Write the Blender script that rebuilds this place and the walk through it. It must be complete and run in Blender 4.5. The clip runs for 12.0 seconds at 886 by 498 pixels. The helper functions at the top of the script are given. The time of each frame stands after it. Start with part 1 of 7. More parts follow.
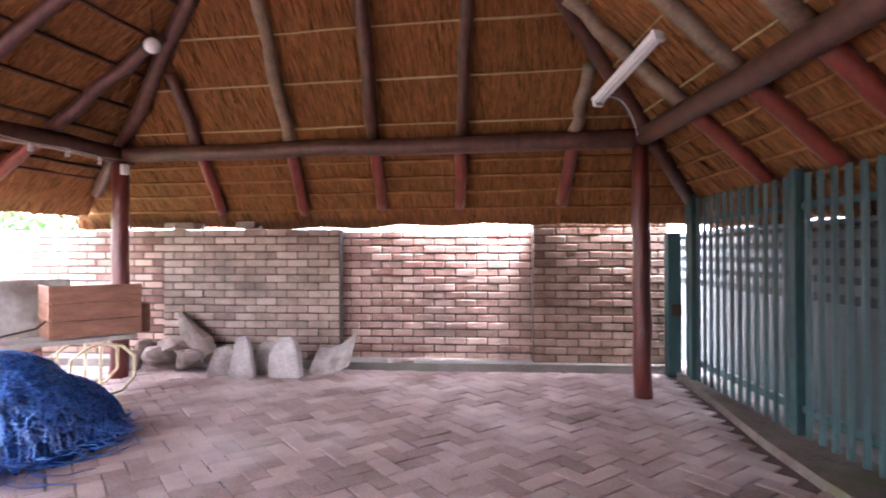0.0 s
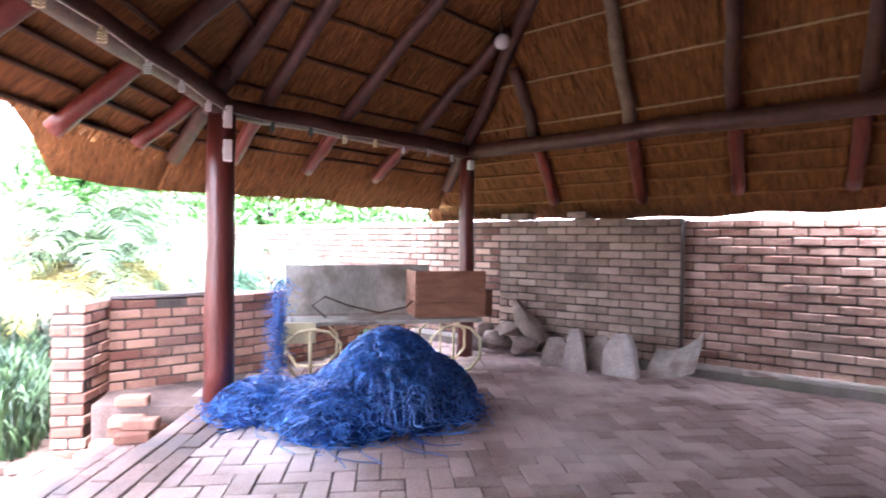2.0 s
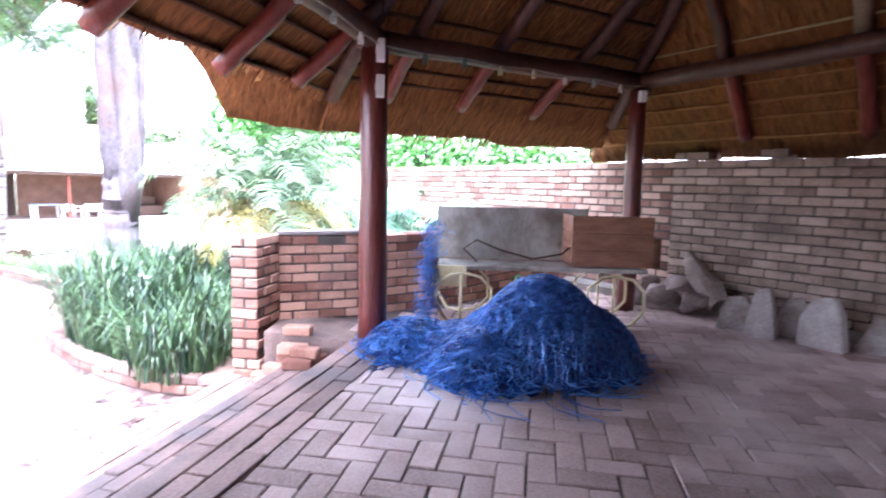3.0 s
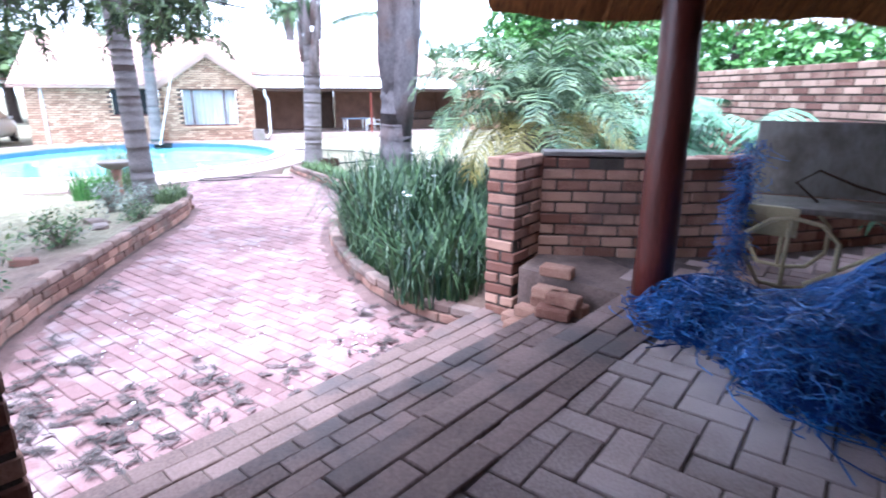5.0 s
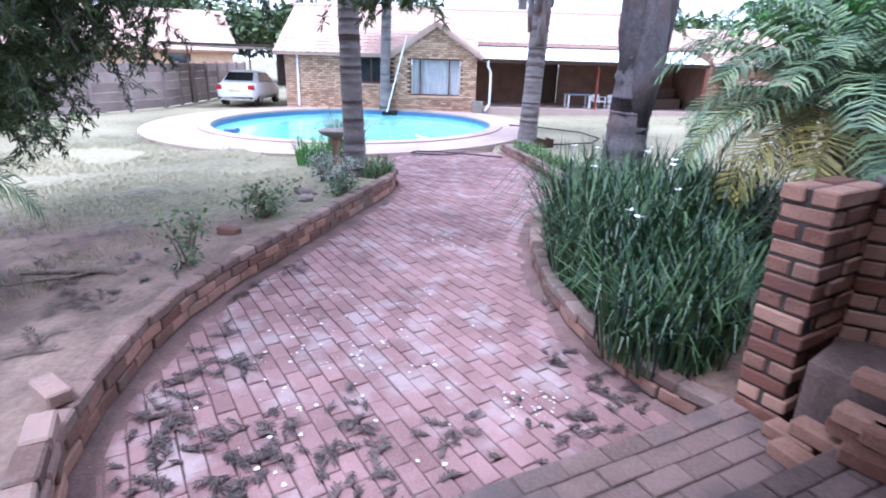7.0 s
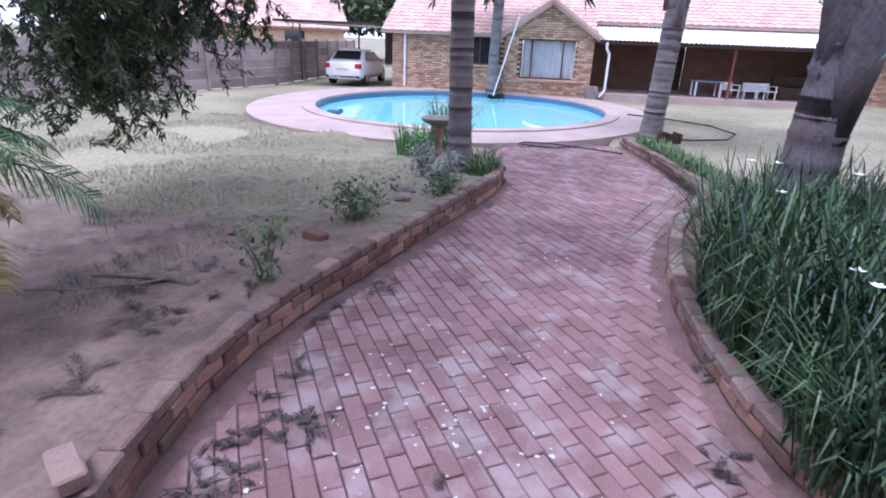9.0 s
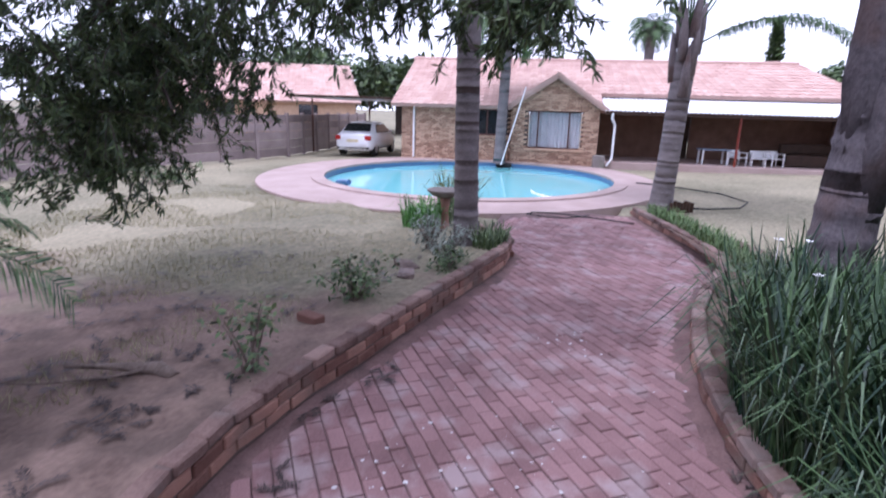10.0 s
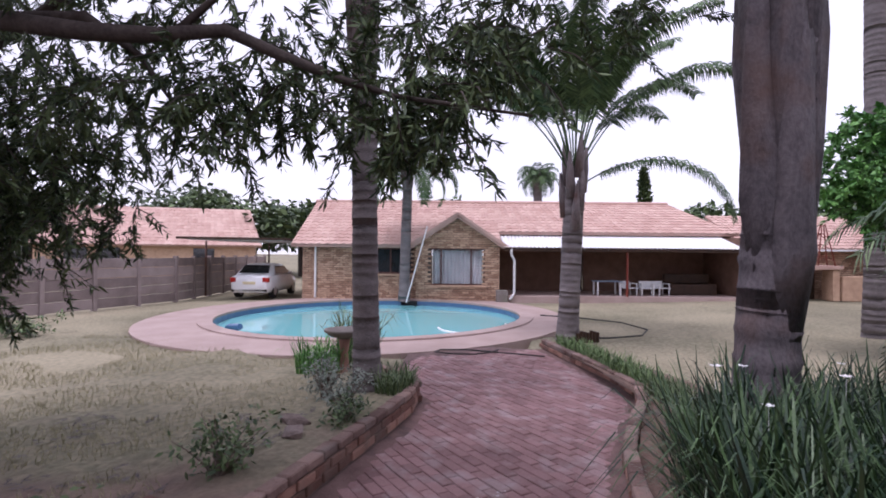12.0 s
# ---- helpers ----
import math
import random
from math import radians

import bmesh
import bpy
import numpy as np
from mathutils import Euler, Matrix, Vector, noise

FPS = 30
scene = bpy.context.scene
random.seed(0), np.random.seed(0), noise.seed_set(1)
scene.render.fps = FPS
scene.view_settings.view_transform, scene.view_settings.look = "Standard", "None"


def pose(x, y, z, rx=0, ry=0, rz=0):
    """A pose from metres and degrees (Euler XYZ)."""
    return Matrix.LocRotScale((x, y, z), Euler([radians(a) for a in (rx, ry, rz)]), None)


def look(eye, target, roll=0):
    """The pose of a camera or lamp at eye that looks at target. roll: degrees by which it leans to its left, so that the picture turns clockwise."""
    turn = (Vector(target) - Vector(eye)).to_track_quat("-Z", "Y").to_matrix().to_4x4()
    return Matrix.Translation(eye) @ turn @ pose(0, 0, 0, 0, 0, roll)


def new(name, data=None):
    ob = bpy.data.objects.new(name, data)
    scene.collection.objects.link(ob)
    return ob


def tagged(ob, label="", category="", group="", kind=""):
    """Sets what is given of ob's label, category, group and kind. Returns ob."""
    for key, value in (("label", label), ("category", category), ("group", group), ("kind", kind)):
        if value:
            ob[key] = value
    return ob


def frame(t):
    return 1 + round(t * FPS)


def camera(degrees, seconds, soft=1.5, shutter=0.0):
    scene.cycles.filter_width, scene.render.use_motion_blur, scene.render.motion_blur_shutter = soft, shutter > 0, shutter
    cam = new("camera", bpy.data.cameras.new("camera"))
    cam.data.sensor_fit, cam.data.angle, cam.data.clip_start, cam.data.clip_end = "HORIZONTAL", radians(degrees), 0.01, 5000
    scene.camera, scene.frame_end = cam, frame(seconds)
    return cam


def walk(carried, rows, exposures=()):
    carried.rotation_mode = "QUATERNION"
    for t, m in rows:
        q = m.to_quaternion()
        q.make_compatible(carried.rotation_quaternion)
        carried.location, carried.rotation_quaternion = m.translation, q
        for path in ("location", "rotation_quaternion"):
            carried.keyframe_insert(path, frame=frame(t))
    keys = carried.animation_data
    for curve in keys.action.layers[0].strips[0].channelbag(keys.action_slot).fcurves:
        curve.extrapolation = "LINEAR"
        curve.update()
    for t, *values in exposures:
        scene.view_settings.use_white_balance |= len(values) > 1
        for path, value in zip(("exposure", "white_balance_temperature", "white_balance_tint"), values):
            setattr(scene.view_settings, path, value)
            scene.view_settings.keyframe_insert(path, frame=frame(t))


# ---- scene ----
cam = camera(78.2, 12.0, soft=1.8, shutter=0.4)
PATH = [
    (0, (-0.035, -0.275, 1.215), (-0.08, 1.725, 1.233), -0.1),
    (0.5, (-0.159, -0.282, 1.24), (-0.439, 1.698, 1.246), 0.1),
    (1, (-0.281, -0.273, 1.266), (-0.845, 1.645, 1.257), 0.2),
    (1.5, (-0.363, -0.212, 1.246), (-1.161, 1.622, 1.231), 0.4),
    (2, (-0.43, -0.068, 1.219), (-1.495, 1.625, 1.197), 0.6),
    (2.5, (-0.502, 0.048, 1.201), (-1.783, 1.581, 1.099), 0.7),
    (3, (-0.617, 0.161, 1.194), (-2.097, 1.486, 0.96), 1.2),
    (5, (-1.338, 0.545, 1.164), (-3.204, 1.011, 0.617), 0.1),
    (5.5, (-1.566, 0.599, 1.175), (-3.47, 0.805, 0.598), 0.6),
    (6, (-1.838, 0.615, 1.19), (-3.744, 0.63, 0.583), 0.9),
    (6.5, (-2.097, 0.632, 1.195), (-3.993, 0.51, 0.571), 1.2),
    (7, (-2.385, 0.609, 1.21), (-4.26, 0.352, 0.563), 1.6),
    (7.5, (-2.65, 0.507, 1.218), (-4.497, 0.146, 0.538), 1.6),
    (9.5, (-3.388, 0.247, 1.247), (-5.156, -0.395, 0.569), 2.2),
    (10, (-3.537, 0.226, 1.262), (-5.365, -0.417, 0.767), 1.7),
    (10.5, (-3.63, 0.204, 1.243), (-5.527, -0.359, 0.956), 1.2),
    (11, (-3.735, 0.171, 1.207), (-5.685, -0.263, 1.117), 0.7),
    (11.5, (-3.911, 0.161, 1.172), (-5.876, -0.21, 1.141), 0.7),
    (12, (-4.111, 0.139, 1.151), (-6.081, -0.207, 1.167), 0.5),
]
EXPOSURES = [
    (0.0, 4.95, 5600, 25), (1.0, 4.62, 5500, 25), (2.0, 4.2, 5400, 23), (3.0, 3.65, 5150, 22), (4.0, 2.75, 4950, 19), (5.0, 1.95, 4850, 16),
    (5.5, 1.58, 4850, 16), (6.5, 1.14, 4850, 18), (7.5, 0.78, 4900, 22), (9.5, 0.28, 5050, 28), (10.5, 0.02, 5350, 31), (12.0, -0.34, 5650, 31),
]
walk(cam, [(t, look(eye, target, roll)) for t, eye, target, roll in PATH], EXPOSURES)

# ---------------------------------------------------------------- light
G = -0.58
world = bpy.data.worlds.new("sky")
scene.world = world
world.use_nodes = True
wn, wl = world.node_tree.nodes, world.node_tree.links
sky = wn.new("ShaderNodeTexSky")
sky.sky_type, sky.sun_disc = "NISHITA", False
sky.sun_elevation, sky.sun_rotation = radians(68), radians(119)
sky.air_density, sky.dust_density, sky.ozone_density = 1.0, 4.0, 1.0
soft_sky = wn.new("ShaderNodeMixRGB")
soft_sky.inputs[0].default_value = 0.75
soft_sky.inputs[2].default_value = (11.6, 11.4, 10.9, 1)
wl.new(sky.outputs[0], soft_sky.inputs[1])
wl.new(soft_sky.outputs[0], wn["Background"].inputs[0])
wn["Background"].inputs[1].default_value = 0.15
sun_data = bpy.data.lights.new("sun", "SUN")
sun_data.energy, sun_data.angle, sun_data.color = 2.7, radians(20), (1.0, 0.95, 0.88)
sun = new("sun", sun_data)
AZ, EL = radians(119), radians(68)
sun.matrix_world = look((20 * math.cos(EL) * math.sin(AZ), 20 * math.cos(EL) * math.cos(AZ), 20 * math.sin(EL)), (0, 0, 0))


# ---------------------------------------------------------------- materials
def mat(name, dark, light, scale=6.0, rough=0.8, bump=0.3, fine=60.0, vary="", amount=0.35, metal=0.0, stretch=(1, 1, 1), spec=0.3, coord="pos", stain=None):
    m = bpy.data.materials.new(name)
    m.use_nodes = True
    n, l = m.node_tree.nodes, m.node_tree.links
    b = n["Principled BSDF"]
    if coord == "uv":
        src = n.new("ShaderNodeTexCoord").outputs["UV"]
    elif coord == "obj":
        src = n.new("ShaderNodeTexCoord").outputs["Object"]
    else:
        src = n.new("ShaderNodeNewGeometry").outputs["Position"]
    mp = n.new("ShaderNodeMapping")
    mp.inputs["Scale"].default_value = stretch
    l.new(src, mp.inputs["Vector"])
    big = n.new("ShaderNodeTexNoise")
    big.inputs["Scale"].default_value, big.inputs["Detail"].default_value = scale, 5
    l.new(mp.outputs[0], big.inputs["Vector"])
    small = n.new("ShaderNodeTexNoise")
    small.inputs["Scale"].default_value, small.inputs["Detail"].default_value = fine, 4
    l.new(mp.outputs[0], small.inputs["Vector"])
    mixf = n.new("ShaderNodeMath")
    mixf.operation = "MULTIPLY_ADD"
    mixf.inputs[1].default_value, mixf.inputs[2].default_value = 0.45, 0.0
    l.new(small.outputs[0], mixf.inputs[0])
    add = n.new("ShaderNodeMath")
    add.operation = "MULTIPLY_ADD"
    add.inputs[1].default_value = 0.62
    l.new(big.outputs[0], add.inputs[0])
    l.new(mixf.outputs[0], add.inputs[2])
    fac = add.outputs[0]
    if vary:
        rnd = n.new("ShaderNodeObjectInfo").outputs["Random"] if vary == "object" else n.new("ShaderNodeNewGeometry").outputs["Random Per Island"]
        v = n.new("ShaderNodeMath")
        v.operation = "MULTIPLY_ADD"
        v.inputs[1].default_value = amount * 2
        l.new(rnd, v.inputs[0])
        w = n.new("ShaderNodeMath")
        w.operation = "SUBTRACT"
        w.inputs[1].default_value = amount
        l.new(fac, v.inputs[2])
        l.new(v.outputs[0], w.inputs[0])
        fac = w.outputs[0]
    ramp = n.new("ShaderNodeValToRGB")
    ramp.color_ramp.elements[0].position, ramp.color_ramp.elements[1].position = 0.28, 0.78
    ramp.color_ramp.elements[0].color, ramp.color_ramp.elements[1].color = (*dark, 1), (*light, 1)
    l.new(fac, ramp.inputs[0])
    col = ramp.outputs[0]
    if stain:
        tone, size, much = stain
        st = n.new("ShaderNodeTexNoise")
        st.inputs["Scale"].default_value, st.inputs["Detail"].default_value = size, 6
        l.new(src, st.inputs["Vector"])
        sr = n.new("ShaderNodeValToRGB")
        sr.color_ramp.elements[0].position, sr.color_ramp.elements[1].position = 0.5, 0.68
        sr.color_ramp.elements[1].color = (much, much, much, 1)
        l.new(st.outputs[0], sr.inputs[0])
        mx = n.new("ShaderNodeMixRGB")
        mx.inputs[2].default_value = (*tone, 1)
        l.new(sr.outputs[0], mx.inputs[0])
        l.new(col, mx.inputs[1])
        col = mx.outputs[0]
    l.new(col, b.inputs["Base Color"])
    b.inputs["Roughness"].default_value = rough
    b.inputs["Metallic"].default_value = metal
    b.inputs["Specular IOR Level"].default_value = spec
    if bump:
        bp = n.new("ShaderNodeBump")
        bp.inputs["Strength"].default_value, bp.inputs["Distance"].default_value = bump, 0.02
        l.new(add.outputs[0], bp.inputs["Height"])
        l.new(bp.outputs[0], b.inputs["Normal"])
    return m


BRICK = mat("boundary_brick", (0.22, 0.115, 0.09), (0.60, 0.43, 0.35), 5, 0.9, 0.5, 70, "object", 0.15, stain=((0.17, 0.13, 0.105), 0.9, 0.65))
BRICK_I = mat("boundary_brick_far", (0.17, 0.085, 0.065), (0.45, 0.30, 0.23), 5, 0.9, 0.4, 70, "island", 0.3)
LOWBRICK = mat("garden_wall_brick", (0.19, 0.085, 0.06), (0.45, 0.265, 0.19), 6, 0.9, 0.5, 80, "object", 0.35, stain=((0.13, 0.09, 0.08), 2.2, 0.5))
CURB = mat("kerb_brick", (0.16, 0.082, 0.062), (0.37, 0.21, 0.155), 6, 0.9, 0.5, 80, "object", 0.35, stain=((0.14, 0.12, 0.10), 3.0, 0.6))
PAVER = mat("path_paver", (0.155, 0.087, 0.083), (0.345, 0.207, 0.2), 2.2, 0.85, 0.45, 90, "object", 0.12, stain=((0.44, 0.38, 0.37), 4.0, 0.5))
PAVER_I = mat("path_paver_far", (0.155, 0.087, 0.083), (0.345, 0.207, 0.2), 2.2, 0.85, 0.45, 90, "island", 0.12, stain=((0.44, 0.38, 0.37), 4.0, 0.45))
FLOORP = mat("pavilion_paver", (0.18, 0.122, 0.108), (0.48, 0.36, 0.33), 1.6, 0.75, 0.4, 70, "object", 0.16, stain=((0.55, 0.47, 0.45), 0.8, 0.75))
FLOORP_I = mat("pavilion_paver_rest", (0.18, 0.122, 0.108), (0.48, 0.36, 0.33), 1.6, 0.75, 0.4, 70, "island", 0.16, stain=((0.55, 0.47, 0.45), 0.8, 0.75))
# worn floor paver darkened for the steps, with the eave's shade in its colour
STEPP = mat("worn_shaded_step_paver", (0.105, 0.068, 0.058), (0.29, 0.195, 0.17), 2.2, 0.8, 0.5, 60, "object", 0.12, stain=((0.10, 0.088, 0.088), 2.4, 0.7))
MORTAR = mat("mortar", (0.035, 0.028, 0.024), (0.12, 0.10, 0.085), 8, 0.95, 0.6, 120)
CURBTOP = mat("kerb_brick_weathered", (0.12, 0.075, 0.062), (0.30, 0.205, 0.17), 5, 0.95, 0.6, 60, "object", 0.3, stain=((0.20, 0.17, 0.15), 4.0, 0.7))
ROCKBROWN = mat("brown_rock", (0.07, 0.05, 0.042), (0.30, 0.23, 0.20), 6, 0.95, 0.9, 35, stain=((0.42, 0.36, 0.34), 5.0, 0.45))
DUST = mat("path_dust", (0.10, 0.06, 0.053), (0.25, 0.16, 0.145), 5, 1.0, 0.6, 60, stain=((0.08, 0.06, 0.055), 4.0, 0.6))
THICKBARK = mat("thick_palm_bark", (0.045, 0.04, 0.045), (0.19, 0.165, 0.172), 3.5, 0.9, 1.0, 24, stretch=(2, 2, 1.2), stain=((0.13, 0.075, 0.055), 2.2, 0.6))
BRICK_GREY = mat("stained_brick", (0.17, 0.113, 0.086), (0.47, 0.35, 0.28), 5, 0.9, 0.5, 70, "object", 0.16, stain=((0.085, 0.07, 0.055), 1.3, 0.8))
# east pier brick: stained, and its shade is put into the darker brown
BRICK_BROWN = mat("shaded_brown_brick", (0.15, 0.085, 0.06), (0.40, 0.28, 0.215), 5, 0.9, 0.5, 70, "object", 0.16, stain=((0.10, 0.075, 0.06), 1.1, 0.6))
KERBJOINT = mat("kerb_mortar", (0.075, 0.055, 0.046), (0.22, 0.165, 0.14), 8, 0.95, 0.6, 120)
MOSSKERB = mat("mossy_kerb", (0.075, 0.06, 0.05), (0.22, 0.18, 0.15), 4, 0.95, 0.6, 50, stain=((0.11, 0.115, 0.05), 2.2, 0.7))
PATHJOINT = mat("path_joint", (0.07, 0.045, 0.042), (0.20, 0.135, 0.125), 5, 1.0, 0.6, 120)
JOINT = mat("paving_joint", (0.045, 0.034, 0.03), (0.15, 0.11, 0.10), 9, 1.0, 0.6, 120)
LEDGE = mat("dirty_ledge", (0.09, 0.06, 0.05), (0.27, 0.19, 0.165), 4, 0.95, 0.7, 50, stain=((0.06, 0.045, 0.04), 3.0, 0.7))
PLINTH = mat("plinth_concrete", (0.12, 0.105, 0.092), (0.27, 0.24, 0.22), 4, 0.9, 0.5, 60, stain=((0.14, 0.15, 0.10), 2.5, 0.6))
THATCH = mat("thatch", (0.042, 0.014, 0.0045), (0.35, 0.15, 0.042), 3.2, 0.9, 1.0, 9, stretch=(9, 1.6, 1), coord="uv")
STRAW = mat("thatch_straw", (0.07, 0.026, 0.008), (0.31, 0.14, 0.042), 20, 0.9, 0, 60, "island", 0.3)
POLE = mat("pole_dark", (0.035, 0.014, 0.010), (0.13, 0.055, 0.035), 5, 0.45, 0.4, 40, stretch=(3, 3, 0.6), spec=0.5)
POST_RED = mat("post_red", (0.05, 0.012, 0.010), (0.16, 0.036, 0.026), 5, 0.3, 0.4, 30, stretch=(3, 3, 0.5), spec=0.5)
POLE_RED = mat("pole_red", (0.09, 0.016, 0.010), (0.23, 0.045, 0.026), 5, 0.35, 0.4, 30, stretch=(3, 3, 0.5), spec=0.5)
POLE_GREY = mat("pole_grey", (0.10, 0.07, 0.05), (0.30, 0.22, 0.15), 6, 0.6, 0.4, 40)
TWINE = mat("twine", (0.30, 0.20, 0.09), (0.52, 0.38, 0.2), 20, 0.9, 0.2)
LATH = mat("straw_lath", (0.14, 0.06, 0.02), (0.36, 0.17, 0.06), 9, 0.9, 0.3)
BATTEN = mat("batten", (0.04, 0.02, 0.012), (0.12, 0.06, 0.03), 9, 0.8, 0.3)
GREEN = mat("green_paint", (0.017, 0.048, 0.05), (0.042, 0.092, 0.09), 4, 0.45, 0.15, 60, spec=0.4)
WHITE = mat("white_plastic", (0.62, 0.62, 0.62), (0.8, 0.8, 0.8), 5, 0.4, 0.05)
CREAM = mat("cream_tube", (0.45, 0.38, 0.2), (0.72, 0.64, 0.4), 7, 0.4, 0.1, spec=0.5)
BLUE = mat("blue_net", (0.006, 0.04, 0.19), (0.065, 0.21, 0.58), 12, 0.4, 0, 60, "island", 0.42, spec=0.5)
PANEL = mat("weathered_panel", (0.17, 0.155, 0.13), (0.40, 0.37, 0.33), 3, 0.8, 0.3, 40, stretch=(1, 1, 0.4), stain=((0.10, 0.07, 0.045), 3, 0.8))
BOXWOOD = mat("crate_wood", (0.12, 0.05, 0.03), (0.30, 0.15, 0.09), 5, 0.75, 0.3, 50, stretch=(1, 1, 4))
ROCK = mat("rock", (0.15, 0.125, 0.11), (0.50, 0.44, 0.40), 6, 0.95, 0.9, 40, coord="pos", stain=((0.13, 0.075, 0.06), 5.0, 0.6))
PALEBLOCK = mat("pale_concrete", (0.26, 0.225, 0.205), (0.55, 0.49, 0.46), 5, 0.95, 0.7, 40, stain=((0.20, 0.14, 0.115), 4.0, 0.6))
LOG = mat("log_bark", (0.10, 0.075, 0.06), (0.30, 0.24, 0.2), 9, 0.95, 0.9, 50)
SOIL = mat("ground_soil", (0.085, 0.052, 0.04), (0.265, 0.178, 0.137), 2.4, 1.0, 1.0, 26, stain=((0.075, 0.055, 0.045), 3.0, 0.75))
GROUND = mat("garden_ground", (0.10, 0.068, 0.054), (0.30, 0.215, 0.17), 2.4, 1.0, 1.0, 26, stain=((0.075, 0.058, 0.047), 2.6, 0.6))


def grow_lawn(m):
    """Dry grass thickens over the sandy soil away from the path."""
    n, l = m.node_tree.nodes, m.node_tree.links
    b = n["Principled BSDF"]
    soil = b.inputs["Base Color"].links[0].from_socket
    pos = n.new("ShaderNodeNewGeometry").outputs["Position"]
    sep = n.new("ShaderNodeSeparateXYZ")
    l.new(pos, sep.inputs[0])
    far = n.new("ShaderNodeMapRange")
    far.inputs["From Min"].default_value, far.inputs["From Max"].default_value = -5.2, -10.5
    l.new(sep.outputs["X"], far.inputs["Value"])
    patch = n.new("ShaderNodeTexNoise")
    patch.inputs["Scale"].default_value, patch.inputs["Detail"].default_value = 0.9, 9
    l.new(pos, patch.inputs["Vector"])
    add = n.new("ShaderNodeMath")
    l.new(far.outputs[0], add.inputs[0])
    l.new(patch.outputs[0], add.inputs[1])
    cover = n.new("ShaderNodeMapRange")
    cover.inputs["From Min"].default_value, cover.inputs["From Max"].default_value = 0.78, 1.12
    l.new(add.outputs[0], cover.inputs["Value"])
    tuft = n.new("ShaderNodeTexNoise")
    tuft.inputs["Scale"].default_value, tuft.inputs["Detail"].default_value = 14, 6
    l.new(pos, tuft.inputs["Vector"])
    wide = n.new("ShaderNodeTexNoise")
    wide.inputs["Scale"].default_value, wide.inputs["Detail"].default_value = 0.35, 4
    l.new(pos, wide.inputs["Vector"])
    mixn = n.new("ShaderNodeMath")
    mixn.operation = "MULTIPLY_ADD"
    mixn.inputs[1].default_value = 0.5
    l.new(tuft.outputs[0], mixn.inputs[0])
    half = n.new("ShaderNodeMath")
    half.operation = "MULTIPLY"
    half.inputs[1].default_value = 0.5
    l.new(wide.outputs[0], half.inputs[0])
    l.new(half.outputs[0], mixn.inputs[2])
    grass = n.new("ShaderNodeValToRGB")
    grass.color_ramp.elements[0].position, grass.color_ramp.elements[1].position = 0.36, 0.66
    grass.color_ramp.elements[0].color, grass.color_ramp.elements[1].color = (0.12, 0.115, 0.07, 1), (0.33, 0.29, 0.195, 1)
    l.new(mixn.outputs[0], grass.inputs[0])
    mx = n.new("ShaderNodeMixRGB")
    l.new(cover.outputs[0], mx.inputs[0])
    l.new(soil, mx.inputs[1])
    l.new(grass.outputs[0], mx.inputs[2])
    l.new(mx.outputs[0], b.inputs["Base Color"])


grow_lawn(GROUND)
DECK = mat("pool_deck", (0.27, 0.195, 0.17), (0.43, 0.335, 0.30), 1.5, 0.85, 0.3, 60)
POOLWALL = mat("pool_plaster", (0.10, 0.42, 0.46), (0.22, 0.58, 0.60), 1.0, 0.6, 0.05)
POOLTILE = mat("pool_tile", (0.05, 0.11, 0.22), (0.11, 0.2, 0.34), 12, 0.3, 0.1)
HOUSEBRICK = mat("house_brick", (0.28, 0.165, 0.11), (0.54, 0.375, 0.255), 5, 0.9, 0.4, 60, "island", 0.26)
ROOFTILE = mat("roof_tile", (0.40, 0.25, 0.205), (0.56, 0.40, 0.335), 1.2, 0.8, 0.3, 40, "island", 0.14)
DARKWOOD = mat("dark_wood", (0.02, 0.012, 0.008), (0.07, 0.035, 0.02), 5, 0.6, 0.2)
# verandah brown kept dark: the roof's shade is in the colour
SHADEDWALL = mat("verandah_wall", (0.10, 0.06, 0.045), (0.24, 0.14, 0.10), 3, 0.9, 0.3)
SHEET = mat("roof_sheet", (0.6, 0.6, 0.6), (0.78, 0.78, 0.77), 2, 0.5, 0.1)
PRECAST = mat("precast_panel", (0.19, 0.15, 0.14), (0.36, 0.295, 0.28), 2, 0.95, 0.4, 40, "object", 0.2)
CARPAINT = mat("white_car_paint", (0.7, 0.7, 0.71), (0.8, 0.8, 0.8), 2, 0.2, 0, spec=0.6)
GLASSDARK = mat("dark_glass", (0.01, 0.012, 0.015), (0.03, 0.035, 0.04), 2, 0.06, 0, spec=0.8)
RUBBER = mat("rubber", (0.012, 0.012, 0.012), (0.035, 0.035, 0.035), 8, 0.8, 0.1)
REDLAMP = mat("red_lamp", (0.25, 0.01, 0.01), (0.4, 0.03, 0.02), 3, 0.2, 0)
CURTAIN = mat("curtain", (0.5, 0.5, 0.53), (0.78, 0.78, 0.8), 3, 0.9, 0.1)
TRUNK = mat("palm_trunk", (0.075, 0.065, 0.065), (0.24, 0.21, 0.205), 2.2, 0.9, 0.7, 30, stretch=(1, 1, 3))
SHAFT = mat("palm_leaf_base", (0.07, 0.055, 0.055), (0.29, 0.245, 0.24), 3, 0.85, 0.8, 24, stretch=(3, 3, 0.6), stain=((0.10, 0.055, 0.04), 2.5, 0.8))
BARK = mat("tree_bark", (0.025, 0.02, 0.018), (0.10, 0.08, 0.07), 6, 0.95, 0.7, 40)


def leafmat(name, dark, light, amount=0.35, rough=0.55):
    m = mat(name, dark, light, 3, rough, 0, 30, "island", amount, spec=0.35)
    m.node_tree.nodes["Principled BSDF"].inputs["Subsurface Weight"].default_value = 0.0
    return m


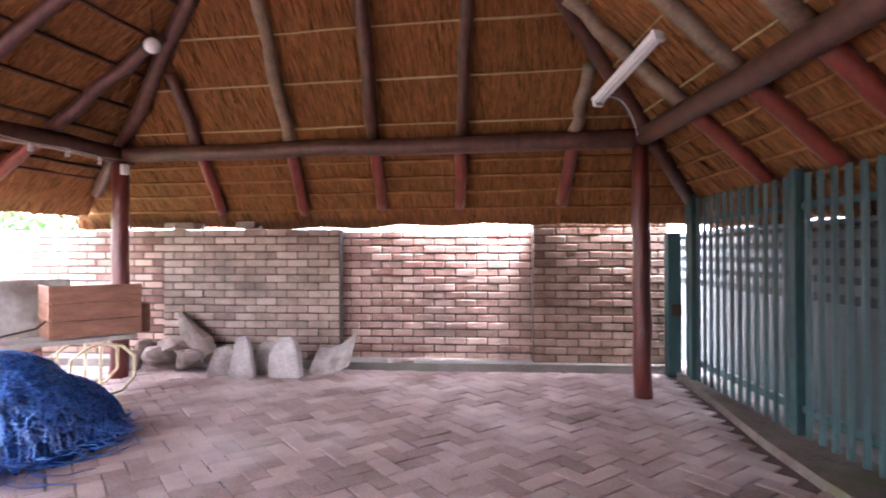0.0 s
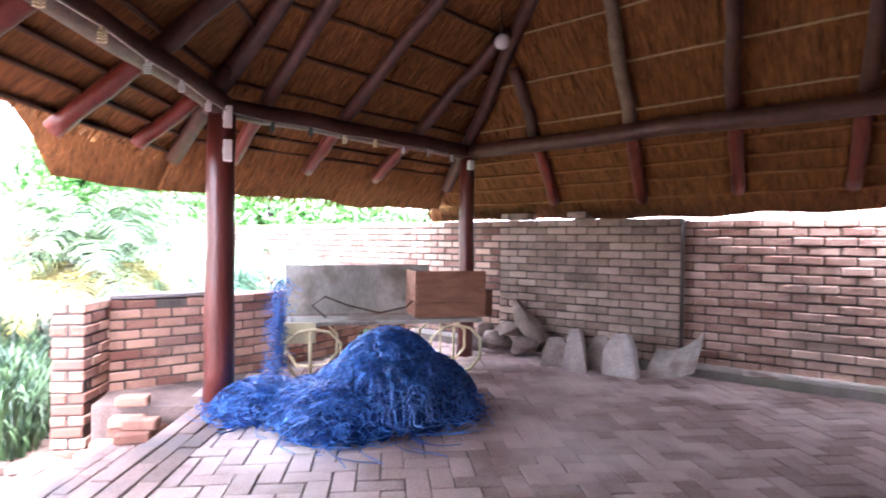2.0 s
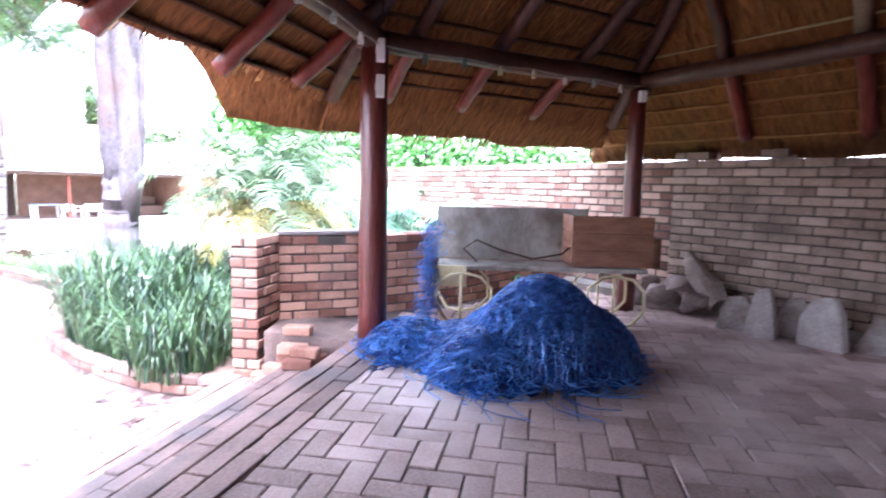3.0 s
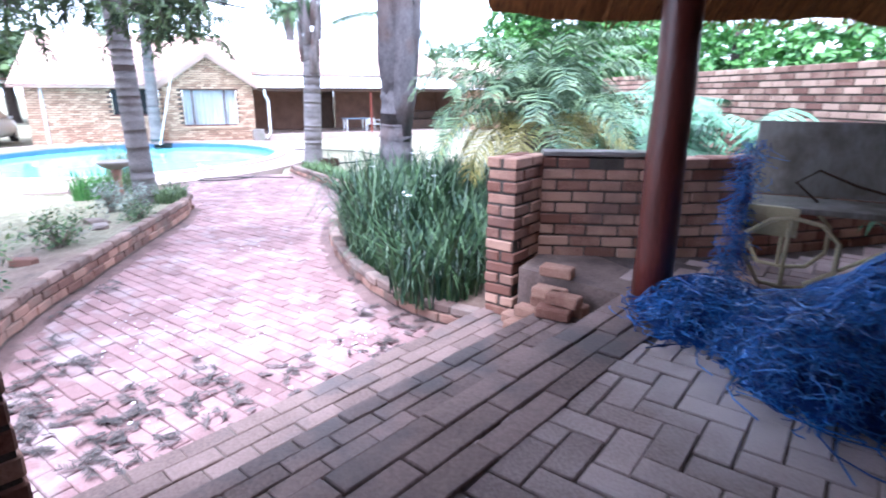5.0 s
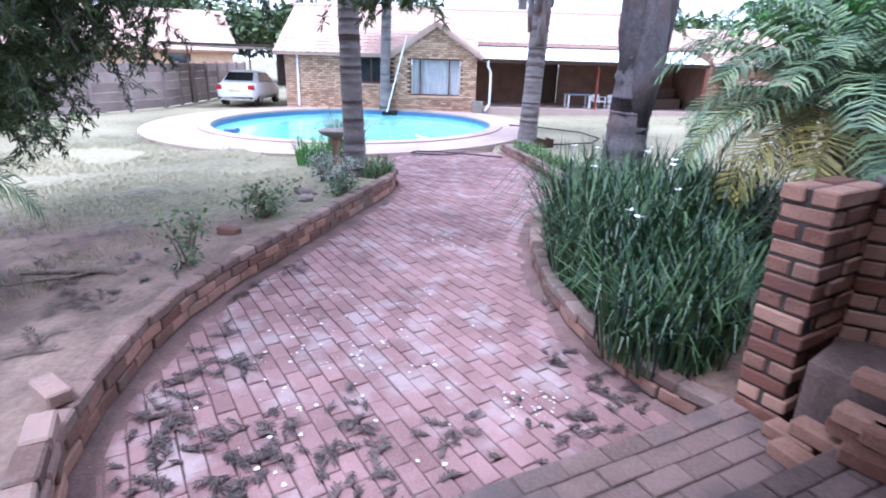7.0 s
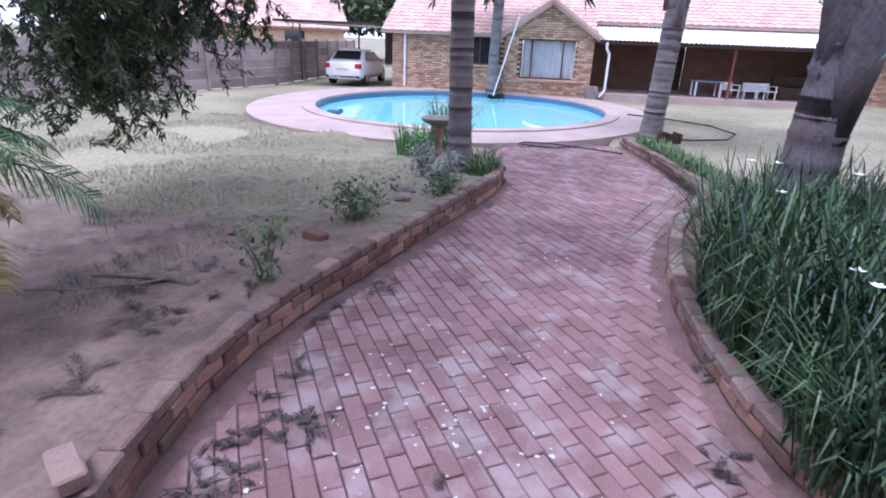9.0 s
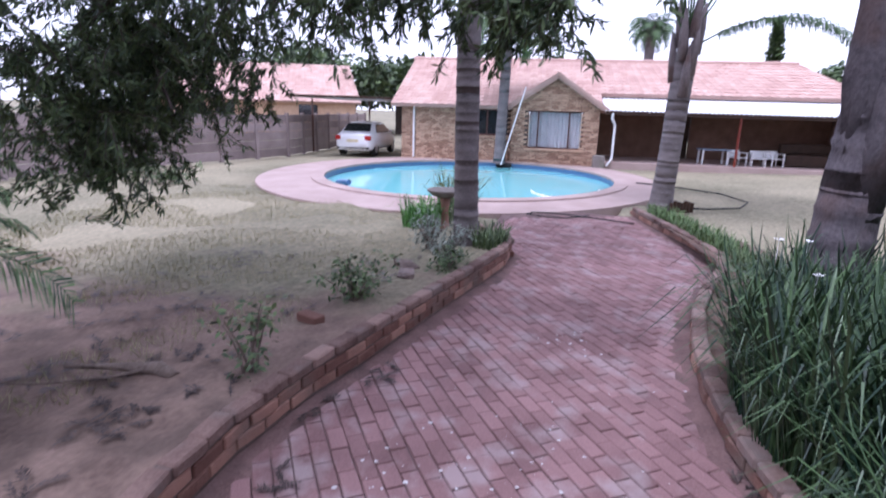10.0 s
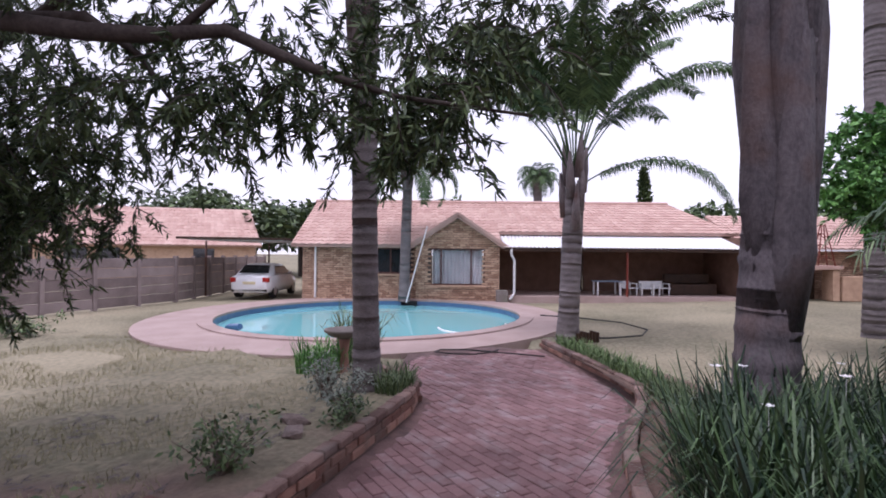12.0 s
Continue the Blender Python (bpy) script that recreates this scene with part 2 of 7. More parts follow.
FROND = leafmat("palm_frond", (0.035, 0.07, 0.03), (0.12, 0.2, 0.07))
DATEFROND = leafmat("date_frond", (0.05, 0.09, 0.05), (0.18, 0.25, 0.12))
DATEYELLOW = leafmat("date_frond_old", (0.18, 0.16, 0.04), (0.40, 0.34, 0.10))
DRYFROND = leafmat("dry_frond", (0.16, 0.11, 0.08), (0.34, 0.26, 0.2))
PALESTRAP = leafmat("pale_strap_leaf", (0.10, 0.13, 0.10), (0.26, 0.29, 0.22), 0.4)
STRAP = leafmat("strap_leaf", (0.014, 0.036, 0.02), (0.075, 0.13, 0.05), 0.45, 0.45)
TREELEAF = leafmat("tree_leaf", (0.025, 0.045, 0.02), (0.09, 0.13, 0.045))
BUSHLEAF = leafmat("bush_leaf", (0.05, 0.08, 0.035), (0.14, 0.2, 0.08))
BRIGHTLEAF = leafmat("bright_leaf", (0.04, 0.13, 0.03), (0.14, 0.32, 0.07))
TUFTLEAF = leafmat("tuft_leaf", (0.05, 0.09, 0.03), (0.15, 0.23, 0.08))
BIGLEAF = leafmat("philodendron_leaf", (0.04, 0.10, 0.05), (0.12, 0.26, 0.14))
LITTER = leafmat("leaf_litter", (0.03, 0.022, 0.02), (0.12, 0.09, 0.08))
FLOWER = mat("white_flower", (0.7, 0.7, 0.72), (0.82, 0.82, 0.82), 5, 0.6, 0)

water = bpy.data.materials.new("pool_water")
water.use_nodes = True
wb = water.node_tree.nodes["Principled BSDF"]
wb.inputs["Base Color"].default_value, wb.inputs["Roughness"].default_value = (0.2, 0.52, 0.53, 1), 0.04
wb.inputs["Specular IOR Level"].default_value = 0.5
wno = water.node_tree.nodes.new("ShaderNodeTexNoise")
wno.inputs["Scale"].default_value = 2.5
wbp = water.node_tree.nodes.new("ShaderNodeBump")
wbp.inputs["Strength"].default_value = 0.06
water.node_tree.links.new(wno.outputs[0], wbp.inputs["Height"])
water.node_tree.links.new(wbp.outputs[0], wb.inputs["Normal"])


# ---------------------------------------------------------------- mesh helpers
def mesh(name, bm, material, smooth=False):
    me = bpy.data.meshes.new(name)
    bm.to_mesh(me)
    bm.free()
    me.materials.append(material)
    if smooth:
        me.polygons.foreach_set("use_smooth", [True] * len(me.polygons))
    return me


def part(name, bm, material, parent, label="", smooth=False):
    ob = new(name, mesh(name, bm, material, smooth))
    ob.parent = parent
    if label:
        ob["label"] = label
    return ob


def thing(name, x=0, y=0, z=0, rz=0, label="", category="", group="", kind=""):
    ob = new(name)
    ob.empty_display_size = 0.1
    ob.matrix_basis = pose(x, y, z, 0, 0, rz)
    return tagged(ob, label, category, group, kind)


def box(bm, x0, x1, y0, y1, z0, z1, bev=0.0, m=None):
    r = bmesh.ops.create_cube(bm, size=1)
    t = Matrix.LocRotScale(((x0 + x1) / 2, (y0 + y1) / 2, (z0 + z1) / 2), None, (x1 - x0, y1 - y0, z1 - z0))
    if m is not None:
        t = m @ t
    bmesh.ops.transform(bm, matrix=t, verts=r["verts"])
    if bev:
        es = list({e for v in r["verts"] for e in v.link_edges})
        bmesh.ops.bevel(bm, geom=es, offset=bev, segments=2, affect="EDGES", profile=0.6)


def tube(bm, pts, radii, n=8, wob=0.0, cap=True):
    """A tube along points; radii: one number or one for each point."""
    pts = [Vector(p) for p in pts]
    if not hasattr(radii, "__len__"):
        radii = [radii] * len(pts)
    rings = []
    side = None
    for i, p in enumerate(pts):
        d = (pts[min(i + 1, len(pts) - 1)] - pts[max(i - 1, 0)]).normalized()
        if side is None:
            side = d.orthogonal().normalized()
        else:
            side = (side - d * side.dot(d)).normalized()
        up = d.cross(side)
        ring = []
        for k in range(n):
            a = 2 * math.pi * k / n
            r = radii[i] * (1 + wob * random.uniform(-1, 1))
            ring.append(bm.verts.new(p + (side * math.cos(a) + up * math.sin(a)) * r))
        rings.append(ring)
    for a, b in zip(rings, rings[1:]):
        for k in range(n):
            bm.faces.new((a[k], a[(k + 1) % n], b[(k + 1) % n], b[k]))
    if cap:
        bm.faces.new(rings[0][::-1])
        bm.faces.new(rings[-1])


def bez(a, b, c, n=8):
    a, b, c = Vector(a), Vector(b), Vector(c)
    return [a * (1 - t) ** 2 + b * 2 * t * (1 - t) + c * t * t for t in (i / n for i in range(n + 1))]


def prism(bm, poly, z0, z1):
    """An upright block over a plan polygon; z0 and z1 numbers or functions of x, y."""
    f0 = z0 if callable(z0) else (lambda x, y: z0)
    f1 = z1 if callable(z1) else (lambda x, y: z1)
    lo = [bm.verts.new((x, y, f0(x, y))) for x, y in poly]
    hi = [bm.verts.new((x, y, f1(x, y))) for x, y in poly]
    n = len(poly)
    bm.faces.new(hi)
    bm.faces.new(lo[::-1])
    for i in range(n):
        bm.faces.new((lo[i], lo[(i + 1) % n], hi[(i + 1) % n], hi[i]))
    bmesh.ops.recalc_face_normals(bm, faces=bm.faces)


def soup(name, verts, faces, material, parent=None, label="", smooth=False):
    me = bpy.data.meshes.new(name)
    me.from_pydata([tuple(v) for v in verts], [], faces)
    me.materials.append(material)
    if smooth:
        me.polygons.foreach_set("use_smooth", [True] * len(me.polygons))
    ob = new(name, me)
    if parent:
        ob.parent = parent
    if label:
        ob["label"] = label
    return ob


def clip(poly, f):
    """The part of a plan polygon where f(x, y) >= 0 (f linear)."""
    out = []
    for i, p in enumerate(poly):
        q = poly[(i + 1) % len(poly)]
        a, b = f(*p), f(*q)
        if a >= 0:
            out.append(p)
        if (a >= 0) != (b >= 0):
            t = a / (a - b)
            out.append((p[0] + (q[0] - p[0]) * t, p[1] + (q[1] - p[1]) * t))
    return out


def inside(poly, x, y):
    c = False
    for i, (x0, y0) in enumerate(poly):
        x1, y1 = poly[i - 1]
        if (y0 > y) != (y1 > y) and x < (x1 - x0) * (y - y0) / (y1 - y0) + x0:
            c = not c
    return c


def brick_mesh(name, material, l, w, h, bev=0.008):
    bm = bmesh.new()
    r = bmesh.ops.create_cube(bm, size=1)
    bmesh.ops.transform(bm, matrix=Matrix.Diagonal((l, w, h, 1)), verts=r["verts"])
    bmesh.ops.bevel(bm, geom=list(bm.edges), offset=bev, segments=1, affect="EDGES")
    return mesh(name, bm, material)


def piece(name, me, parent, m):
    ob = new(name, me)
    ob.parent = parent
    ob.matrix_basis = m
    return ob


# ---------------------------------------------------------------- plan
P3, P2, P1, P0, P5 = (1.55, 4.40), (-3.37, 5.08), (-3.92, 2.43), (-2.15, -0.2), (1.75, -1.4)
BEAM = 2.2
RING = [P3, P2, P1, P0, P5]
SD, SN = Vector((0.5625, -0.827)), Vector((-0.827, -0.5625))


def step_xy(n, s):
    """A plan point by its distance out across the steps and along them."""
    p = SN * n + SD * s
    return p.x, p.y


def step_n(x, y):
    return SN.x * x + SN.y * y


S_R, S_L = -4.25, -1.35
N1, N2, N3 = 2.05, 2.55, 3.12
LEFT_KERB = [(-3.38, -0.72), (-3.72, -1.0), (-4.1, -1.26), (-4.55, -1.43), (-5.05, -1.56), (-5.6, -1.62), (-6.2, -1.6), (-6.8, -1.52), (-7.6, -1.43), (-8.4, -1.33), (-9.2, -1.22), (-9.8, -1.17), (-10.3, -1.2), (-10.7, -1.38), (-10.95, -1.8)]
RIGHT_KERB = [(-4.93, 1.7), (-5.25, 1.4), (-5.55, 1.22), (-5.95, 1.05), (-6.6, 0.88), (-7.2, 0.79), (-7.9, 0.76), (-8.7, 0.82), (-9.5, 0.98), (-10.3, 1.2), (-11.0, 1.28), (-12.0, 1.0), (-13.2, 0.55), (-14.2, 0.2)]
KERB_L, KERB_R = 0.28, 0.19


def kerb_gap(line, x, y, side):
    """How far a plan point lies behind a kerb's face."""
    best, out = 1e9, 0.0
    for (ax, ay), (bx, by) in zip(line, line[1:]):
        dx, dy = bx - ax, by - ay
        t = max(0.0, min(1.0, ((x - ax) * dx + (y - ay) * dy) / (dx * dx + dy * dy)))
        gx, gy = x - ax - dx * t, y - ay - dy * t
        d = math.hypot(gx, gy)
        if d < best:
            best, out = d, d if (dx * gy - dy * gx) * side > 0 else -d
    return out


def soil_height(x, y):
    """The left bank: level with its kerb, falling away to the lawn."""
    d = kerb_gap(LEFT_KERB, x, y, 1)
    if d < 0.05:
        return -0.16
    steps = ((0.0, 0.245), (0.4, 0.225), (1.0, 0.16), (1.8, 0.10), (3.0, 0.05), (4.2, 0.0), (5.4, -0.1), (99, -0.12))
    for (d0, h0), (d1, h1) in zip(steps, steps[1:]):
        if d <= d1:
            h = h0 + (h1 - h0) * (d - d0) / (d1 - d0)
            break
    h *= max(0.25, min(1.0, (x + 13.5) / 3.5)) if h > 0 else 1.0
    lump = min(1.0, d / 0.3)
    return h + lump * (0.03 * noise.noise((x * 1.1, y * 1.1, 1)) + 0.018 * noise.noise((x * 3.7, y * 3.7, 4)) + 0.009 * noise.noise((x * 11, y * 11, 7)))

# ---------------------------------------------------------------- ground
def ground_height(x, y):
    return G + 0.14 * max(0.0, min(1.0, (y - 1.5) / 6)) * max(0.0, min(1.0, (-x - 14) / 8))


def big_ground():
    """One sheet to the horizon, with an opening for the paved area and the pool."""
    xs = [-400, -200, -100, -60, -45] + [-40 + i for i in range(0, 61)] + [30, 60, 100, 200, 400]
    ys = [-400, -200, -100, -60, -40] + [-24 + i for i in range(0, 49)] + [40, 60, 100, 200, 400]
    xs, ys = sorted(xs), sorted(ys)
    verts, faces = [], []
    for y in ys:
        for x in xs:
            z = ground_height(x, y) - 0.05
            if abs(x) < 30 and abs(y) < 20:
                z += 0.02 * noise.noise((x * 0.7, y * 0.7, 0))
            if ((x + 18.9) / 5.6) ** 2 + ((y + 4.45) / 5.0) ** 2 < 1.0:
                z = G - 2.0
            verts.append((x, y, z))
    w = len(xs)
    for j in range(len(ys) - 1):
        for i in range(w - 1):
            faces.append((j * w + i, j * w + i + 1, (j + 1) * w + i + 1, (j + 1) * w + i))
    ob = soup("ground", verts, faces, GROUND, smooth=True)
    return tagged(ob, "dry tan lawn stretching round the pool and house", "lawn", kind="structure")


big_ground()


def bed(name, poly, z, label, material):
    bm = bmesh.new()
    cx, cy = sum(p[0] for p in poly) / len(poly), sum(p[1] for p in poly) / len(poly)
    rings = []
    for k in range(6):
        f = 1 - k / 6
        rings.append([bm.verts.new((cx + (x - cx) * f, cy + (y - cy) * f, z + (0.0 if k == 0 else random.uniform(-0.02, 0.03)))) for x, y in poly])
    top = bm.verts.new((cx, cy, z + 0.02))
    n = len(poly)
    for a, b in zip(rings, rings[1:]):
        for i in range(n):
            bm.faces.new((a[i], a[(i + 1) % n], b[(i + 1) % n], b[i]))
    for i in range(n):
        bm.faces.new((rings[-1][i], rings[-1][(i + 1) % n], top))
    low = [bm.verts.new((x, y, G - 0.1)) for x, y in poly]
    for i in range(n):
        bm.faces.new((low[i], low[(i + 1) % n], rings[0][(i + 1) % n], rings[0][i]))
    bmesh.ops.recalc_face_normals(bm, faces=bm.faces)
    return tagged(new(name, mesh(name, bm, material, True)), label, "ground", kind="structure")


def offset_line(pts, d):
    out = []
    for i, p in enumerate(pts):
        a, b = Vector(pts[max(i - 1, 0)]), Vector(pts[min(i + 1, len(pts) - 1)])
        t = (b - a).normalized()
        out.append((p[0] - t.y * d, p[1] + t.x * d))
    return out


# left bank behind its kerb; the right bed stays behind its own
def left_soil():
    step = 0.065
    nx, ny = int(10.2 / step), int(6.6 / step)
    verts, faces = [], []
    for j in range(ny + 1):
        for i in range(nx + 1):
            x, y = -13.0 + i * step, -7.4 + j * step
            verts.append((x, y, G + soil_height(x, y)))
    for j in range(ny):
        for i in range(nx):
            k = j * (nx + 1) + i
            if max(verts[k][2], verts[k + 1][2], verts[k + nx + 1][2], verts[k + nx + 2][2]) > G - 0.09:
                faces.append((k, k + 1, k + nx + 2, k + nx + 1))
    ob = soup("ground_bed", verts, faces, GROUND, smooth=True)
    tagged(ob, "bare sandy brown bank falling away to the patchy lawn", "soil", kind="structure")


left_soil()
right_poly = offset_line(RIGHT_KERB, -0.12) + [(-14.2, 0.9), (-12.6, 1.5), (-11, 2.2), (-9.3, 3.2), (-8, 4.6), (-5.4, 4.2), (-5.0, 2.4)]
bed("ground_planting", right_poly, G + 0.14, "dark soil of a planted bed behind a brick kerb", SOIL)

# path base
path_poly = [step_xy(N3, S_R), *RIGHT_KERB, (-14.4, -2.2), *LEFT_KERB[::-1], step_xy(N3, S_L)]
bm = bmesh.new()
prism(bm, path_poly, G - 0.2, G - 0.012)
path = tagged(new("path", mesh("path", bm, PATHJOINT)), "red brick garden path in running bond with pale spatters", "path", kind="structure")

# pavilion floor with two steps down to the path
floor_poly = [step_xy(N1, S_L - 0.0), (1.9, -3.2), (1.9, 2.6), (2.14, 5.45), (-4.9, 5.85), (-5.0, 2.3), step_xy(N1, S_R)]
bm = bmesh.new()
prism(bm, floor_poly, G - 0.3, -0.012)
floor = tagged(new("floor", mesh("floor", bm, JOINT)), "weathered pinkish brick paving in herringbone under the thatch", "floor", kind="structure")

def tread(name, n0, n1, z):
    bm = bmesh.new()
    prism(bm, [step_xy(n0, S_R), step_xy(n1, S_R), step_xy(n1, S_L), step_xy(n0, S_L)], G - 0.3, z - 0.012)
    return tagged(new(name, mesh(name, bm, KERBJOINT)), "worn brick paver step down from the thatched floor", "step", kind="structure")


step_1 = tread("step_1", N1 - 0.02, N2, -0.19)
step_2 = tread("step_2", N2 - 0.02, N3, -0.38)

# ---------------------------------------------------------------- pool and deck
POOL_C, POOL_R = (-18.9, -4.4), (4.55, 4.05)
DECK_C, DECK_R = (-18.9, -4.6), (6.3, 5.5)


def oval(c, r, n=64, wob=0.0):
    return [(c[0] + r[0] * math.cos(2 * math.pi * i / n), c[1] + r[1] * math.sin(2 * math.pi * i / n) * (1 + wob * math.cos(2 * math.pi * i / n))) for i in range(n)]


def ring(bm, a, za, b, zb):
    va, vb = [bm.verts.new((x, y, za)) for x, y in a], [bm.verts.new((x, y, zb)) for x, y in b]
    for i in range(len(a)):
        bm.faces.new((va[i], va[(i + 1) % len(a)], vb[(i + 1) % len(a)], vb[i]))


deck_out, pool_in, pool_cop = oval(DECK_C, DECK_R), oval(POOL_C, POOL_R), oval(POOL_C, (POOL_R[0] + 0.35, POOL_R[1] + 0.35))
bm = bmesh.new()
ring(bm, deck_out, G + 0.005, pool_cop, G + 0.01)
ring(bm, deck_out, G - 0.2, deck_out, G + 0.005)
bmesh.ops.recalc_face_normals(bm, faces=bm.faces)
deck = tagged(new("pavement", mesh("pavement", bm, DECK)), "pale pinkish brick paving round an oval pool", "paving", kind="structure")
pool = thing("pool", *POOL_C, G, label="oval blue-tiled swimming pool filled with clear turquoise water", category="swimming pool")


def centred(pts):
    return [(x - POOL_C[0], y - POOL_C[1]) for x, y in pts]


bm = bmesh.new()
ring(bm, centred(pool_cop), 0.012, centred(pool_cop), 0.045)
ring(bm, centred(pool_cop), 0.045, centred(pool_in), 0.045)
ring(bm, centred(pool_in), 0.045, centred(pool_in), -0.02)
part("coping", bm, DECK, pool, "pale brick coping")
bm = bmesh.new()
ring(bm, centred(oval(POOL_C, (POOL_R[0] + .01, POOL_R[1] + .01))), -0.02, centred(oval(POOL_C, (POOL_R[0] + .01, POOL_R[1] + .01))), -0.3)
part("tile_band", bm, POOLTILE, pool, "dark blue tile band")
bm = bmesh.new()
vs = [bm.verts.new((x, y, -0.16)) for x, y in centred(oval(POOL_C, (POOL_R[0] + .005, POOL_R[1] + .005)))]
bm.faces.new(vs)
part("water", bm, water, pool, "still turquoise water")
bm = bmesh.new()
box(bm, -4.6, -4.35, -0.35, 0.2, -0.14, 0.0, 0.01)
part("skimmer", bm, RUBBER, pool, "dark skimmer opening")
bm = bmesh.new()
tube(bm, [(0.8 + 1.3 * math.cos(a), 2.9 + 0.9 * math.sin(a), -0.145) for a in (i * 0.3 for i in range(-4, 8))], 0.03, 6)
hose = part("cleaner_hose", bm, WHITE, pool, "white floating cleaner hose")
bm = bmesh.new()
tube(bm, bez((3.2, -2.3, -0.13), (2.4, -3.3, -0.12), (3.6, -2.0, 0.06)), 0.07, 6)
part("cleaner_float", bm, POOLTILE, pool, "blue-green float")

# ---------------------------------------------------------------- thatched roof
EDGES = [(RING[i], RING[(i + 1) % 5]) for i in range(5)]
SLOPES = [0.95, 0.62, 0.8, 0.9, 0.9]
OUTS = [0.9, 0.98, 0.6, 0.9, 1.03]


def inner(i, x, y):
    (ax, ay), (bx, by) = EDGES[i]
    dx, dy = bx - ax, by - ay
    ln = math.hypot(dx, dy)
    return ((x - ax) * -dy + (y - ay) * dx) / ln


def face_poly(i, out=None):
    out = OUTS[i] if out is None else out
    poly = [(-12, -12), (12, -12), (12, 14), (-12, 14)]
    poly = clip(poly, lambda x, y: inner(i, x, y) + out)
    for j in range(5):
        if j != i:
            poly = clip(poly, lambda x, y: SLOPES[j] * inner(j, x, y) - SLOPES[i] * inner(i, x, y))
    return poly


def along(i, x, y):
    (ax, ay), (bx, by) = EDGES[i]
    ln = math.hypot(bx - ax, by - ay)
    return ((x - ax) * (bx - ax) + (y - ay) * (by - ay)) / ln


def roof_point(i, s, d, off):
    (ax, ay), (bx, by) = EDGES[i]
    ln = math.hypot(bx - ax, by - ay)
    ux, uy = (bx - ax) / ln, (by - ay) / ln
    return Vector((ax + ux * s - uy * d, ay + uy * s + ux * d, BEAM + off + SLOPES[i] * d))


def span(i, d):
    """The stretch along edge i that its roof plane covers at d inside the beam."""
    poly = face_poly(i)
    hit = []
    for k, p in enumerate(poly):
        q = poly[(k + 1) % len(poly)]
        a, b = inner(i, *p) - d, inner(i, *q) - d
        if (a >= 0) != (b >= 0):
            t = a / (a - b)
            hit.append(along(i, p[0] + (q[0] - p[0]) * t, p[1] + (q[1] - p[1]) * t))
    return (min(hit), max(hit)) if len(hit) >= 2 else None


def eave_drop(i, d):
    """The back and garden eaves are combed down at their ends."""
    return (0.02, 0.14, 0, 0, 0)[i] * max(0.0, min(1.0, (0.42 - OUTS[i] - d) / 0.42))


roof = thing("thatched_roof", *P3, 0, label="hipped golden-brown thatched roof on round dark timber poles", category="roof", kind="structure")
L1 = math.hypot(P1[0] - P2[0], P1[1] - P2[1])


def plan(i, s, d):
    p = roof_point(i, s, d, 0)
    return p.x, p.y


# the last piece is the eave's corner beside the steps, cut back along the entrance
PIECES = [(i, face_poly(i)) for i in range(5)] + [(1, [plan(1, span(1, -0.98)[1] - 0.02, -1.0), plan(1, L1 + 0.85, -0.93), plan(1, L1 + 1.05, -0.55), plan(1, L1 + 1.25, -0.2), plan(1, span(1, -0.3)[1] - 0.02, -0.3)])]
for i, poly in PIECES:
    bm = bmesh.new()
    uvl = bm.loops.layers.uv.new("UVMap")
    OFF = 0.19
    lo = [bm.verts.new(roof_point(i, along(i, *p), inner(i, *p), OFF) + Vector((-P3[0], -P3[1], 0))) for p in poly]
    hi = [bm.verts.new(v.co + Vector((0, 0, 0.3))) for v in lo]
    f1, f2 = bm.faces.new(lo), bm.faces.new(hi)
    for k in range(len(poly)):
        bm.faces.new((lo[k], lo[(k + 1) % len(poly)], hi[(k + 1) % len(poly)], hi[k]))
    bmesh.ops.recalc_face_normals(bm, faces=bm.faces)
    bmesh.ops.triangulate(bm, faces=[f for f in bm.faces if len(f.verts) > 4])
    for _ in range(4):
        bmesh.ops.subdivide_edges(bm, edges=[e for e in bm.edges if e.calc_length() > 0.3], cuts=1, use_grid_fill=True)
        bmesh.ops.triangulate(bm, faces=[f for f in bm.faces if len(f.verts) > 4])
    for v in bm.verts:
        w = v.co
        gx, gy = w.x + P3[0], w.y + P3[1]
        v.co.z -= eave_drop(i, inner(i, gx, gy))
        if i == 1:
            v.co.z -= 0.25 * max(0.0, min(1.0, along(1, gx, gy) - L1 - 0.3)) * max(0.0, min(1.0, 1 + inner(1, gx, gy)))
        v.co.z += 0.022 * noise.noise((w.x * 2.3, w.y * 2.3, i * 7)) + 0.012 * noise.noise((w.x * 7, w.y * 7, i))
        if inner(i, w.x + P3[0], w.y + P3[1]) < -OUTS[i] + 0.02:
            v.co.z += 0.05 * noise.noise((w.x * 1.9, w.y * 1.9, 5)) + 0.025 * noise.noise((w.x * 6, w.y * 6, 2))
    for f in bm.faces:
        for lp in f.loops:
            x, y = lp.vert.co.x + P3[0], lp.vert.co.y + P3[1]
            lp[uvl].uv = (along(i, x, y), inner(i, x, y) * 1.37)
    part("thatch", bm, THATCH, roof, smooth=True)

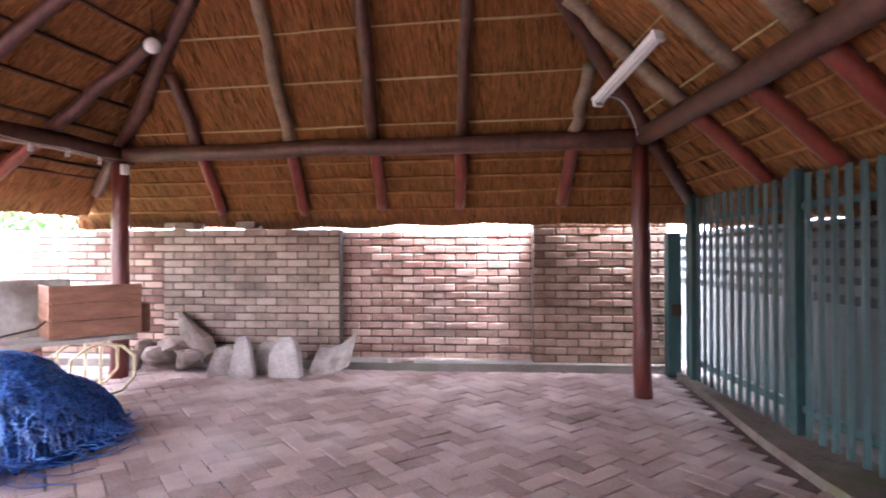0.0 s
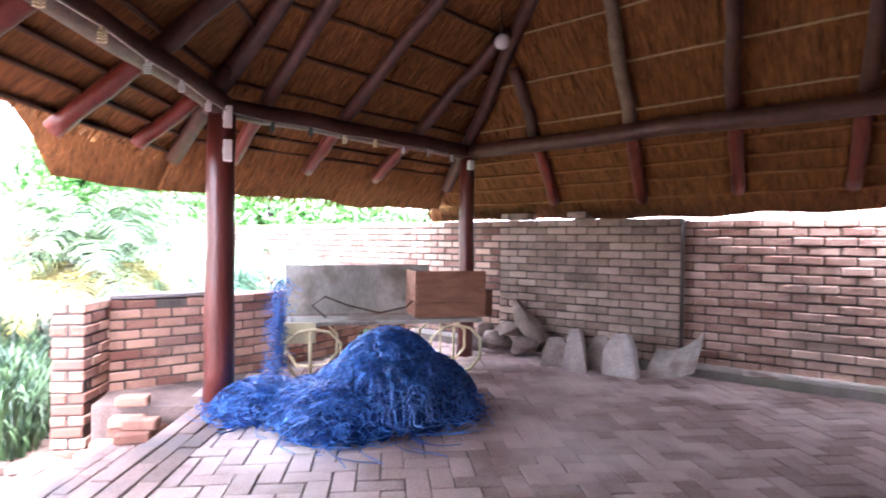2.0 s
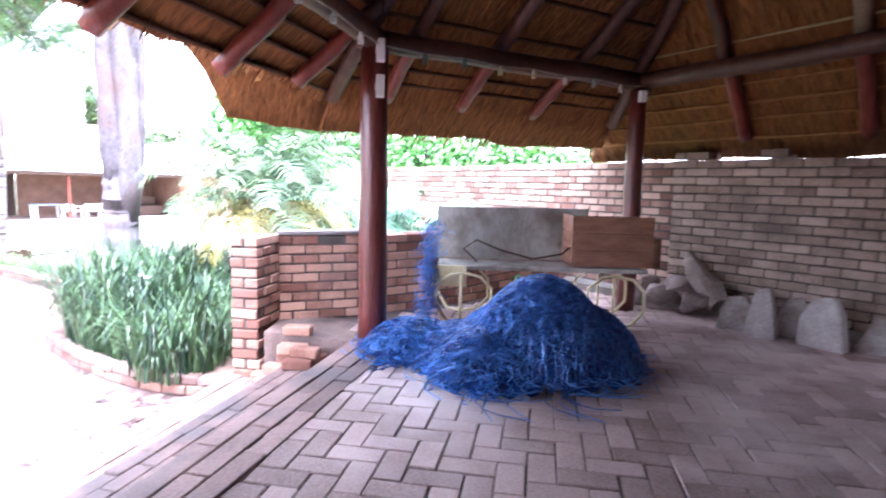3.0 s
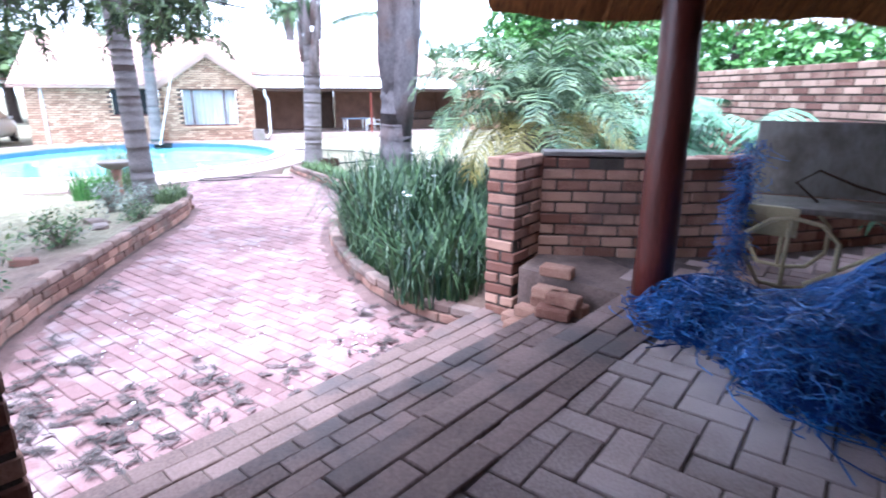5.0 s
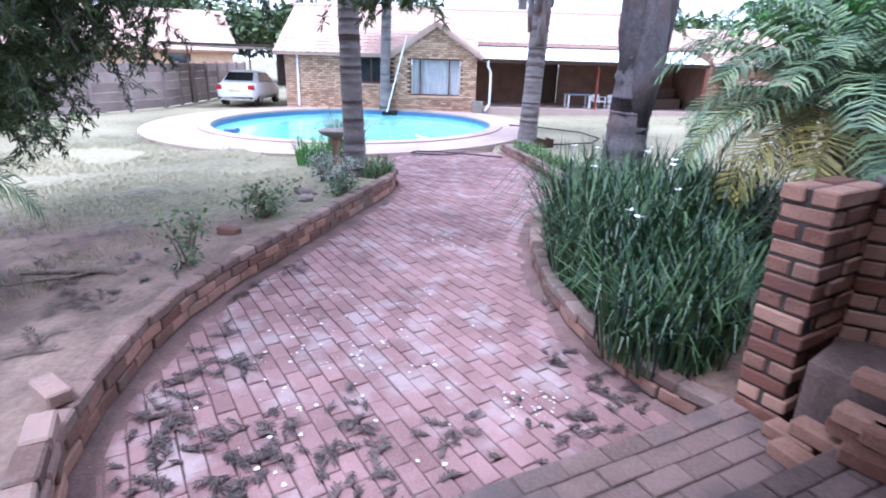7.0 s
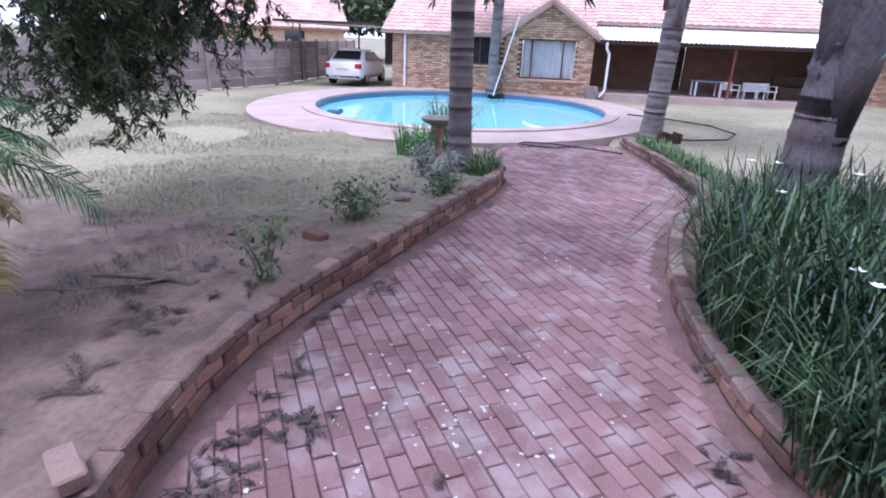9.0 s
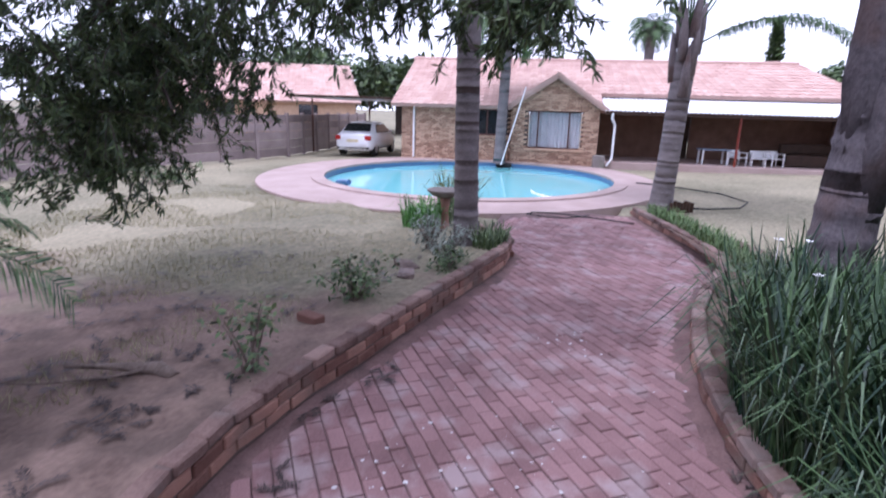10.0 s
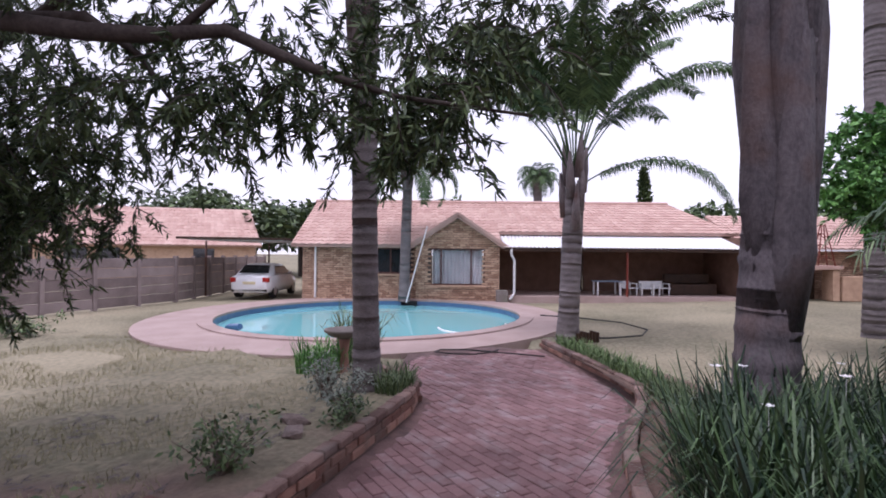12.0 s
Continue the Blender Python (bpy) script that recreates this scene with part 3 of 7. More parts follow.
# straw fringe at the eaves and loose ends on the underside
rng = random.Random(4)
for i in range(5):
    sp = span(i, -OUTS[i] + 0.02)
    if not sp:
        continue
    verts, faces = [], []

    def straw(p, q, w):
        k = len(verts)
        d = (q - p).normalized()
        s = d.cross(Vector((rng.uniform(-1, 1), rng.uniform(-1, 1), rng.uniform(-1, 1)))).normalized() * w
        verts.extend([p - s, p + s, q + s * 0.6, q - s * 0.6])
        faces.append((k, k + 1, k + 2, k + 3))

    ln = sp[1] - sp[0]
    for _ in range(int(ln * 420)):
        s = rng.uniform(*sp)
        h = rng.uniform(0, 0.3)
        p = roof_point(i, s, -OUTS[i] + rng.uniform(0.0, 0.14), 0.18 + h)
        q = p + (roof_point(i, s + rng.gauss(0, 0.03), -OUTS[i] - rng.uniform(0.0, 0.05), 0.17 + h) - p) * 1.0
        q.z -= rng.uniform(0.0, 0.04) + eave_drop(i, -OUTS[i])
        p.z -= eave_drop(i, -OUTS[i] + 0.07)
        straw(p, q, rng.uniform(0.003, 0.007))
    if i in (0, 1, 4):
        for _ in range(int(ln * 900)):
            d = rng.uniform(-OUTS[i], 2.2)
            g = span(i, d)
            if not g:
                continue
            s = rng.uniform(*g)
            p = roof_point(i, s, d, 0.178 - eave_drop(i, d))
            q = roof_point(i, s + rng.gauss(0, 0.015), d - rng.uniform(0.05, 0.16), 0.178 - eave_drop(i, d - 0.1) - rng.uniform(0.002, 0.018))
            straw(p, q, rng.uniform(0.002, 0.005))
    ob = soup("straw", [v + Vector((-P3[0], -P3[1], 0)) for v in verts], faces, STRAW, roof)
    ob["kind"] = "stuff"


def local(pts):
    return [Vector(p) + Vector((-P3[0], -P3[1], 0)) for p in pts]


def pole(name, a, b, r0, r1, material, n=10, bend=0.02, label=""):
    a, b = Vector(a), Vector(b)
    k = 7
    pts = []
    for j in range(k + 1):
        t = j / k
        p = a.lerp(b, t)
        if 0 < j < k:
            p += Vector((rng.uniform(-1, 1), rng.uniform(-1, 1), rng.uniform(-1, 1))) * bend
        pts.append(p)
    bm = bmesh.new()
    tube(bm, local(pts), [r0 + (r1 - r0) * j / k + rng.uniform(-0.003, 0.003) for j in range(k + 1)], n)
    return part(name, bm, material, roof, label, smooth=True)


RAFTERS = {0: (0.55, 1.55, 2.37, 3.2, 4.15), 1: (0.75, 1.6, 2.35), 2: (0.15, 0.9, 1.75, 2.6), 3: (0.6, 1.5, 2.5, 3.4), 4: (0.6, 1.3, 2.0, 2.6, 3.15, 3.75, 4.35, 5.05)}
SKEW = [-0.19, 0.0, 0.0, 0.0, 0.0]
for i, rows in RAFTERS.items():
    for k, s in enumerate(rows):
        d = 0.2
        while d < 4:
            g = span(i, d)
            if not g or not (g[0] + 0.05 < s + SKEW[i] * d < g[1] - 0.05):
                break
            d += 0.05
        top = roof_point(i, s + SKEW[i] * (d - 0.08), d - 0.08, 0.105)
        low = roof_point(i, s, -0.08, 0.105)
        end = roof_point(i, s - SKEW[i] * 0.5 + rng.uniform(-0.03, 0.03), -min(0.66, OUTS[i] - 0.04) + rng.uniform(-0.04, 0.04), 0.105)
        grey = (i == 0 and k in (0, 3)) or (i == 4 and k in (5, 6, 7))
        pole("rafter", top, low, 0.05, 0.058, POLE_GREY if grey else POLE, label="grey weathered rafter" if grey else "")
        pole("rafter_tail", low, end, 0.058, 0.055, POLE_RED, bend=0.006, label="red-varnished rafter end")
for i in range(5):
    # hip rafter over each corner
    c = RING[i]
    j = (i - 1) % 5
    p = None
    for d in [x * 0.05 for x in range(0, 80)]:
        g = span(i, d)
        if not g:
            break
        q = roof_point(i, g[0], d, 0.12)
        if d > 0.1 and abs(SLOPES[j] * inner(j, q.x, q.y) - SLOPES[i] * d) > 0.02:
            break
        p = q
    e = -min(0.7, OUTS[i] - 0.05)
    g = span(i, e)
    q = roof_point(i, g[0], e, 0.12)
    pole("hip_rafter", p, q, 0.06, 0.065, POLE)
    a, b = EDGES[i]
    ux, uy = (b[0] - a[0]), (b[1] - a[1])
    ln = math.hypot(ux, uy)
    ux, uy = ux / ln * 0.12, uy / ln * 0.12
    pole("beam", (a[0] - ux, a[1] - uy, BEAM - 0.0), (b[0] + ux, b[1] + uy, BEAM + 0.0), 0.085, 0.075, POLE, bend=0.012)
# battens with pale twine
for i in range(5):
    for d in [-0.72, -0.56, -0.42, -0.28] + [0.02 + 0.33 * k for k in range(10)]:
        g = span(i, d)
        if not g or g[1] - g[0] < 0.25:
            continue
        a, b = roof_point(i, g[0] + 0.03, d, 0.172), roof_point(i, g[1] - 0.03, d, 0.172)
        low = d < 0
        if not low and i in (0, 4):
            pole("batten", a, b, 0.009, 0.009, TWINE, 5, 0.006, "pale straw binding")
        elif i in (0, 4):
            pole("batten", a, b, 0.015, 0.015, LATH, 6, 0.008, "straw-wrapped lath")
        else:
            pole("batten", a, b, 0.018, 0.018, BATTEN, 6, 0.008)

# posts
for k, (x, y) in enumerate((P3, P2, P1, P0, P5)):
    post = thing("timber_post", x, y, 0, label="round red-brown varnished timber post holding the thatch", category="post", group="pavilion posts")
    bm = bmesh.new()
    r = (0.075, 0.085, 0.105, 0.1, 0.08)[k]
    tube(bm, [(rng.uniform(-0.008, 0.008), rng.uniform(-0.008, 0.008), z) for z in (-0.01, 0.3, 0.6, 0.9, 1.2, 1.5, 1.8, BEAM - 0.05)], [r * 1.06, r, r * 1.02, r * 0.98, r * 0.97, r * 0.96, r * 0.94, r * 0.93], 16)
    part("pole", bm, POST_RED, post, smooth=True)

# unseen plain wall behind the walk, added to keep light out of the pavilion
bm = bmesh.new()
prism(bm, [(-1.0, -2.95), (2.4, -2.95), (2.4, -3.2), (-1.0, -3.2)], G, 2.6)
tagged(new("wall_south", mesh("wall_south", bm, MORTAR)), "unseen plain wall added to block light from the south", "wall", kind="structure")

# ---------------------------------------------------------------- brick walls
BL, BH, BW = 0.232, 0.083, 0.106
brick_full = brick_mesh("brick", BRICK, BL - 0.012, BW, BH - 0.013)
brick_half = brick_mesh("brick_half", BRICK, BL / 2 - 0.012, BW, BH - 0.013)
grey_full, grey_half = brick_mesh("brick", BRICK_GREY, BL - 0.012, BW, BH - 0.013), brick_mesh("brick_half", BRICK_GREY, BL / 2 - 0.012, BW, BH - 0.013)
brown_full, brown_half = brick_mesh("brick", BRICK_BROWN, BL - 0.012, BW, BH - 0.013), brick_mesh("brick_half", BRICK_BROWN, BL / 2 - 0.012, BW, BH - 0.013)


def wall_run(name, a, b, z0, courses, full, half, label, thick=0.22, uneven_top=0, limit=999, rest=None, kind="structure", category="wall"):
    """A brick wall from a to b; its front is to the right of the way from a to b."""
    a, b = Vector(a), Vector(b)
    ln = (b - a).length
    ang = math.degrees(math.atan2(b.y - a.y, b.x - a.x))
    w = thing(name, a.x, a.y, z0, ang, label, category, kind=kind)
    bm = bmesh.new()
    box(bm, 0.004, ln - 0.004, 0.012, thick - 0.012, 0, (courses - (1 if uneven_top > 0.3 else 0)) * BH - 0.012)
    part("mortar", bm, MORTAR, w)
    made = 0
    r = random.Random(name)
    for c in range(courses):
        z = (c + 0.5) * BH
        x = 0.0
        first = (c % 2 == 1)
        while x < ln - 0.02:
            l = BL / 2 if first else BL
            first = False
            if x + l > ln + 0.001:
                l = BL / 2 if ln - x < BL * 0.75 else BL
            me = half if l < BL * 0.7 else full
            sx = min(1.0, (ln - x) / l)
            if sx < 0.25:
                break
            if c >= courses - 1 and uneven_top and r.random() < uneven_top:
                x += l
                continue
            for yy in ((BW / 2,) if thick < 0.15 else (BW / 2, thick - BW / 2)):
                if yy > BW and (rest is None or c < courses - 1) and thick > 0.15 and rest == "front":
                    continue
                m = pose(x + l * sx / 2, yy + r.uniform(-0.004, 0.004), z + r.uniform(-0.003, 0.003), r.gauss(0, 0.5), r.gauss(0, 0.5), r.gauss(0, 0.7)) @ Matrix.Diagonal((sx, 1, 1, 1))
                piece("brick", me, w, m)
            x += l * sx
    return w


# boundary wall behind the thatch: a set-back panel between two piers
wall_c = wall_run("wall_north", (-1.31, 5.73), (0.81, 5.616), 0.06, 17, brick_full, brick_half, "weathered red-brown brick boundary wall panel", 0.22, rest="front")
wall_l = wall_run("wall_pier_west", (-3.25, 5.66), (-1.275, 5.555), 0.08, 18, grey_full, grey_half, "grey-stained brick boundary wall pier", 0.3, uneven_top=0.55, rest="front")
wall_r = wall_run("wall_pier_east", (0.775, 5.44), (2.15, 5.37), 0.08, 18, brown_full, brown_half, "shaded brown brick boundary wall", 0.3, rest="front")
bm = bmesh.new()
prism(bm, [(-4.6, 5.62), (2.2, 5.26), (2.2, 5.75), (-4.6, 6.1)], -0.02, 0.08)
tagged(new("plinth", mesh("plinth", bm, PLINTH)), "low pale concrete plinth along the brick wall", "plinth", kind="structure")


def far_brick_wall(name, a, b, z0, courses, label, thick=0.22, material=BRICK_I):
    a, b = Vector(a), Vector(b)
    ln = (b - a).length
    ang = math.degrees(math.atan2(b.y - a.y, b.x - a.x))
    w = thing(name, a.x, a.y, z0, ang, label, "wall", kind="structure")
    bm = bmesh.new()
    box(bm, 0, ln, 0.01, thick, 0, courses * BH - 0.01)
    part("mortar", bm, MORTAR, w)
    verts, faces = [], []
    brick_rows(verts, faces, ln, courses)
    ob = soup("brickwork", verts, faces, material, w)
    ob["kind"] = "stuff"
    return w


def brick_rows(verts, faces, ln, courses, skip=None, bl=BL, bh=BH, depth=0.03):
    g, e = 0.006, 0.006
    for c in range(courses):
        x = -bl / 2 if c % 2 else 0.0
        while x < ln:
            x0, x1 = max(x, 0) + g, min(x + bl, ln) - g
            z0, z1 = c * bh + g, (c + 1) * bh - g
            x += bl
            if x1 - x0 < 0.02 or (skip and skip((x0 + x1) / 2, (z0 + z1) / 2)):
                continue
            k = len(verts)
            verts.extend([(x0, depth, z0), (x1, depth, z0), (x1, depth, z1), (x0, depth, z1), (x0 + e, 0, z0 + e), (x1 - e, 0, z0 + e), (x1 - e, 0, z1 - e), (x0 + e, 0, z1 - e)])
            faces.extend([(k + 4, k + 5, k + 6, k + 7), (k, k + 1, k + 5, k + 4), (k + 1, k + 2, k + 6, k + 5), (k + 2, k + 3, k + 7, k + 6), (k + 3, k, k + 4, k + 7)])


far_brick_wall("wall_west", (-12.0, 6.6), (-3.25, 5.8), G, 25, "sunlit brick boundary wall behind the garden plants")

# low garden wall with its end pillar
low_full = brick_mesh("brick", LOWBRICK, BL - 0.012, BW, BH - 0.013)
low_half = brick_mesh("brick_half", LOWBRICK, BL / 2 - 0.012, BW, BH - 0.013)
low_pts = [(-5.02, 2.2), (-4.72, 3.0), (-4.6, 3.9), (-4.66, 5.75)]
for a, b in zip(low_pts, low_pts[1:]):
    wall_run("wall_low", a, b, -0.1, 10, low_full, low_half, "low reddish brick garden wall with a rough top", 0.22, uneven_top=0.12, rest="front")


def brick_pillar(x, y, rz, z0, courses, depth, label):
    p = thing("brick_pillar", x, y, z0, rz, label, "pillar", group="step pillars", kind="structure")
    bm = bmesh.new()
    box(bm, 0.01, 0.222, 0.01, depth - 0.01, 0, courses * BH - 0.015)
    part("mortar", bm, MORTAR, p)
    r = random.Random(x)
    for c in range(courses):
        z = (c + 0.5) * BH
        j = lambda: r.uniform(-0.006, 0.006)
        if c % 2 == 0:
            rows = [(0.116, BW / 2, 0, low_full)]
            y0 = BW + 0.008
        else:
            rows = [(BW / 2 + 0.002, 0.058 + 0.05, 90, low_full), (0.232 - BW / 2, 0.058 + 0.05, 90, low_full)]
            y0 = 0.232
        while y0 < depth - 0.05:
            l = min(BL, depth - y0)
            me = low_full if l > 0.15 else low_half
            for xx in (BW / 2, 0.232 - BW / 2):
                rows.append((xx, y0 + l / 2, 90, me))
            y0 += l
        for xx, yy, rot, me in rows:
            piece("brick", me, p, pose(xx + j(), yy + j(), z, r.gauss(0, 0.6), r.gauss(0, 0.6), rot + r.gauss(0, 1.2)))
    return p


brick_pillar(-4.955, 1.765, math.degrees(math.atan2(0.165, 0.2)), -0.41, 14, 0.46, "free-standing end pillar of the low brick wall")
xl, yl = -2.8, -0.23
brick_pillar(xl, yl, math.degrees(math.atan2(-0.5625, -0.827)), -0.41, 14, 0.5, "shaded end pillar of brick beside the steps")
# mostly unseen wall, added at full height to cut light under the thatch
far_brick_wall("wall_low_south_added", (-2.95, -0.75), (-1.2, -2.6), -0.3, 27, "mostly unseen brick wall added to darken the pavilion", material=BRICK_I)

# bricks dropped beside the pillar
def loose_brick(x, y, z, rz, rx, label, material=LOWBRICK):
    me = brick_mesh("loose_brick", material, 0.22, 0.106, 0.073, 0.01)
    ob = new("loose_brick", me)
    ob.matrix_basis = pose(x, y, z, rx, 0, rz)
    return tagged(ob, label, "brick", "loose bricks")


bm = bmesh.new()
prism(bm, [(-4.06, 2.38), (-4.74, 1.945), (-5.06, 2.25), (-4.9, 2.62), (-4.3, 2.72)], G, -0.005)
tagged(new("floor_ledge", mesh("floor_ledge", bm, LEDGE)), "worn paved ledge beside the brick pillar", "ledge", kind="structure")
for n, s, z, rz in ((2.76, -4.18, -0.343, 34), (2.52, -4.17, -0.153, 37), (2.66, -4.06, -0.343, 30), (2.40, -4.04, -0.153, 48), (2.36, -4.18, -0.153, 34), (2.50, -4.15, -0.078, 40), (2.37, -4.10, -0.078, 38), (2.44, -4.25, -0.153, 120), (2.66, -4.19, -0.268, 36)):
    x, y = step_xy(n, s)
    loose_brick(x, y, z, rz, 0, "orange-red loose brick lying by the wall pillar")
loose_brick(-4.5, 2.12, 0.032, 44, 0, "orange-red loose brick lying on the ledge")

# flat stones lying along the low wall's top
for k, (f, ln) in enumerate(((0.18, 0.15), (0.55, 0.2), (0.9, 0.13))):
    bm = bmesh.new()
    box(bm, -ln, ln, -0.1, 0.1, 0.0, 0.035, 0.01)
    for v in bm.verts:
        v.co += Vector((0.012 * noise.noise(v.co * 9 + Vector((k, 0, 0))), 0.02 * noise.noise(v.co * 7 + Vector((0, k, 3))), 0))
    cap = new("coping_stone", mesh("coping_stone", bm, PLINTH))
    cap.matrix_basis = pose(-5.02 + 0.3 * f - 0.1, 2.2 + 0.8 * f + 0.04, 0.733, 0, 0, 69.4)
    tagged(cap, "flat grey coping stone lying on the low brick wall", "stone", "coping stones")

# ---------------------------------------------------------------- kerbs
KH = 0.083
kerb_full = brick_mesh("brick", CURB, BL - 0.01, 0.106, KH - 0.01)
kerb_top = brick_mesh("brick", CURBTOP, BL - 0.01, 0.112, KH - 0.01, 0.012)


def kerb(name, line, rows, label, side, base, raised=0.0):
    k = thing(name, line[0][0], line[0][1], G, label=label, category="kerb", kind="structure")
    ox, oy = line[0]
    bm = bmesh.new()
    a, b = offset_line(line, 0.016 * side), offset_line(line, 0.1 * side)
    poly = [(x - ox, y - oy) for x, y in a] + [(x - ox, y - oy) for x, y in b[::-1]]
    lo, hi = [bm.verts.new((x, y, -0.05)) for x, y in poly], [bm.verts.new((x, y, base + rows * KH - 0.02)) for x, y in poly]
    n = len(poly)
    for i in range(n):
        bm.faces.new((lo[i], lo[(i + 1) % n], hi[(i + 1) % n], hi[i]))
    m = n // 2
    for i in range(m - 1):
        bm.faces.new((hi[i], hi[i + 1], hi[n - 2 - i], hi[n - 1 - i]))
    bmesh.ops.recalc_face_normals(bm, faces=bm.faces)
    part("mortar", bm, KERBJOINT, k)
    r = random.Random(name)
    cum = [0.0]
    for p, q in zip(line, line[1:]):
        cum.append(cum[-1] + math.hypot(q[0] - p[0], q[1] - p[1]))

    def at(s):
        for i in range(len(line) - 1):
            if s <= cum[i + 1] or i == len(line) - 2:
                t = (s - cum[i]) / (cum[i + 1] - cum[i])
                p, q = Vector(line[i]), Vector(line[i + 1])
                d = (q - p).normalized()
                return p.lerp(q, t), d
    for c in range(rows + (1 if raised else 0)):
        s = BL * (0.5 if c % 2 else 1.0) - BL / 2
        while s < (raised if c == rows else cum[-1] - 0.1):
            p, d = at(min(s + BL / 2, cum[-1]))
            nx, ny = -d.y * side, d.x * side
            x, y = p.x + nx * 0.053 - ox, p.y + ny * 0.053 - oy
            piece("brick", kerb_top if c >= rows - 1 else kerb_full, k, pose(x + r.uniform(-0.007, 0.007), y + r.uniform(-0.007, 0.007), base + (c + 0.5) * KH + r.uniform(-0.004, 0.003), r.gauss(0, 1), r.gauss(0, 1), math.degrees(math.atan2(d.y, d.x)) + r.gauss(0, 1.5)))
            s += BL
    return k


kerb("kerb_left", LEFT_KERB, 3, "low coursed red brick kerb with a weathered top edging the path", 1, KERB_L - 3 * KH, 0.85)
kerb("kerb_right", RIGHT_KERB, 2, "greyed brick kerb holding back the planted bed", -1, KERB_R - 2 * KH)
# blown dust fills the ragged edge of the path along both kerbs
for line, side in ((LEFT_KERB, 1), (RIGHT_KERB, -1)):
    bm = bmesh.new()
    a, b = offset_line(line, 0.03 * side), offset_line(line, -0.15 * side)
    lo = [bm.verts.new((x, y, G + 0.014)) for x, y in a]
    hi = [bm.verts.new((x, y, G - 0.006)) for x, y in b]
    for i in range(len(a) - 1):
        bm.faces.new((lo[i], lo[i + 1], hi[i + 1], hi[i]))
    bmesh.ops.recalc_face_normals(bm, faces=bm.faces)
    tagged(new("dust_strip", mesh("dust_strip", bm, DUST)), "reddish dust lying along the path's brick kerb", "dust", kind="structure")


# ---------------------------------------------------------------- paving pieces
def lay(parent, poly, l, w, depth, z, angle, material, material_rest, pattern, near, seed, holes=()):
    """Pavers over a plan polygon: running bond or herringbone; the first 300 are pieces, the rest one mesh."""
    me = brick_mesh("paver", material, l - 0.007, w - 0.007, depth, 0.005)
    r = random.Random(seed)
    ca, sa = math.cos(radians(angle)), math.sin(radians(angle))
    xs, ys = [p[0] for p in poly], [p[1] for p in poly]
    cx, cy = (min(xs) + max(xs)) / 2, (min(ys) + max(ys)) / 2
    rad = math.hypot(max(xs) - min(xs), max(ys) - min(ys)) / 2 + l
    spots = []
    if pattern == "bond":
        nj, ni = int(rad / w) + 2, int(rad / l) + 2
        for j in range(-nj, nj):
            for i in range(-ni, ni):
                spots.append((i * l + (l / 2 if j % 2 else 0), j * w, 0))
    else:
        nn = int(rad / w) + 3
        for j in range(-nn, nn):
            for i in range(-nn, nn):
                k = (i - j) % 4
                if k == 0:
                    spots.append(((i + 1) * w, (j + 0.5) * w, 0))
                elif k == 3:
                    spots.append(((i + 0.5) * w, (j + 1) * w, 90))
    got = []
    for x, y, rot in spots:
        px, py = cx + x * ca - y * sa, cy + x * sa + y * ca
        if inside(poly, px, py):
            got.append((px, py, rot))
    got.sort(key=lambda p: (p[0] - near[0]) ** 2 + (p[1] - near[1]) ** 2)
    verts, faces = [], []
    base = [tuple(v.co) for v in me.vertices]
    fcs = [tuple(f.vertices) for f in me.polygons]
    ox, oy = parent.location.x, parent.location.y
    for q, (px, py, rot) in enumerate(got):
        m = pose(px - ox + r.uniform(-0.003, 0.003), py - oy + r.uniform(-0.003, 0.003), z - depth / 2 + r.uniform(-0.004, 0.004) - parent.location.z, r.gauss(0, 0.5), r.gauss(0, 0.5), angle + rot + r.gauss(0, 0.5))
        if q < 300:
            piece("paver", me, parent, m)
        else:
            k = len(verts)
            verts.extend([m @ Vector(v) for v in base])
            faces.extend([tuple(k + v for v in f) for f in fcs])
    if verts:
        ob = soup("paving", verts, faces, material_rest, parent)
        ob["kind"] = "stuff"


STEP_ANG = math.degrees(math.atan2(SD.y, SD.x))
NG = 1.77
herring = [step_xy(NG, S_L), (0.5, -3.1), (1.84, -3.1), (1.84, 2.7), (1.9, 3.4), (2.08, 5.36), (-4.5, 5.7), (-4.5, 2.6), step_xy(NG, S_R - 0.2)]
lay(floor, herring, 0.25, 0.125, 0.06, 0.0, 38, FLOORP, FLOORP_I, "herring", (-1.6, 2.6), 1)
band = [step_xy(N1 - 0.36, S_R - 0.3), step_xy(N1, S_R - 0.3), step_xy(N1, S_L), step_xy(N1 - 0.36, S_L)]
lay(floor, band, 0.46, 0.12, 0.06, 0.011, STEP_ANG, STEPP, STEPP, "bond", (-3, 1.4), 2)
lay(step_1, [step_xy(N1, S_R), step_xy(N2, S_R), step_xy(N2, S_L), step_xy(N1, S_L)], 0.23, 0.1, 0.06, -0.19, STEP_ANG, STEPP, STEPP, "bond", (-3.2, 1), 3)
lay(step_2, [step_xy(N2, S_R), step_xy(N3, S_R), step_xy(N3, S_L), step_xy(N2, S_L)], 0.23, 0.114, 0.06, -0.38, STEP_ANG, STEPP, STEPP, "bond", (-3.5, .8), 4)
lay(path, [step_xy(N3 + 0.06, S_R), *offset_line(RIGHT_KERB, 0.06), (-13.0, -1.9), *offset_line(LEFT_KERB, -0.06)[::-1], step_xy(N3 + 0.06, S_L)], 0.205, 0.104, 0.06, G, 40, PAVER, PAVER_I, "bond", (-5.2, 0), 5)

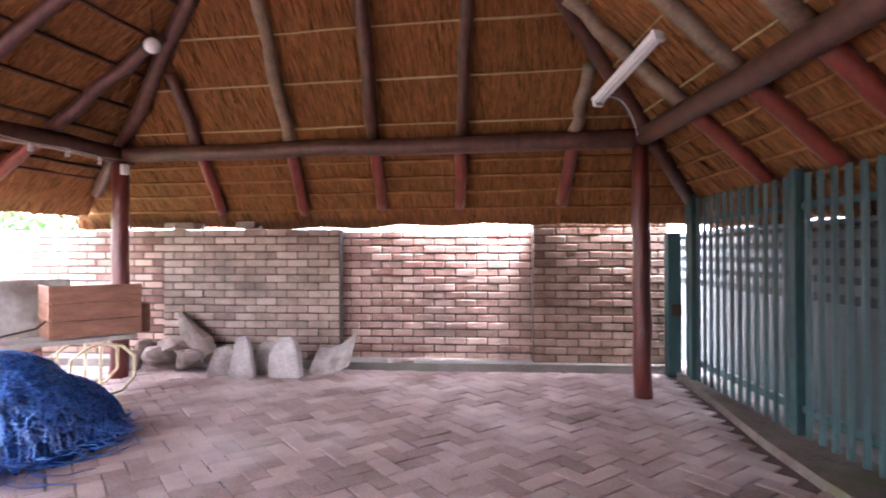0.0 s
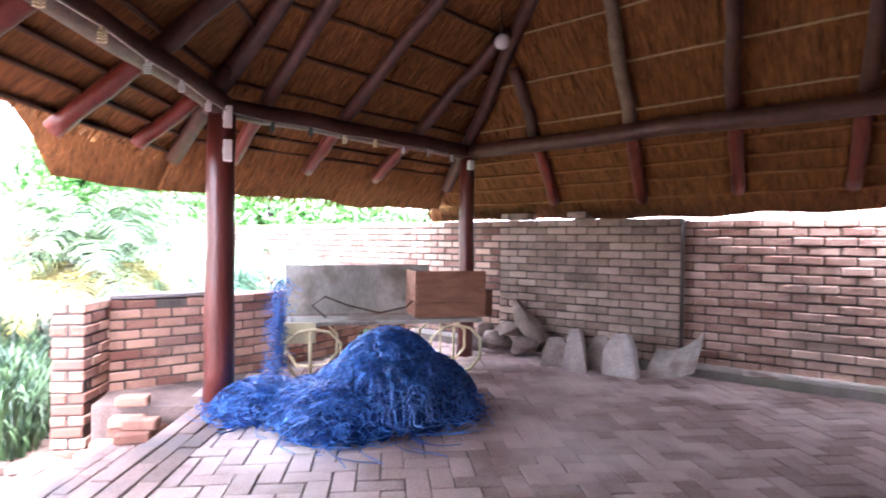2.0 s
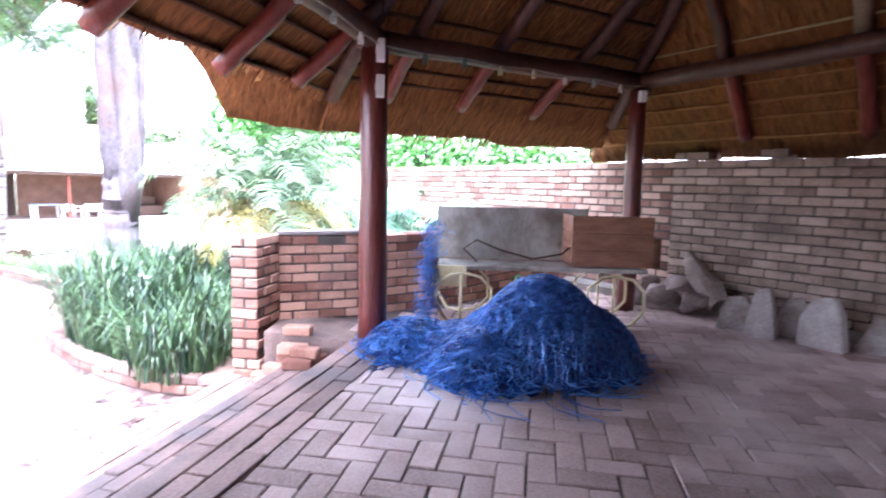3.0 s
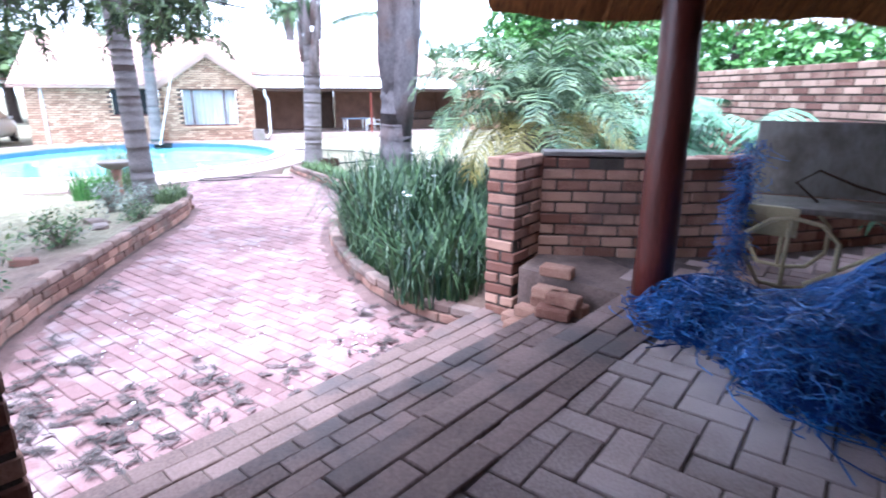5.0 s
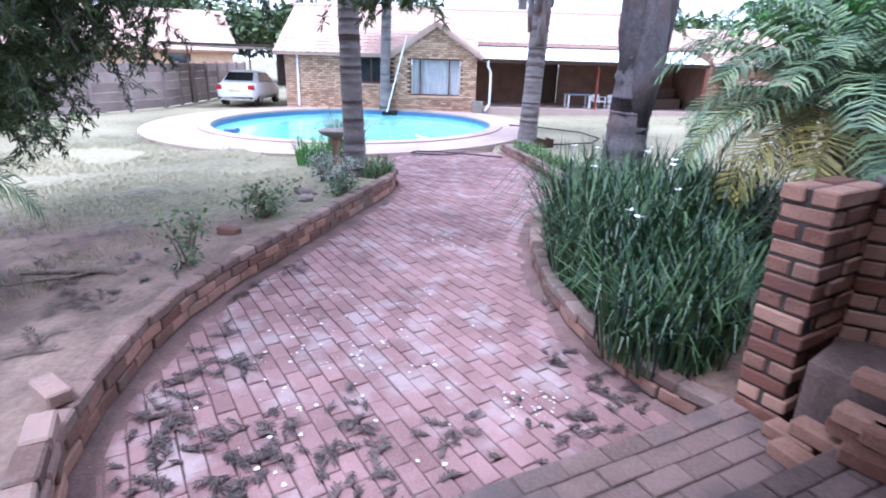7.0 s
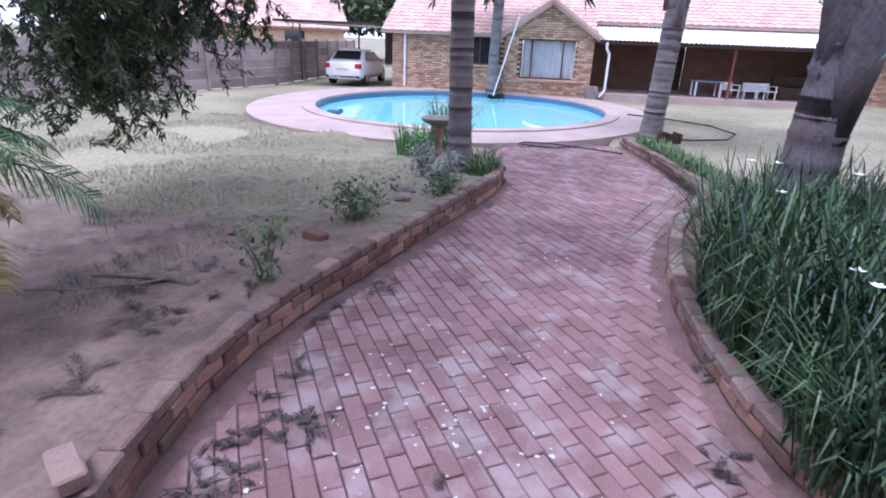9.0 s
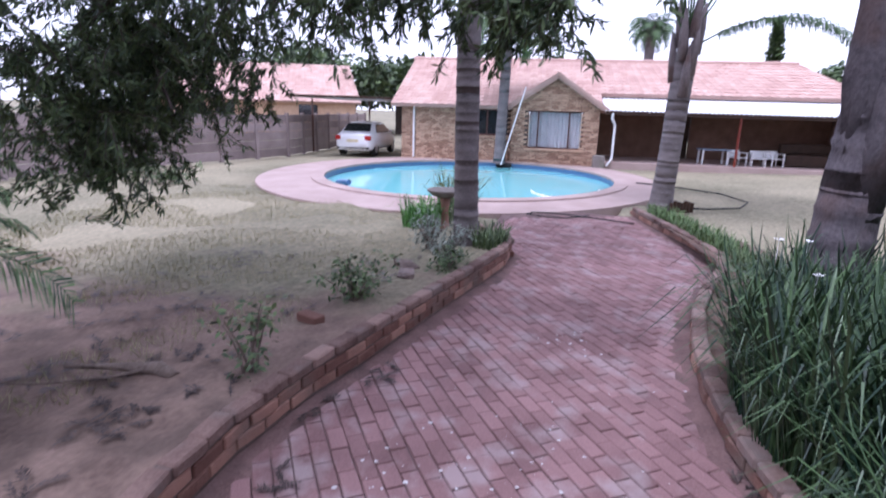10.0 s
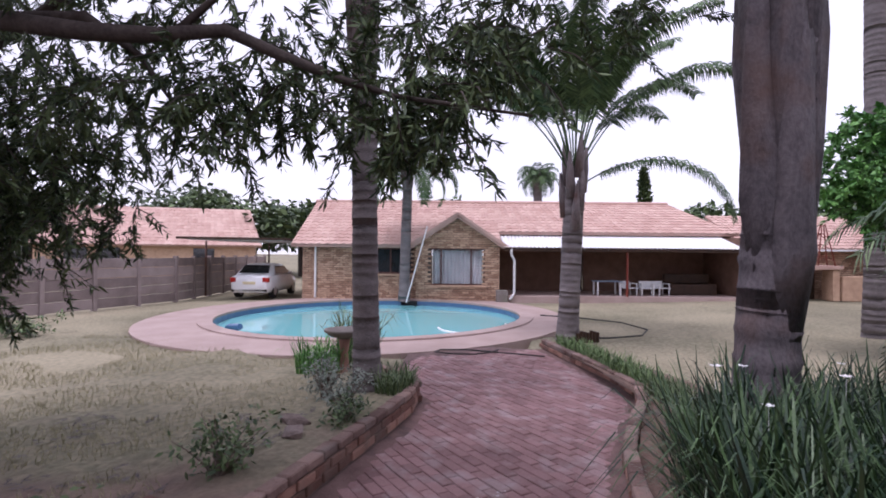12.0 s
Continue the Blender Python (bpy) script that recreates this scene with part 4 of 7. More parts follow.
# ---------------------------------------------------------------- things under the thatch
def net_heap():
    t = thing("net_heap", -2.85, 2.95, 0, label="tangled heap of bright blue plastic netting on the paving", category="netting")
    r = random.Random(11)
    hills = [(0.05, 0.05, 0.5, 0.55), (-0.35, -0.22, 0.42, 0.2), (-0.72, -0.4, 0.36, 0.18), (0.2, 0.26, 0.42, 0.36), (-0.05, -0.34, 0.38, 0.24), (0.05, 0.42, 0.36, 0.3), (-0.2, 0.0, 0.4, 0.33)]

    def h(x, y):
        return max(0.0, max(hh * max(0.0, 1 - ((x - a) ** 2 + (y - b) ** 2) / (rr * rr)) ** 0.7 for a, b, rr, hh in hills))
    verts, faces = [], []

    def strand(pts, w):
        prev = None
        for i, p in enumerate(pts):
            d = (pts[min(i + 1, len(pts) - 1)] - pts[max(i - 1, 0)]).normalized()
            s = d.orthogonal().normalized()
            u = d.cross(s)
            k = len(verts)
            verts.extend([p + s * w, p - s * w * 0.5 + u * w * 0.86, p - s * w * 0.5 - u * w * 0.86])
            if prev is not None:
                for j in range(3):
                    faces.append((prev + j, prev + (j + 1) % 3, k + (j + 1) % 3, k + j))
            prev = k
    n = 0
    while n < 8600:
        a, b, rr, hh = r.choice(hills)
        ang, q = r.uniform(0, 6.28), rr * math.sqrt(r.random()) * 1.02
        x, y = a + q * math.cos(ang), b + q * math.sin(ang)
        depth = r.random() ** 2 * 0.45 - 0.06
        c = Vector((x, y, h(x, y) * (1 - depth) + 0.025 * noise.noise((x * 6, y * 6, 0)) + 0.02))
        e1 = Vector((r.gauss(0, 1), r.gauss(0, 1), r.gauss(0, 0.55))).normalized()
        e2 = e1.cross(Vector((r.gauss(0, 1), r.gauss(0, 1), r.gauss(0, 1)))).normalized()
        rad, a0, sw = r.uniform(0.025, 0.1), r.uniform(0, 6.28), r.uniform(1.6, 4.5)
        pts = []
        for k in range(8):
            aa = a0 + sw * k / 7
            p = c + e1 * rad * (math.cos(aa) - math.cos(a0)) + e2 * rad * 0.8 * (math.sin(aa) - math.sin(a0))
            p += Vector((r.gauss(0, 0.006), r.gauss(0, 0.006), r.gauss(0, 0.006)))
            p.z = max(0.008, min(p.z, h(p.x, p.y) + 0.075))
            pts.append(p)
        strand(pts, r.uniform(0.0018, 0.0037))
        n += 1
    for _ in range(60):
        a = r.uniform(0, 6.28)
        x, y = -0.1 + 0.7 * math.cos(a) * r.uniform(0.7, 1.0), -0.05 + 0.6 * math.sin(a) * r.uniform(0.7, 1)
        dirn = r.uniform(0, 6.28)
        strand([Vector((x + 0.08 * k * math.cos(dirn + k * 0.3), y + 0.08 * k * math.sin(dirn + k * 0.3), 0.012 + 0.02 * r.random())) for k in range(6)], 0.004)
    ob = soup("netting", verts, faces, BLUE, t)
    ob["kind"] = "stuff"
    # dense core under the loose strands, coloured dark for the shade between them
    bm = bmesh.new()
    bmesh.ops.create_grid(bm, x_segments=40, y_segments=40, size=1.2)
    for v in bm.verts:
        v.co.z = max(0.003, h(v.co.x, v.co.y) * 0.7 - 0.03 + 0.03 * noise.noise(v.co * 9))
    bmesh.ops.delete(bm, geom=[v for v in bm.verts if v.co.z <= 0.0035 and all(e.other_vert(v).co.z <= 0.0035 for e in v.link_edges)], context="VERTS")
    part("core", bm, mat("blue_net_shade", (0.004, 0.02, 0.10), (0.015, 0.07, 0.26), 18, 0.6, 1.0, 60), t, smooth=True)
    # net thrown up over the bench end
    verts, faces = [], []
    for _ in range(420):
        f = r.random()
        x, y, z = -1.4 + r.gauss(0, 0.03) + 0.2 * (1 - f), 0.35 + r.gauss(0, 0.04) - 0.25 * (1 - f), f * 0.9
        pts = [Vector((x + r.gauss(0, 0.02) * k, y + r.gauss(0, 0.02) * k, max(0.01, z - 0.035 * k))) for k in range(4)]
        strand(pts, 0.0025)
    soup("hanging_net", verts, faces, BLUE, t)


net_heap()


def bench():
    """Old bench frame of cream tube with weathered panels, carrying a wooden crate."""
    t = thing("garden_bench", -3.75, 4.05, 0, 47, "weathered garden bench with cream tube legs and grey panels", "bench")
    L = 1.75
    bm = bmesh.new()
    box(bm, -L / 2, L / 2 - 0.3, -0.02, 0.03, 0.5, 1.0, 0.012, pose(0, 0.2, 0, -8))
    part("backrest", bm, PANEL, t, "water-stained grey back panel")
    bm = bmesh.new()
    box(bm, -L / 2 + 0.02, L / 2 + 0.1, -0.25, 0.2, 0.46, 0.5, 0.01)
    part("seat", bm, PANEL, t)
    bm = bmesh.new()
    prism(bm, [(-L / 2 - 0.02, -0.26), (-L / 2 + 0.28, -0.3), (-L / 2 + 0.22, -0.24), (-L / 2 + 0.02, -0.2)], 0.32, 0.5)
    part("arm_pad", bm, CREAM, t, "torn cream vinyl pad")
    for y in (-0.34, 0.16):
        for x, w in ((-0.62, 0.24), (0.68, 0.24)):
            bm = bmesh.new()
            pts = [(x - w, y, 0.2), (x - w * 0.98, y, 0.34), (x - w * 0.5, y, 0.43), (x, y, 0.45), (x + w * 0.6, y, 0.42), (x + w, y, 0.32), (x + w, y, 0.14), (x + w * 0.6, y, 0.03), (x, y, 0.014), (x - w * 0.6, y, 0.03), (x - w, y, 0.2)]
            tube(bm, pts, 0.014, 8, cap=False)
            part("leg", bm, CREAM, t, smooth=True)
            bm = bmesh.new()
            tube(bm, [(x - 0.02, y, 0.015), (x - 0.02, y, 0.46)], 0.012, 8)
            part("upright", bm, CREAM, t, smooth=True)
    bm = bmesh.new()
    tube(bm, [(-0.52, -0.34, 0.05), (0.05, -0.32, 0.44)], 0.013, 8)
    part("brace", bm, CREAM, t, smooth=True)
    bm = bmesh.new()
    tube(bm, [(-0.5, -0.1, 0.52), (-0.62, 0.0, 0.62), (-0.5, 0.05, 0.7), (-0.3, 0.0, 0.62), (0.0, -0.08, 0.55), (0.25, -0.1, 0.6), (0.4, -0.05, 0.72)], 0.009, 6)
    cable = part("cable", bm, DARKWOOD, t, "dark loose cable", smooth=True)
    cr = thing("wooden_crate", -3.35, 4.55, 0.5, 47, "brown wooden slatted crate standing on the bench", "crate")
    for k in range(3):
        bm = bmesh.new()
        box(bm, -0.3, 0.38, -0.26, -0.24, 0.01 + k * 0.15, 0.15 + k * 0.15, 0.004)
        part("slat", bm, BOXWOOD, cr)
        bm = bmesh.new()
        box(bm, -0.32, -0.3, -0.25, 0.2, 0.01 + k * 0.15, 0.15 + k * 0.15, 0.004)
        part("slat", bm, BOXWOOD, cr)
    bm = bmesh.new()
    box(bm, -0.295, 0.38, -0.235, 0.2, 0.003, 0.43)
    part("body", bm, BOXWOOD, cr)
    bm = bmesh.new()
    prism(bm, [(0.384, -0.26), (0.47, -0.2), (0.47, 0.1), (0.384, 0.2)], 0.003, 0.26)
    part("side_box", bm, BOXWOOD, cr)


bench()


def rock(name, x, y, z, sx, sy, sz, rz, seed, material, label, category, sharp=0.25):
    """A broken lump: the hull of scattered corners, chipped along its edges."""
    r = random.Random(seed)
    bm = bmesh.new()
    for _ in range(22):
        p = Vector((r.uniform(-1, 1), r.uniform(-1, 1), r.uniform(-1, 1)))
        p = p / max(abs(p.x), abs(p.y), abs(p.z)) * r.uniform(1 - sharp * 1.2, 1)
        bm.verts.new((p.x * sx, p.y * sy, max(p.z, -0.8) * sz))
    res = bmesh.ops.convex_hull(bm, input=list(bm.verts))
    bmesh.ops.delete(bm, geom=list({v for v in res["geom_interior"] + res["geom_unused"] if isinstance(v, bmesh.types.BMVert)}), context="VERTS")
    bmesh.ops.dissolve_limit(bm, angle_limit=0.25, verts=list(bm.verts), edges=list(bm.edges))
    bmesh.ops.bevel(bm, geom=list(bm.edges), offset=min(sx, sy, sz) * 0.12, segments=2, affect="EDGES", clamp_overlap=True)
    ob = new(name, mesh(name, bm, material))
    ob.matrix_basis = pose(x, y, z + sz * 0.8, 0, 0, rz)
    return tagged(ob, label, category)


def slab(name, x, y, rz, w, h, th, lean, label, material=ROCK):
    """A broken slab standing against the wall."""
    r = random.Random(x)
    pts = [(-w / 2, 0), (w / 2, 0), (w / 2 - r.uniform(0, 0.06), h * r.uniform(0.5, 0.75)), (w * 0.15, h), (-w * 0.25, h * 0.93), (-w / 2 + r.uniform(0, 0.06), h * 0.55)]
    bm = bmesh.new()
    a, b = [bm.verts.new((px, 0, pz)) for px, pz in pts], [bm.verts.new((px * 0.96, th, pz * 0.98)) for px, pz in pts]
    n = len(pts)
    bm.faces.new(a)
    bm.faces.new(b[::-1])
    for i in range(n):
        bm.faces.new((a[i], b[i], b[(i + 1) % n], a[(i + 1) % n]))
    bmesh.ops.recalc_face_normals(bm, faces=bm.faces)
    bmesh.ops.bevel(bm, geom=list(bm.edges), offset=0.012, segments=2, affect="EDGES")
    ob = new(name, mesh(name, bm, material))
    ob.matrix_basis = pose(x, y, 0.0, -lean, 0, rz)
    return tagged(ob, label, "slab")


slab("stone_slab", -2.13, 5.0, 5, 0.25, 0.42, 0.15, 6, "pale broken concrete block standing by the wall", PALEBLOCK)
slab("stone_slab", -2.34, 5.12, 24, 0.34, 0.33, 0.05, 30, "grey broken slab leaning on a concrete block")
slab("stone_slab", -1.72, 5.03, -6, 0.33, 0.41, 0.15, 7, "pale broken concrete block standing by the wall", PALEBLOCK)
slab("stone_slab", -1.93, 5.2, 14, 0.28, 0.36, 0.05, 18, "grey broken slab leaning on a concrete block")
# curved roof tile lying against the plinth
tile = thing("roof_tile", -1.31, 5.16, 0.0, -14, "pale curved roof tile leaning by the wall", "tile")
bm = bmesh.new()
rows = []
for a in range(9):
    f = a / 8
    x, up = -0.23 + 0.46 * f, 0.34 * (f - 0.2) ** 2
    rows.append([bm.verts.new((x, 0.0, 0.004 + up * 0.5)), bm.verts.new((x, 0.02, 0.03 + up * 0.5)), bm.verts.new((x * 0.95 + 0.02, 0.2, 0.24 + up)), bm.verts.new((x * 0.95 + 0.02, 0.21, 0.205 + up))])
for a, b in zip(rows, rows[1:]):
    for k in range(4):
        bm.faces.new((a[k], a[(k + 1) % 4], b[(k + 1) % 4], b[k]))
bm.faces.new(rows[0])
bm.faces.new(rows[-1])
bmesh.ops.recalc_face_normals(bm, faces=bm.faces)
part("clay", bm, ROCK, tile)
rock("rock", -0.6, 5.42, 0.08, 0.16, 0.05, 0.025, 0, 4, ROCK, "flat chip of concrete lying on the plinth", "rubble")
for k, (x, y, z, a, b, c, rz) in enumerate(((-3.15, 5.42, 0.0, 0.2, 0.13, 0.15, 10), (-2.75, 5.36, 0.0, 0.17, 0.14, 0.14, 40), (-3.0, 5.44, 0.2, 0.19, 0.12, 0.1, -20), (-2.5, 5.4, 0.0, 0.14, 0.11, 0.15, 70), (-3.45, 5.38, 0.0, 0.16, 0.13, 0.13, 0), (-3.35, 5.5, 0.17, 0.15, 0.11, 0.09, 30))):
    rock("rock", x, y, z, a, b, c, rz, k * 3.7 + 1, ROCKBROWN, "rough dusty brown rock in a pile by the wall", "rock", 0.4)
log = thing("log", -2.85, 5.5, 0.3, -25, "grey weathered split log lying on the rock pile", "log")
bm = bmesh.new()
tube(bm, [(0.3, 0, -0.16), (0.15, 0, -0.05), (-0.02, 0, 0.08), (-0.2, 0.02, 0.26)], [0.1, 0.12, 0.1, 0.045], 9, 0.2)
part("wood", bm, LOG, log)
rock("rock", -2.5, 3.55, 0, 0.14, 0.03, 0.012, 20, 8, DARKWOOD, "dark sliver of wood lying on the paving", "debris")

# fluorescent batten, globe lamp, switch boxes, string lights
lampf = thing("fluorescent_lamp", 0.95, 2.89, 2.265, label="white fluorescent batten lamp hanging below the rafters", category="lamp")
a, b = Vector((0.86, 3.14, 2.16)), Vector((1.05, 2.64, 2.37))
d = (b - a).normalized()
m = (a - Vector((0.95, 2.89, 2.265)))
rot = d.to_track_quat("X", "Z").to_matrix().to_4x4()
ln = (b - a).length
bm = bmesh.new()
box(bm, -ln / 2, ln / 2, -0.03, 0.03, 0.0, 0.035, 0.008, rot)
part("housing", bm, WHITE, lampf)
for s in (-0.016, 0.016):
    bm = bmesh.new()
    tube(bm, [rot @ Vector((-ln / 2 + 0.02, s, -0.012)), rot @ Vector((ln / 2 - 0.02, s, -0.012))], 0.012, 10)
    part("tube", bm, WHITE, lampf, smooth=True)
for s in (-1, 1):
    bm = bmesh.new()
    box(bm, s * ln / 2 - 0.012, s * ln / 2 + 0.012, -0.032, 0.032, -0.03, 0.036, 0.004, rot)
    part("end_cap", bm, WHITE, lampf)
wire = thing("cable", 1.3, 3.9, 2.2, label="thin pale cable running down to the corner post", category="cable")
bm = bmesh.new()
tube(bm, bez((-0.42, -0.7, 0.0), (-0.05, -0.1, 0.25), (0.2, 0.42, -0.02)), 0.006, 5)
part("wire", bm, WHITE, wire)
bulb = thing("globe_lamp", -2.36, 3.85, 2.82, label="small clear glass globe lamp under the hip rafter", category="lamp")
bm = bmesh.new()
bmesh.ops.create_uvsphere(bm, u_segments=20, v_segments=12, radius=0.062)
part("globe", bm, mat("globe_glass", (0.6, 0.62, 0.63), (0.8, 0.8, 0.8), 30, 0.12, 0.3, spec=0.8), bulb, smooth=True)
bm = bmesh.new()
tube(bm, [(0, 0, 0.05), (0, 0, 0.12)], 0.025, 10)
part("holder", bm, DARKWOOD, bulb)
bm = bmesh.new()
tube(bm, [(0, 0, 0.12), (-0.05, 0.05, 0.5)], 0.006, 6)
part("wire", bm, DARKWOOD, bulb)
for z in (2.1, 1.86):
    bx = thing("switch_box", -3.8, 2.4, z, -35, "white plastic electrical box fixed to a timber post", "switch box", "switch boxes")
    bm = bmesh.new()
    box(bm, -0.035, 0.035, -0.03, 0.03, -0.075, 0.075, 0.006)
    part("case", bm, WHITE, bx)
    bm = bmesh.new()
    box(bm, -0.02, 0.02, -0.034, -0.03, -0.02, 0.02, 0.002)
    part("switch", bm, WHITE, bx)
sw = thing("switch_box", -3.28, 5.0, 2.05, -30, "white plastic electrical box fixed to a timber post", "switch box", "switch boxes")
bm = bmesh.new()
box(bm, -0.03, 0.03, -0.03, 0.03, -0.05, 0.05, 0.006)
part("case", bm, WHITE, sw)

string = thing("string_lights", P1[0], P1[1], BEAM, label="string of small spiral party lamps along the beam", category="string lights")
nodes = [Vector((P2[0], P2[1], BEAM)), Vector((P1[0], P1[1], BEAM)), Vector((P0[0], P0[1], BEAM))]
side = [Vector((0.09, -0.03, -0.06)), Vector((0.1, 0.0, -0.06)), Vector((0.08, 0.06, -0.06))]
wirepts = []
for k in range(2):
    for j in range(8):
        f = j / 8
        wirepts.append(nodes[k].lerp(nodes[k + 1], f) + side[k].lerp(side[k + 1], f) - Vector((P1[0], P1[1], BEAM)) + Vector((0, 0, -0.015 * (j % 2))))
bm = bmesh.new()
tube(bm, wirepts, 0.006, 5)
part("wire", bm, mat("pale_wire", (0.3, 0.26, 0.2), (0.55, 0.5, 0.42), 9, 0.6, 0), string)
cols = [WHITE, GREEN, CREAM, mat("clear_lamp", (0.3, 0.3, 0.3), (0.5, 0.5, 0.5), 9, 0.2, 0, spec=0.6)]
for k, p in enumerate(wirepts[1:]):
    bm = bmesh.new()
    for q in range(4):
        tube(bm, [p + Vector((0.018 * math.cos(a), 0.018 * math.sin(a), -0.02 - q * 0.013 - 0.002 * a)) for a in (i * 1.05 for i in range(7))], 0.0045, 4)
    tube(bm, [p, p + Vector((0, 0, -0.02))], 0.012, 6)
    part("lamp", bm, cols[(k * 3 + k // 2) % 4], string)

# ---------------------------------------------------------------- steel palisade fence
fence = thing("palisade_fence", 2.16, 5.0, 0.0, label="green painted steel palisade fence on a mossy concrete kerb", category="fence")
for k in range(56):
    y = -0.05 - k * 0.118
    if k % 13 == 1:
        continue
    bm = bmesh.new()
    w = 0.027
    vs = []
    for z in (0.06, 1.72):
        vs.append([bm.verts.new((0.012, y - w, z)), bm.verts.new((-0.006, y - w * 0.4, z)), bm.verts.new((-0.006, y + w * 0.4, z)), bm.verts.new((0.012, y + w, z)), bm.verts.new((0.016, y + w, z)), bm.verts.new((0.0, y + w * 0.35, z)), bm.verts.new((0.0, y - w * 0.35, z)), bm.verts.new((0.016, y - w, z))])
    for i in range(8):
        bm.faces.new((vs[0][i], vs[0][(i + 1) % 8], vs[1][(i + 1) % 8], vs[1][i]))
    bm.faces.new(vs[1])
    part("pale", bm, GREEN, fence)
for z in (0.22, 1.52):
    bm = bmesh.new()
    box(bm, 0.018, 0.058, -6.7, 0.0, z - 0.022, z + 0.022, 0.003)
    part("rail", bm, GREEN, fence)
for k in range(5):
    y = -0.05 - (k * 13 + 1) * 0.118
    bm = bmesh.new()
    box(bm, -0.02, 0.05, y - 0.034, y + 0.034, 0.0, 1.76, 0.004)
    part("post", bm, GREEN, fence)
gp = thing("gate_post", 2.12, 5.17, 0.0, label="square dark green steel gate post beside the brick wall", category="post")
bm = bmesh.new()
box(bm, -0.07, 0.06, -0.05, 0.05, 0, 1.42, 0.006)
part("shaft", bm, GREEN, gp)
bm = bmesh.new()
box(bm, -0.04, 0.06, -0.06, -0.05, 0.6, 0.72, 0.004)
part("latch", bm, DARKWOOD, gp)
bm = bmesh.new()
prism(bm, [(1.86, -3.4), (2.3, -3.4), (2.3, 5.3), (2.13, 5.3), (2.13, 4.9), (1.9, 3.2), (1.86, 2.6)], G, 0.05)
tagged(new("kerb_fence", mesh("kerb_fence", bm, MOSSKERB)), "mossy concrete kerb under the steel fence", "kerb", kind="structure")
bm = bmesh.new()
prism(bm, [(2.3, -8), (14, -8), (14, 9), (2.3, 9)], G, -0.03)
tagged(new("yard", mesh("yard", bm, PLINTH)), "grey concrete yard beyond the green fence", "yard", kind="structure")
# clad building across the fence
shed = thing("clad_shed", 2.62, 2.0, 0, label="grey-green sheeted lean-to with louvre boards behind the fence", category="shed")
SHED = mat("shed_sheet", (0.02, 0.038, 0.04), (0.06, 0.085, 0.085), 2, 0.6, 0.2, stain=((0.06, 0.06, 0.05), 1.5, 0.5))
for k in range(16):
    bm = bmesh.new()
    box(bm, 0, 0.02, -5 + k * 0.8, -4.206 + k * 0.8, -0.02, 0.86, 0.004)
    part("sheet", bm, SHED, shed)
for k in range(4):
    bm = bmesh.new()
    box(bm, -0.01, 0.01, -5, 7.8, 0.93 + k * 0.125, 1.0 + k * 0.125, 0.004, pose(0, 0, 0))
    part("louvre", bm, SHED, shed)
# near-black block behind the boards paints the shade in the louvre gaps
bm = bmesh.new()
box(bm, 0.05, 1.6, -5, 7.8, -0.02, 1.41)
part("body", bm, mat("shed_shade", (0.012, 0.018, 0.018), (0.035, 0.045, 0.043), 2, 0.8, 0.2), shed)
bm = bmesh.new()
box(bm, -0.06, 1.7, -5, 7.8, 1.414, 1.45)
part("roof", bm, SHED, shed)

# ---------------------------------------------------------------- house across the pool
HOUSE_RZ = math.degrees(math.atan2(0.985, -0.174))
house = thing("house", -23.63, -4.32, G, HOUSE_RZ, "single-storey brown brick house with pink tiled roof and verandah", "house")


def brick_front(name, x0, x1, y, z1, holes, parent, gable=None, z0=0.0):
    ln = x1 - x0

    def skip(x, z):
        if any(a - x0 < x < b - x0 and c < z < d for a, b, c, d in holes):
            return True
        return gable is not None and z > z1 and abs(x - ln / 2) > (gable - z) / (gable - z1) * ln / 2
    top = gable if gable else z1
    verts, faces = [], []
    brick_rows(verts, faces, ln, int(top / BH), skip)
    ob = soup("brickwork", [(x + x0, yy + y - 0.03, z + z0) for x, yy, z in verts], faces, HOUSEBRICK, parent)
    ob["kind"] = "stuff"


def wall_with_holes(bm, x0, x1, y0, y1, z0, z1, holes):
    xs = sorted({x0, x1, *[h[0] for h in holes], *[h[1] for h in holes]})
    zs = sorted({z0, z1, *[h[2] for h in holes], *[h[3] for h in holes]})
    for a, b in zip(xs, xs[1:]):
        for c, d in zip(zs, zs[1:]):
            if not any(h[0] <= (a + b) / 2 <= h[1] and h[2] <= (c + d) / 2 <= h[3] for h in holes):
                box(bm, a, b, y0, y1, c, d)
    bmesh.ops.remove_doubles(bm, verts=bm.verts, dist=0.0005)


win_g, win_l = (0.56, 2.55, 0.56, 1.93), (-1.75, -0.1, 0.95, 1.93)
bm = bmesh.new()
wall_with_holes(bm, -4.25, 0.0, 0.45, 0.67, 0, 2.05, [win_l])
part("wall", bm, MORTAR, house)
brick_front("front", -4.25, 0.0, 0.45, 2.05, [win_l], house)
bm = bmesh.new()
wall_with_holes(bm, 0.0, 3.1, 0.0, 0.22, 0, 2.05, [win_g])
v = [bm.verts.new(p) for p in ((0, 0, 2.05), (3.1, 0, 2.05), (1.55, 0, 3.05), (0, 0.22, 2.05), (3.1, 0.22, 2.05), (1.55, 0.22, 3.05))]
for f in ((0, 1, 2), (5, 4, 3), (1, 4, 5, 2), (0, 2, 5, 3)):
    bm.faces.new([v[i] for i in f])
part("gable_wall", bm, MORTAR, house)
brick_front("gable", 0.0, 3.1, 0.0, 2.05, [win_g], house, 3.05)
for x in (0.0, 3.1):
    bm = bmesh.new()
    box(bm, x - 0.11 if x else 0.0, x + 0.0 if x else 0.22, 0.22, 3.0, 0, 2.05)
    part("side_wall", bm, HOUSEBRICK, house)
bm = bmesh.new()
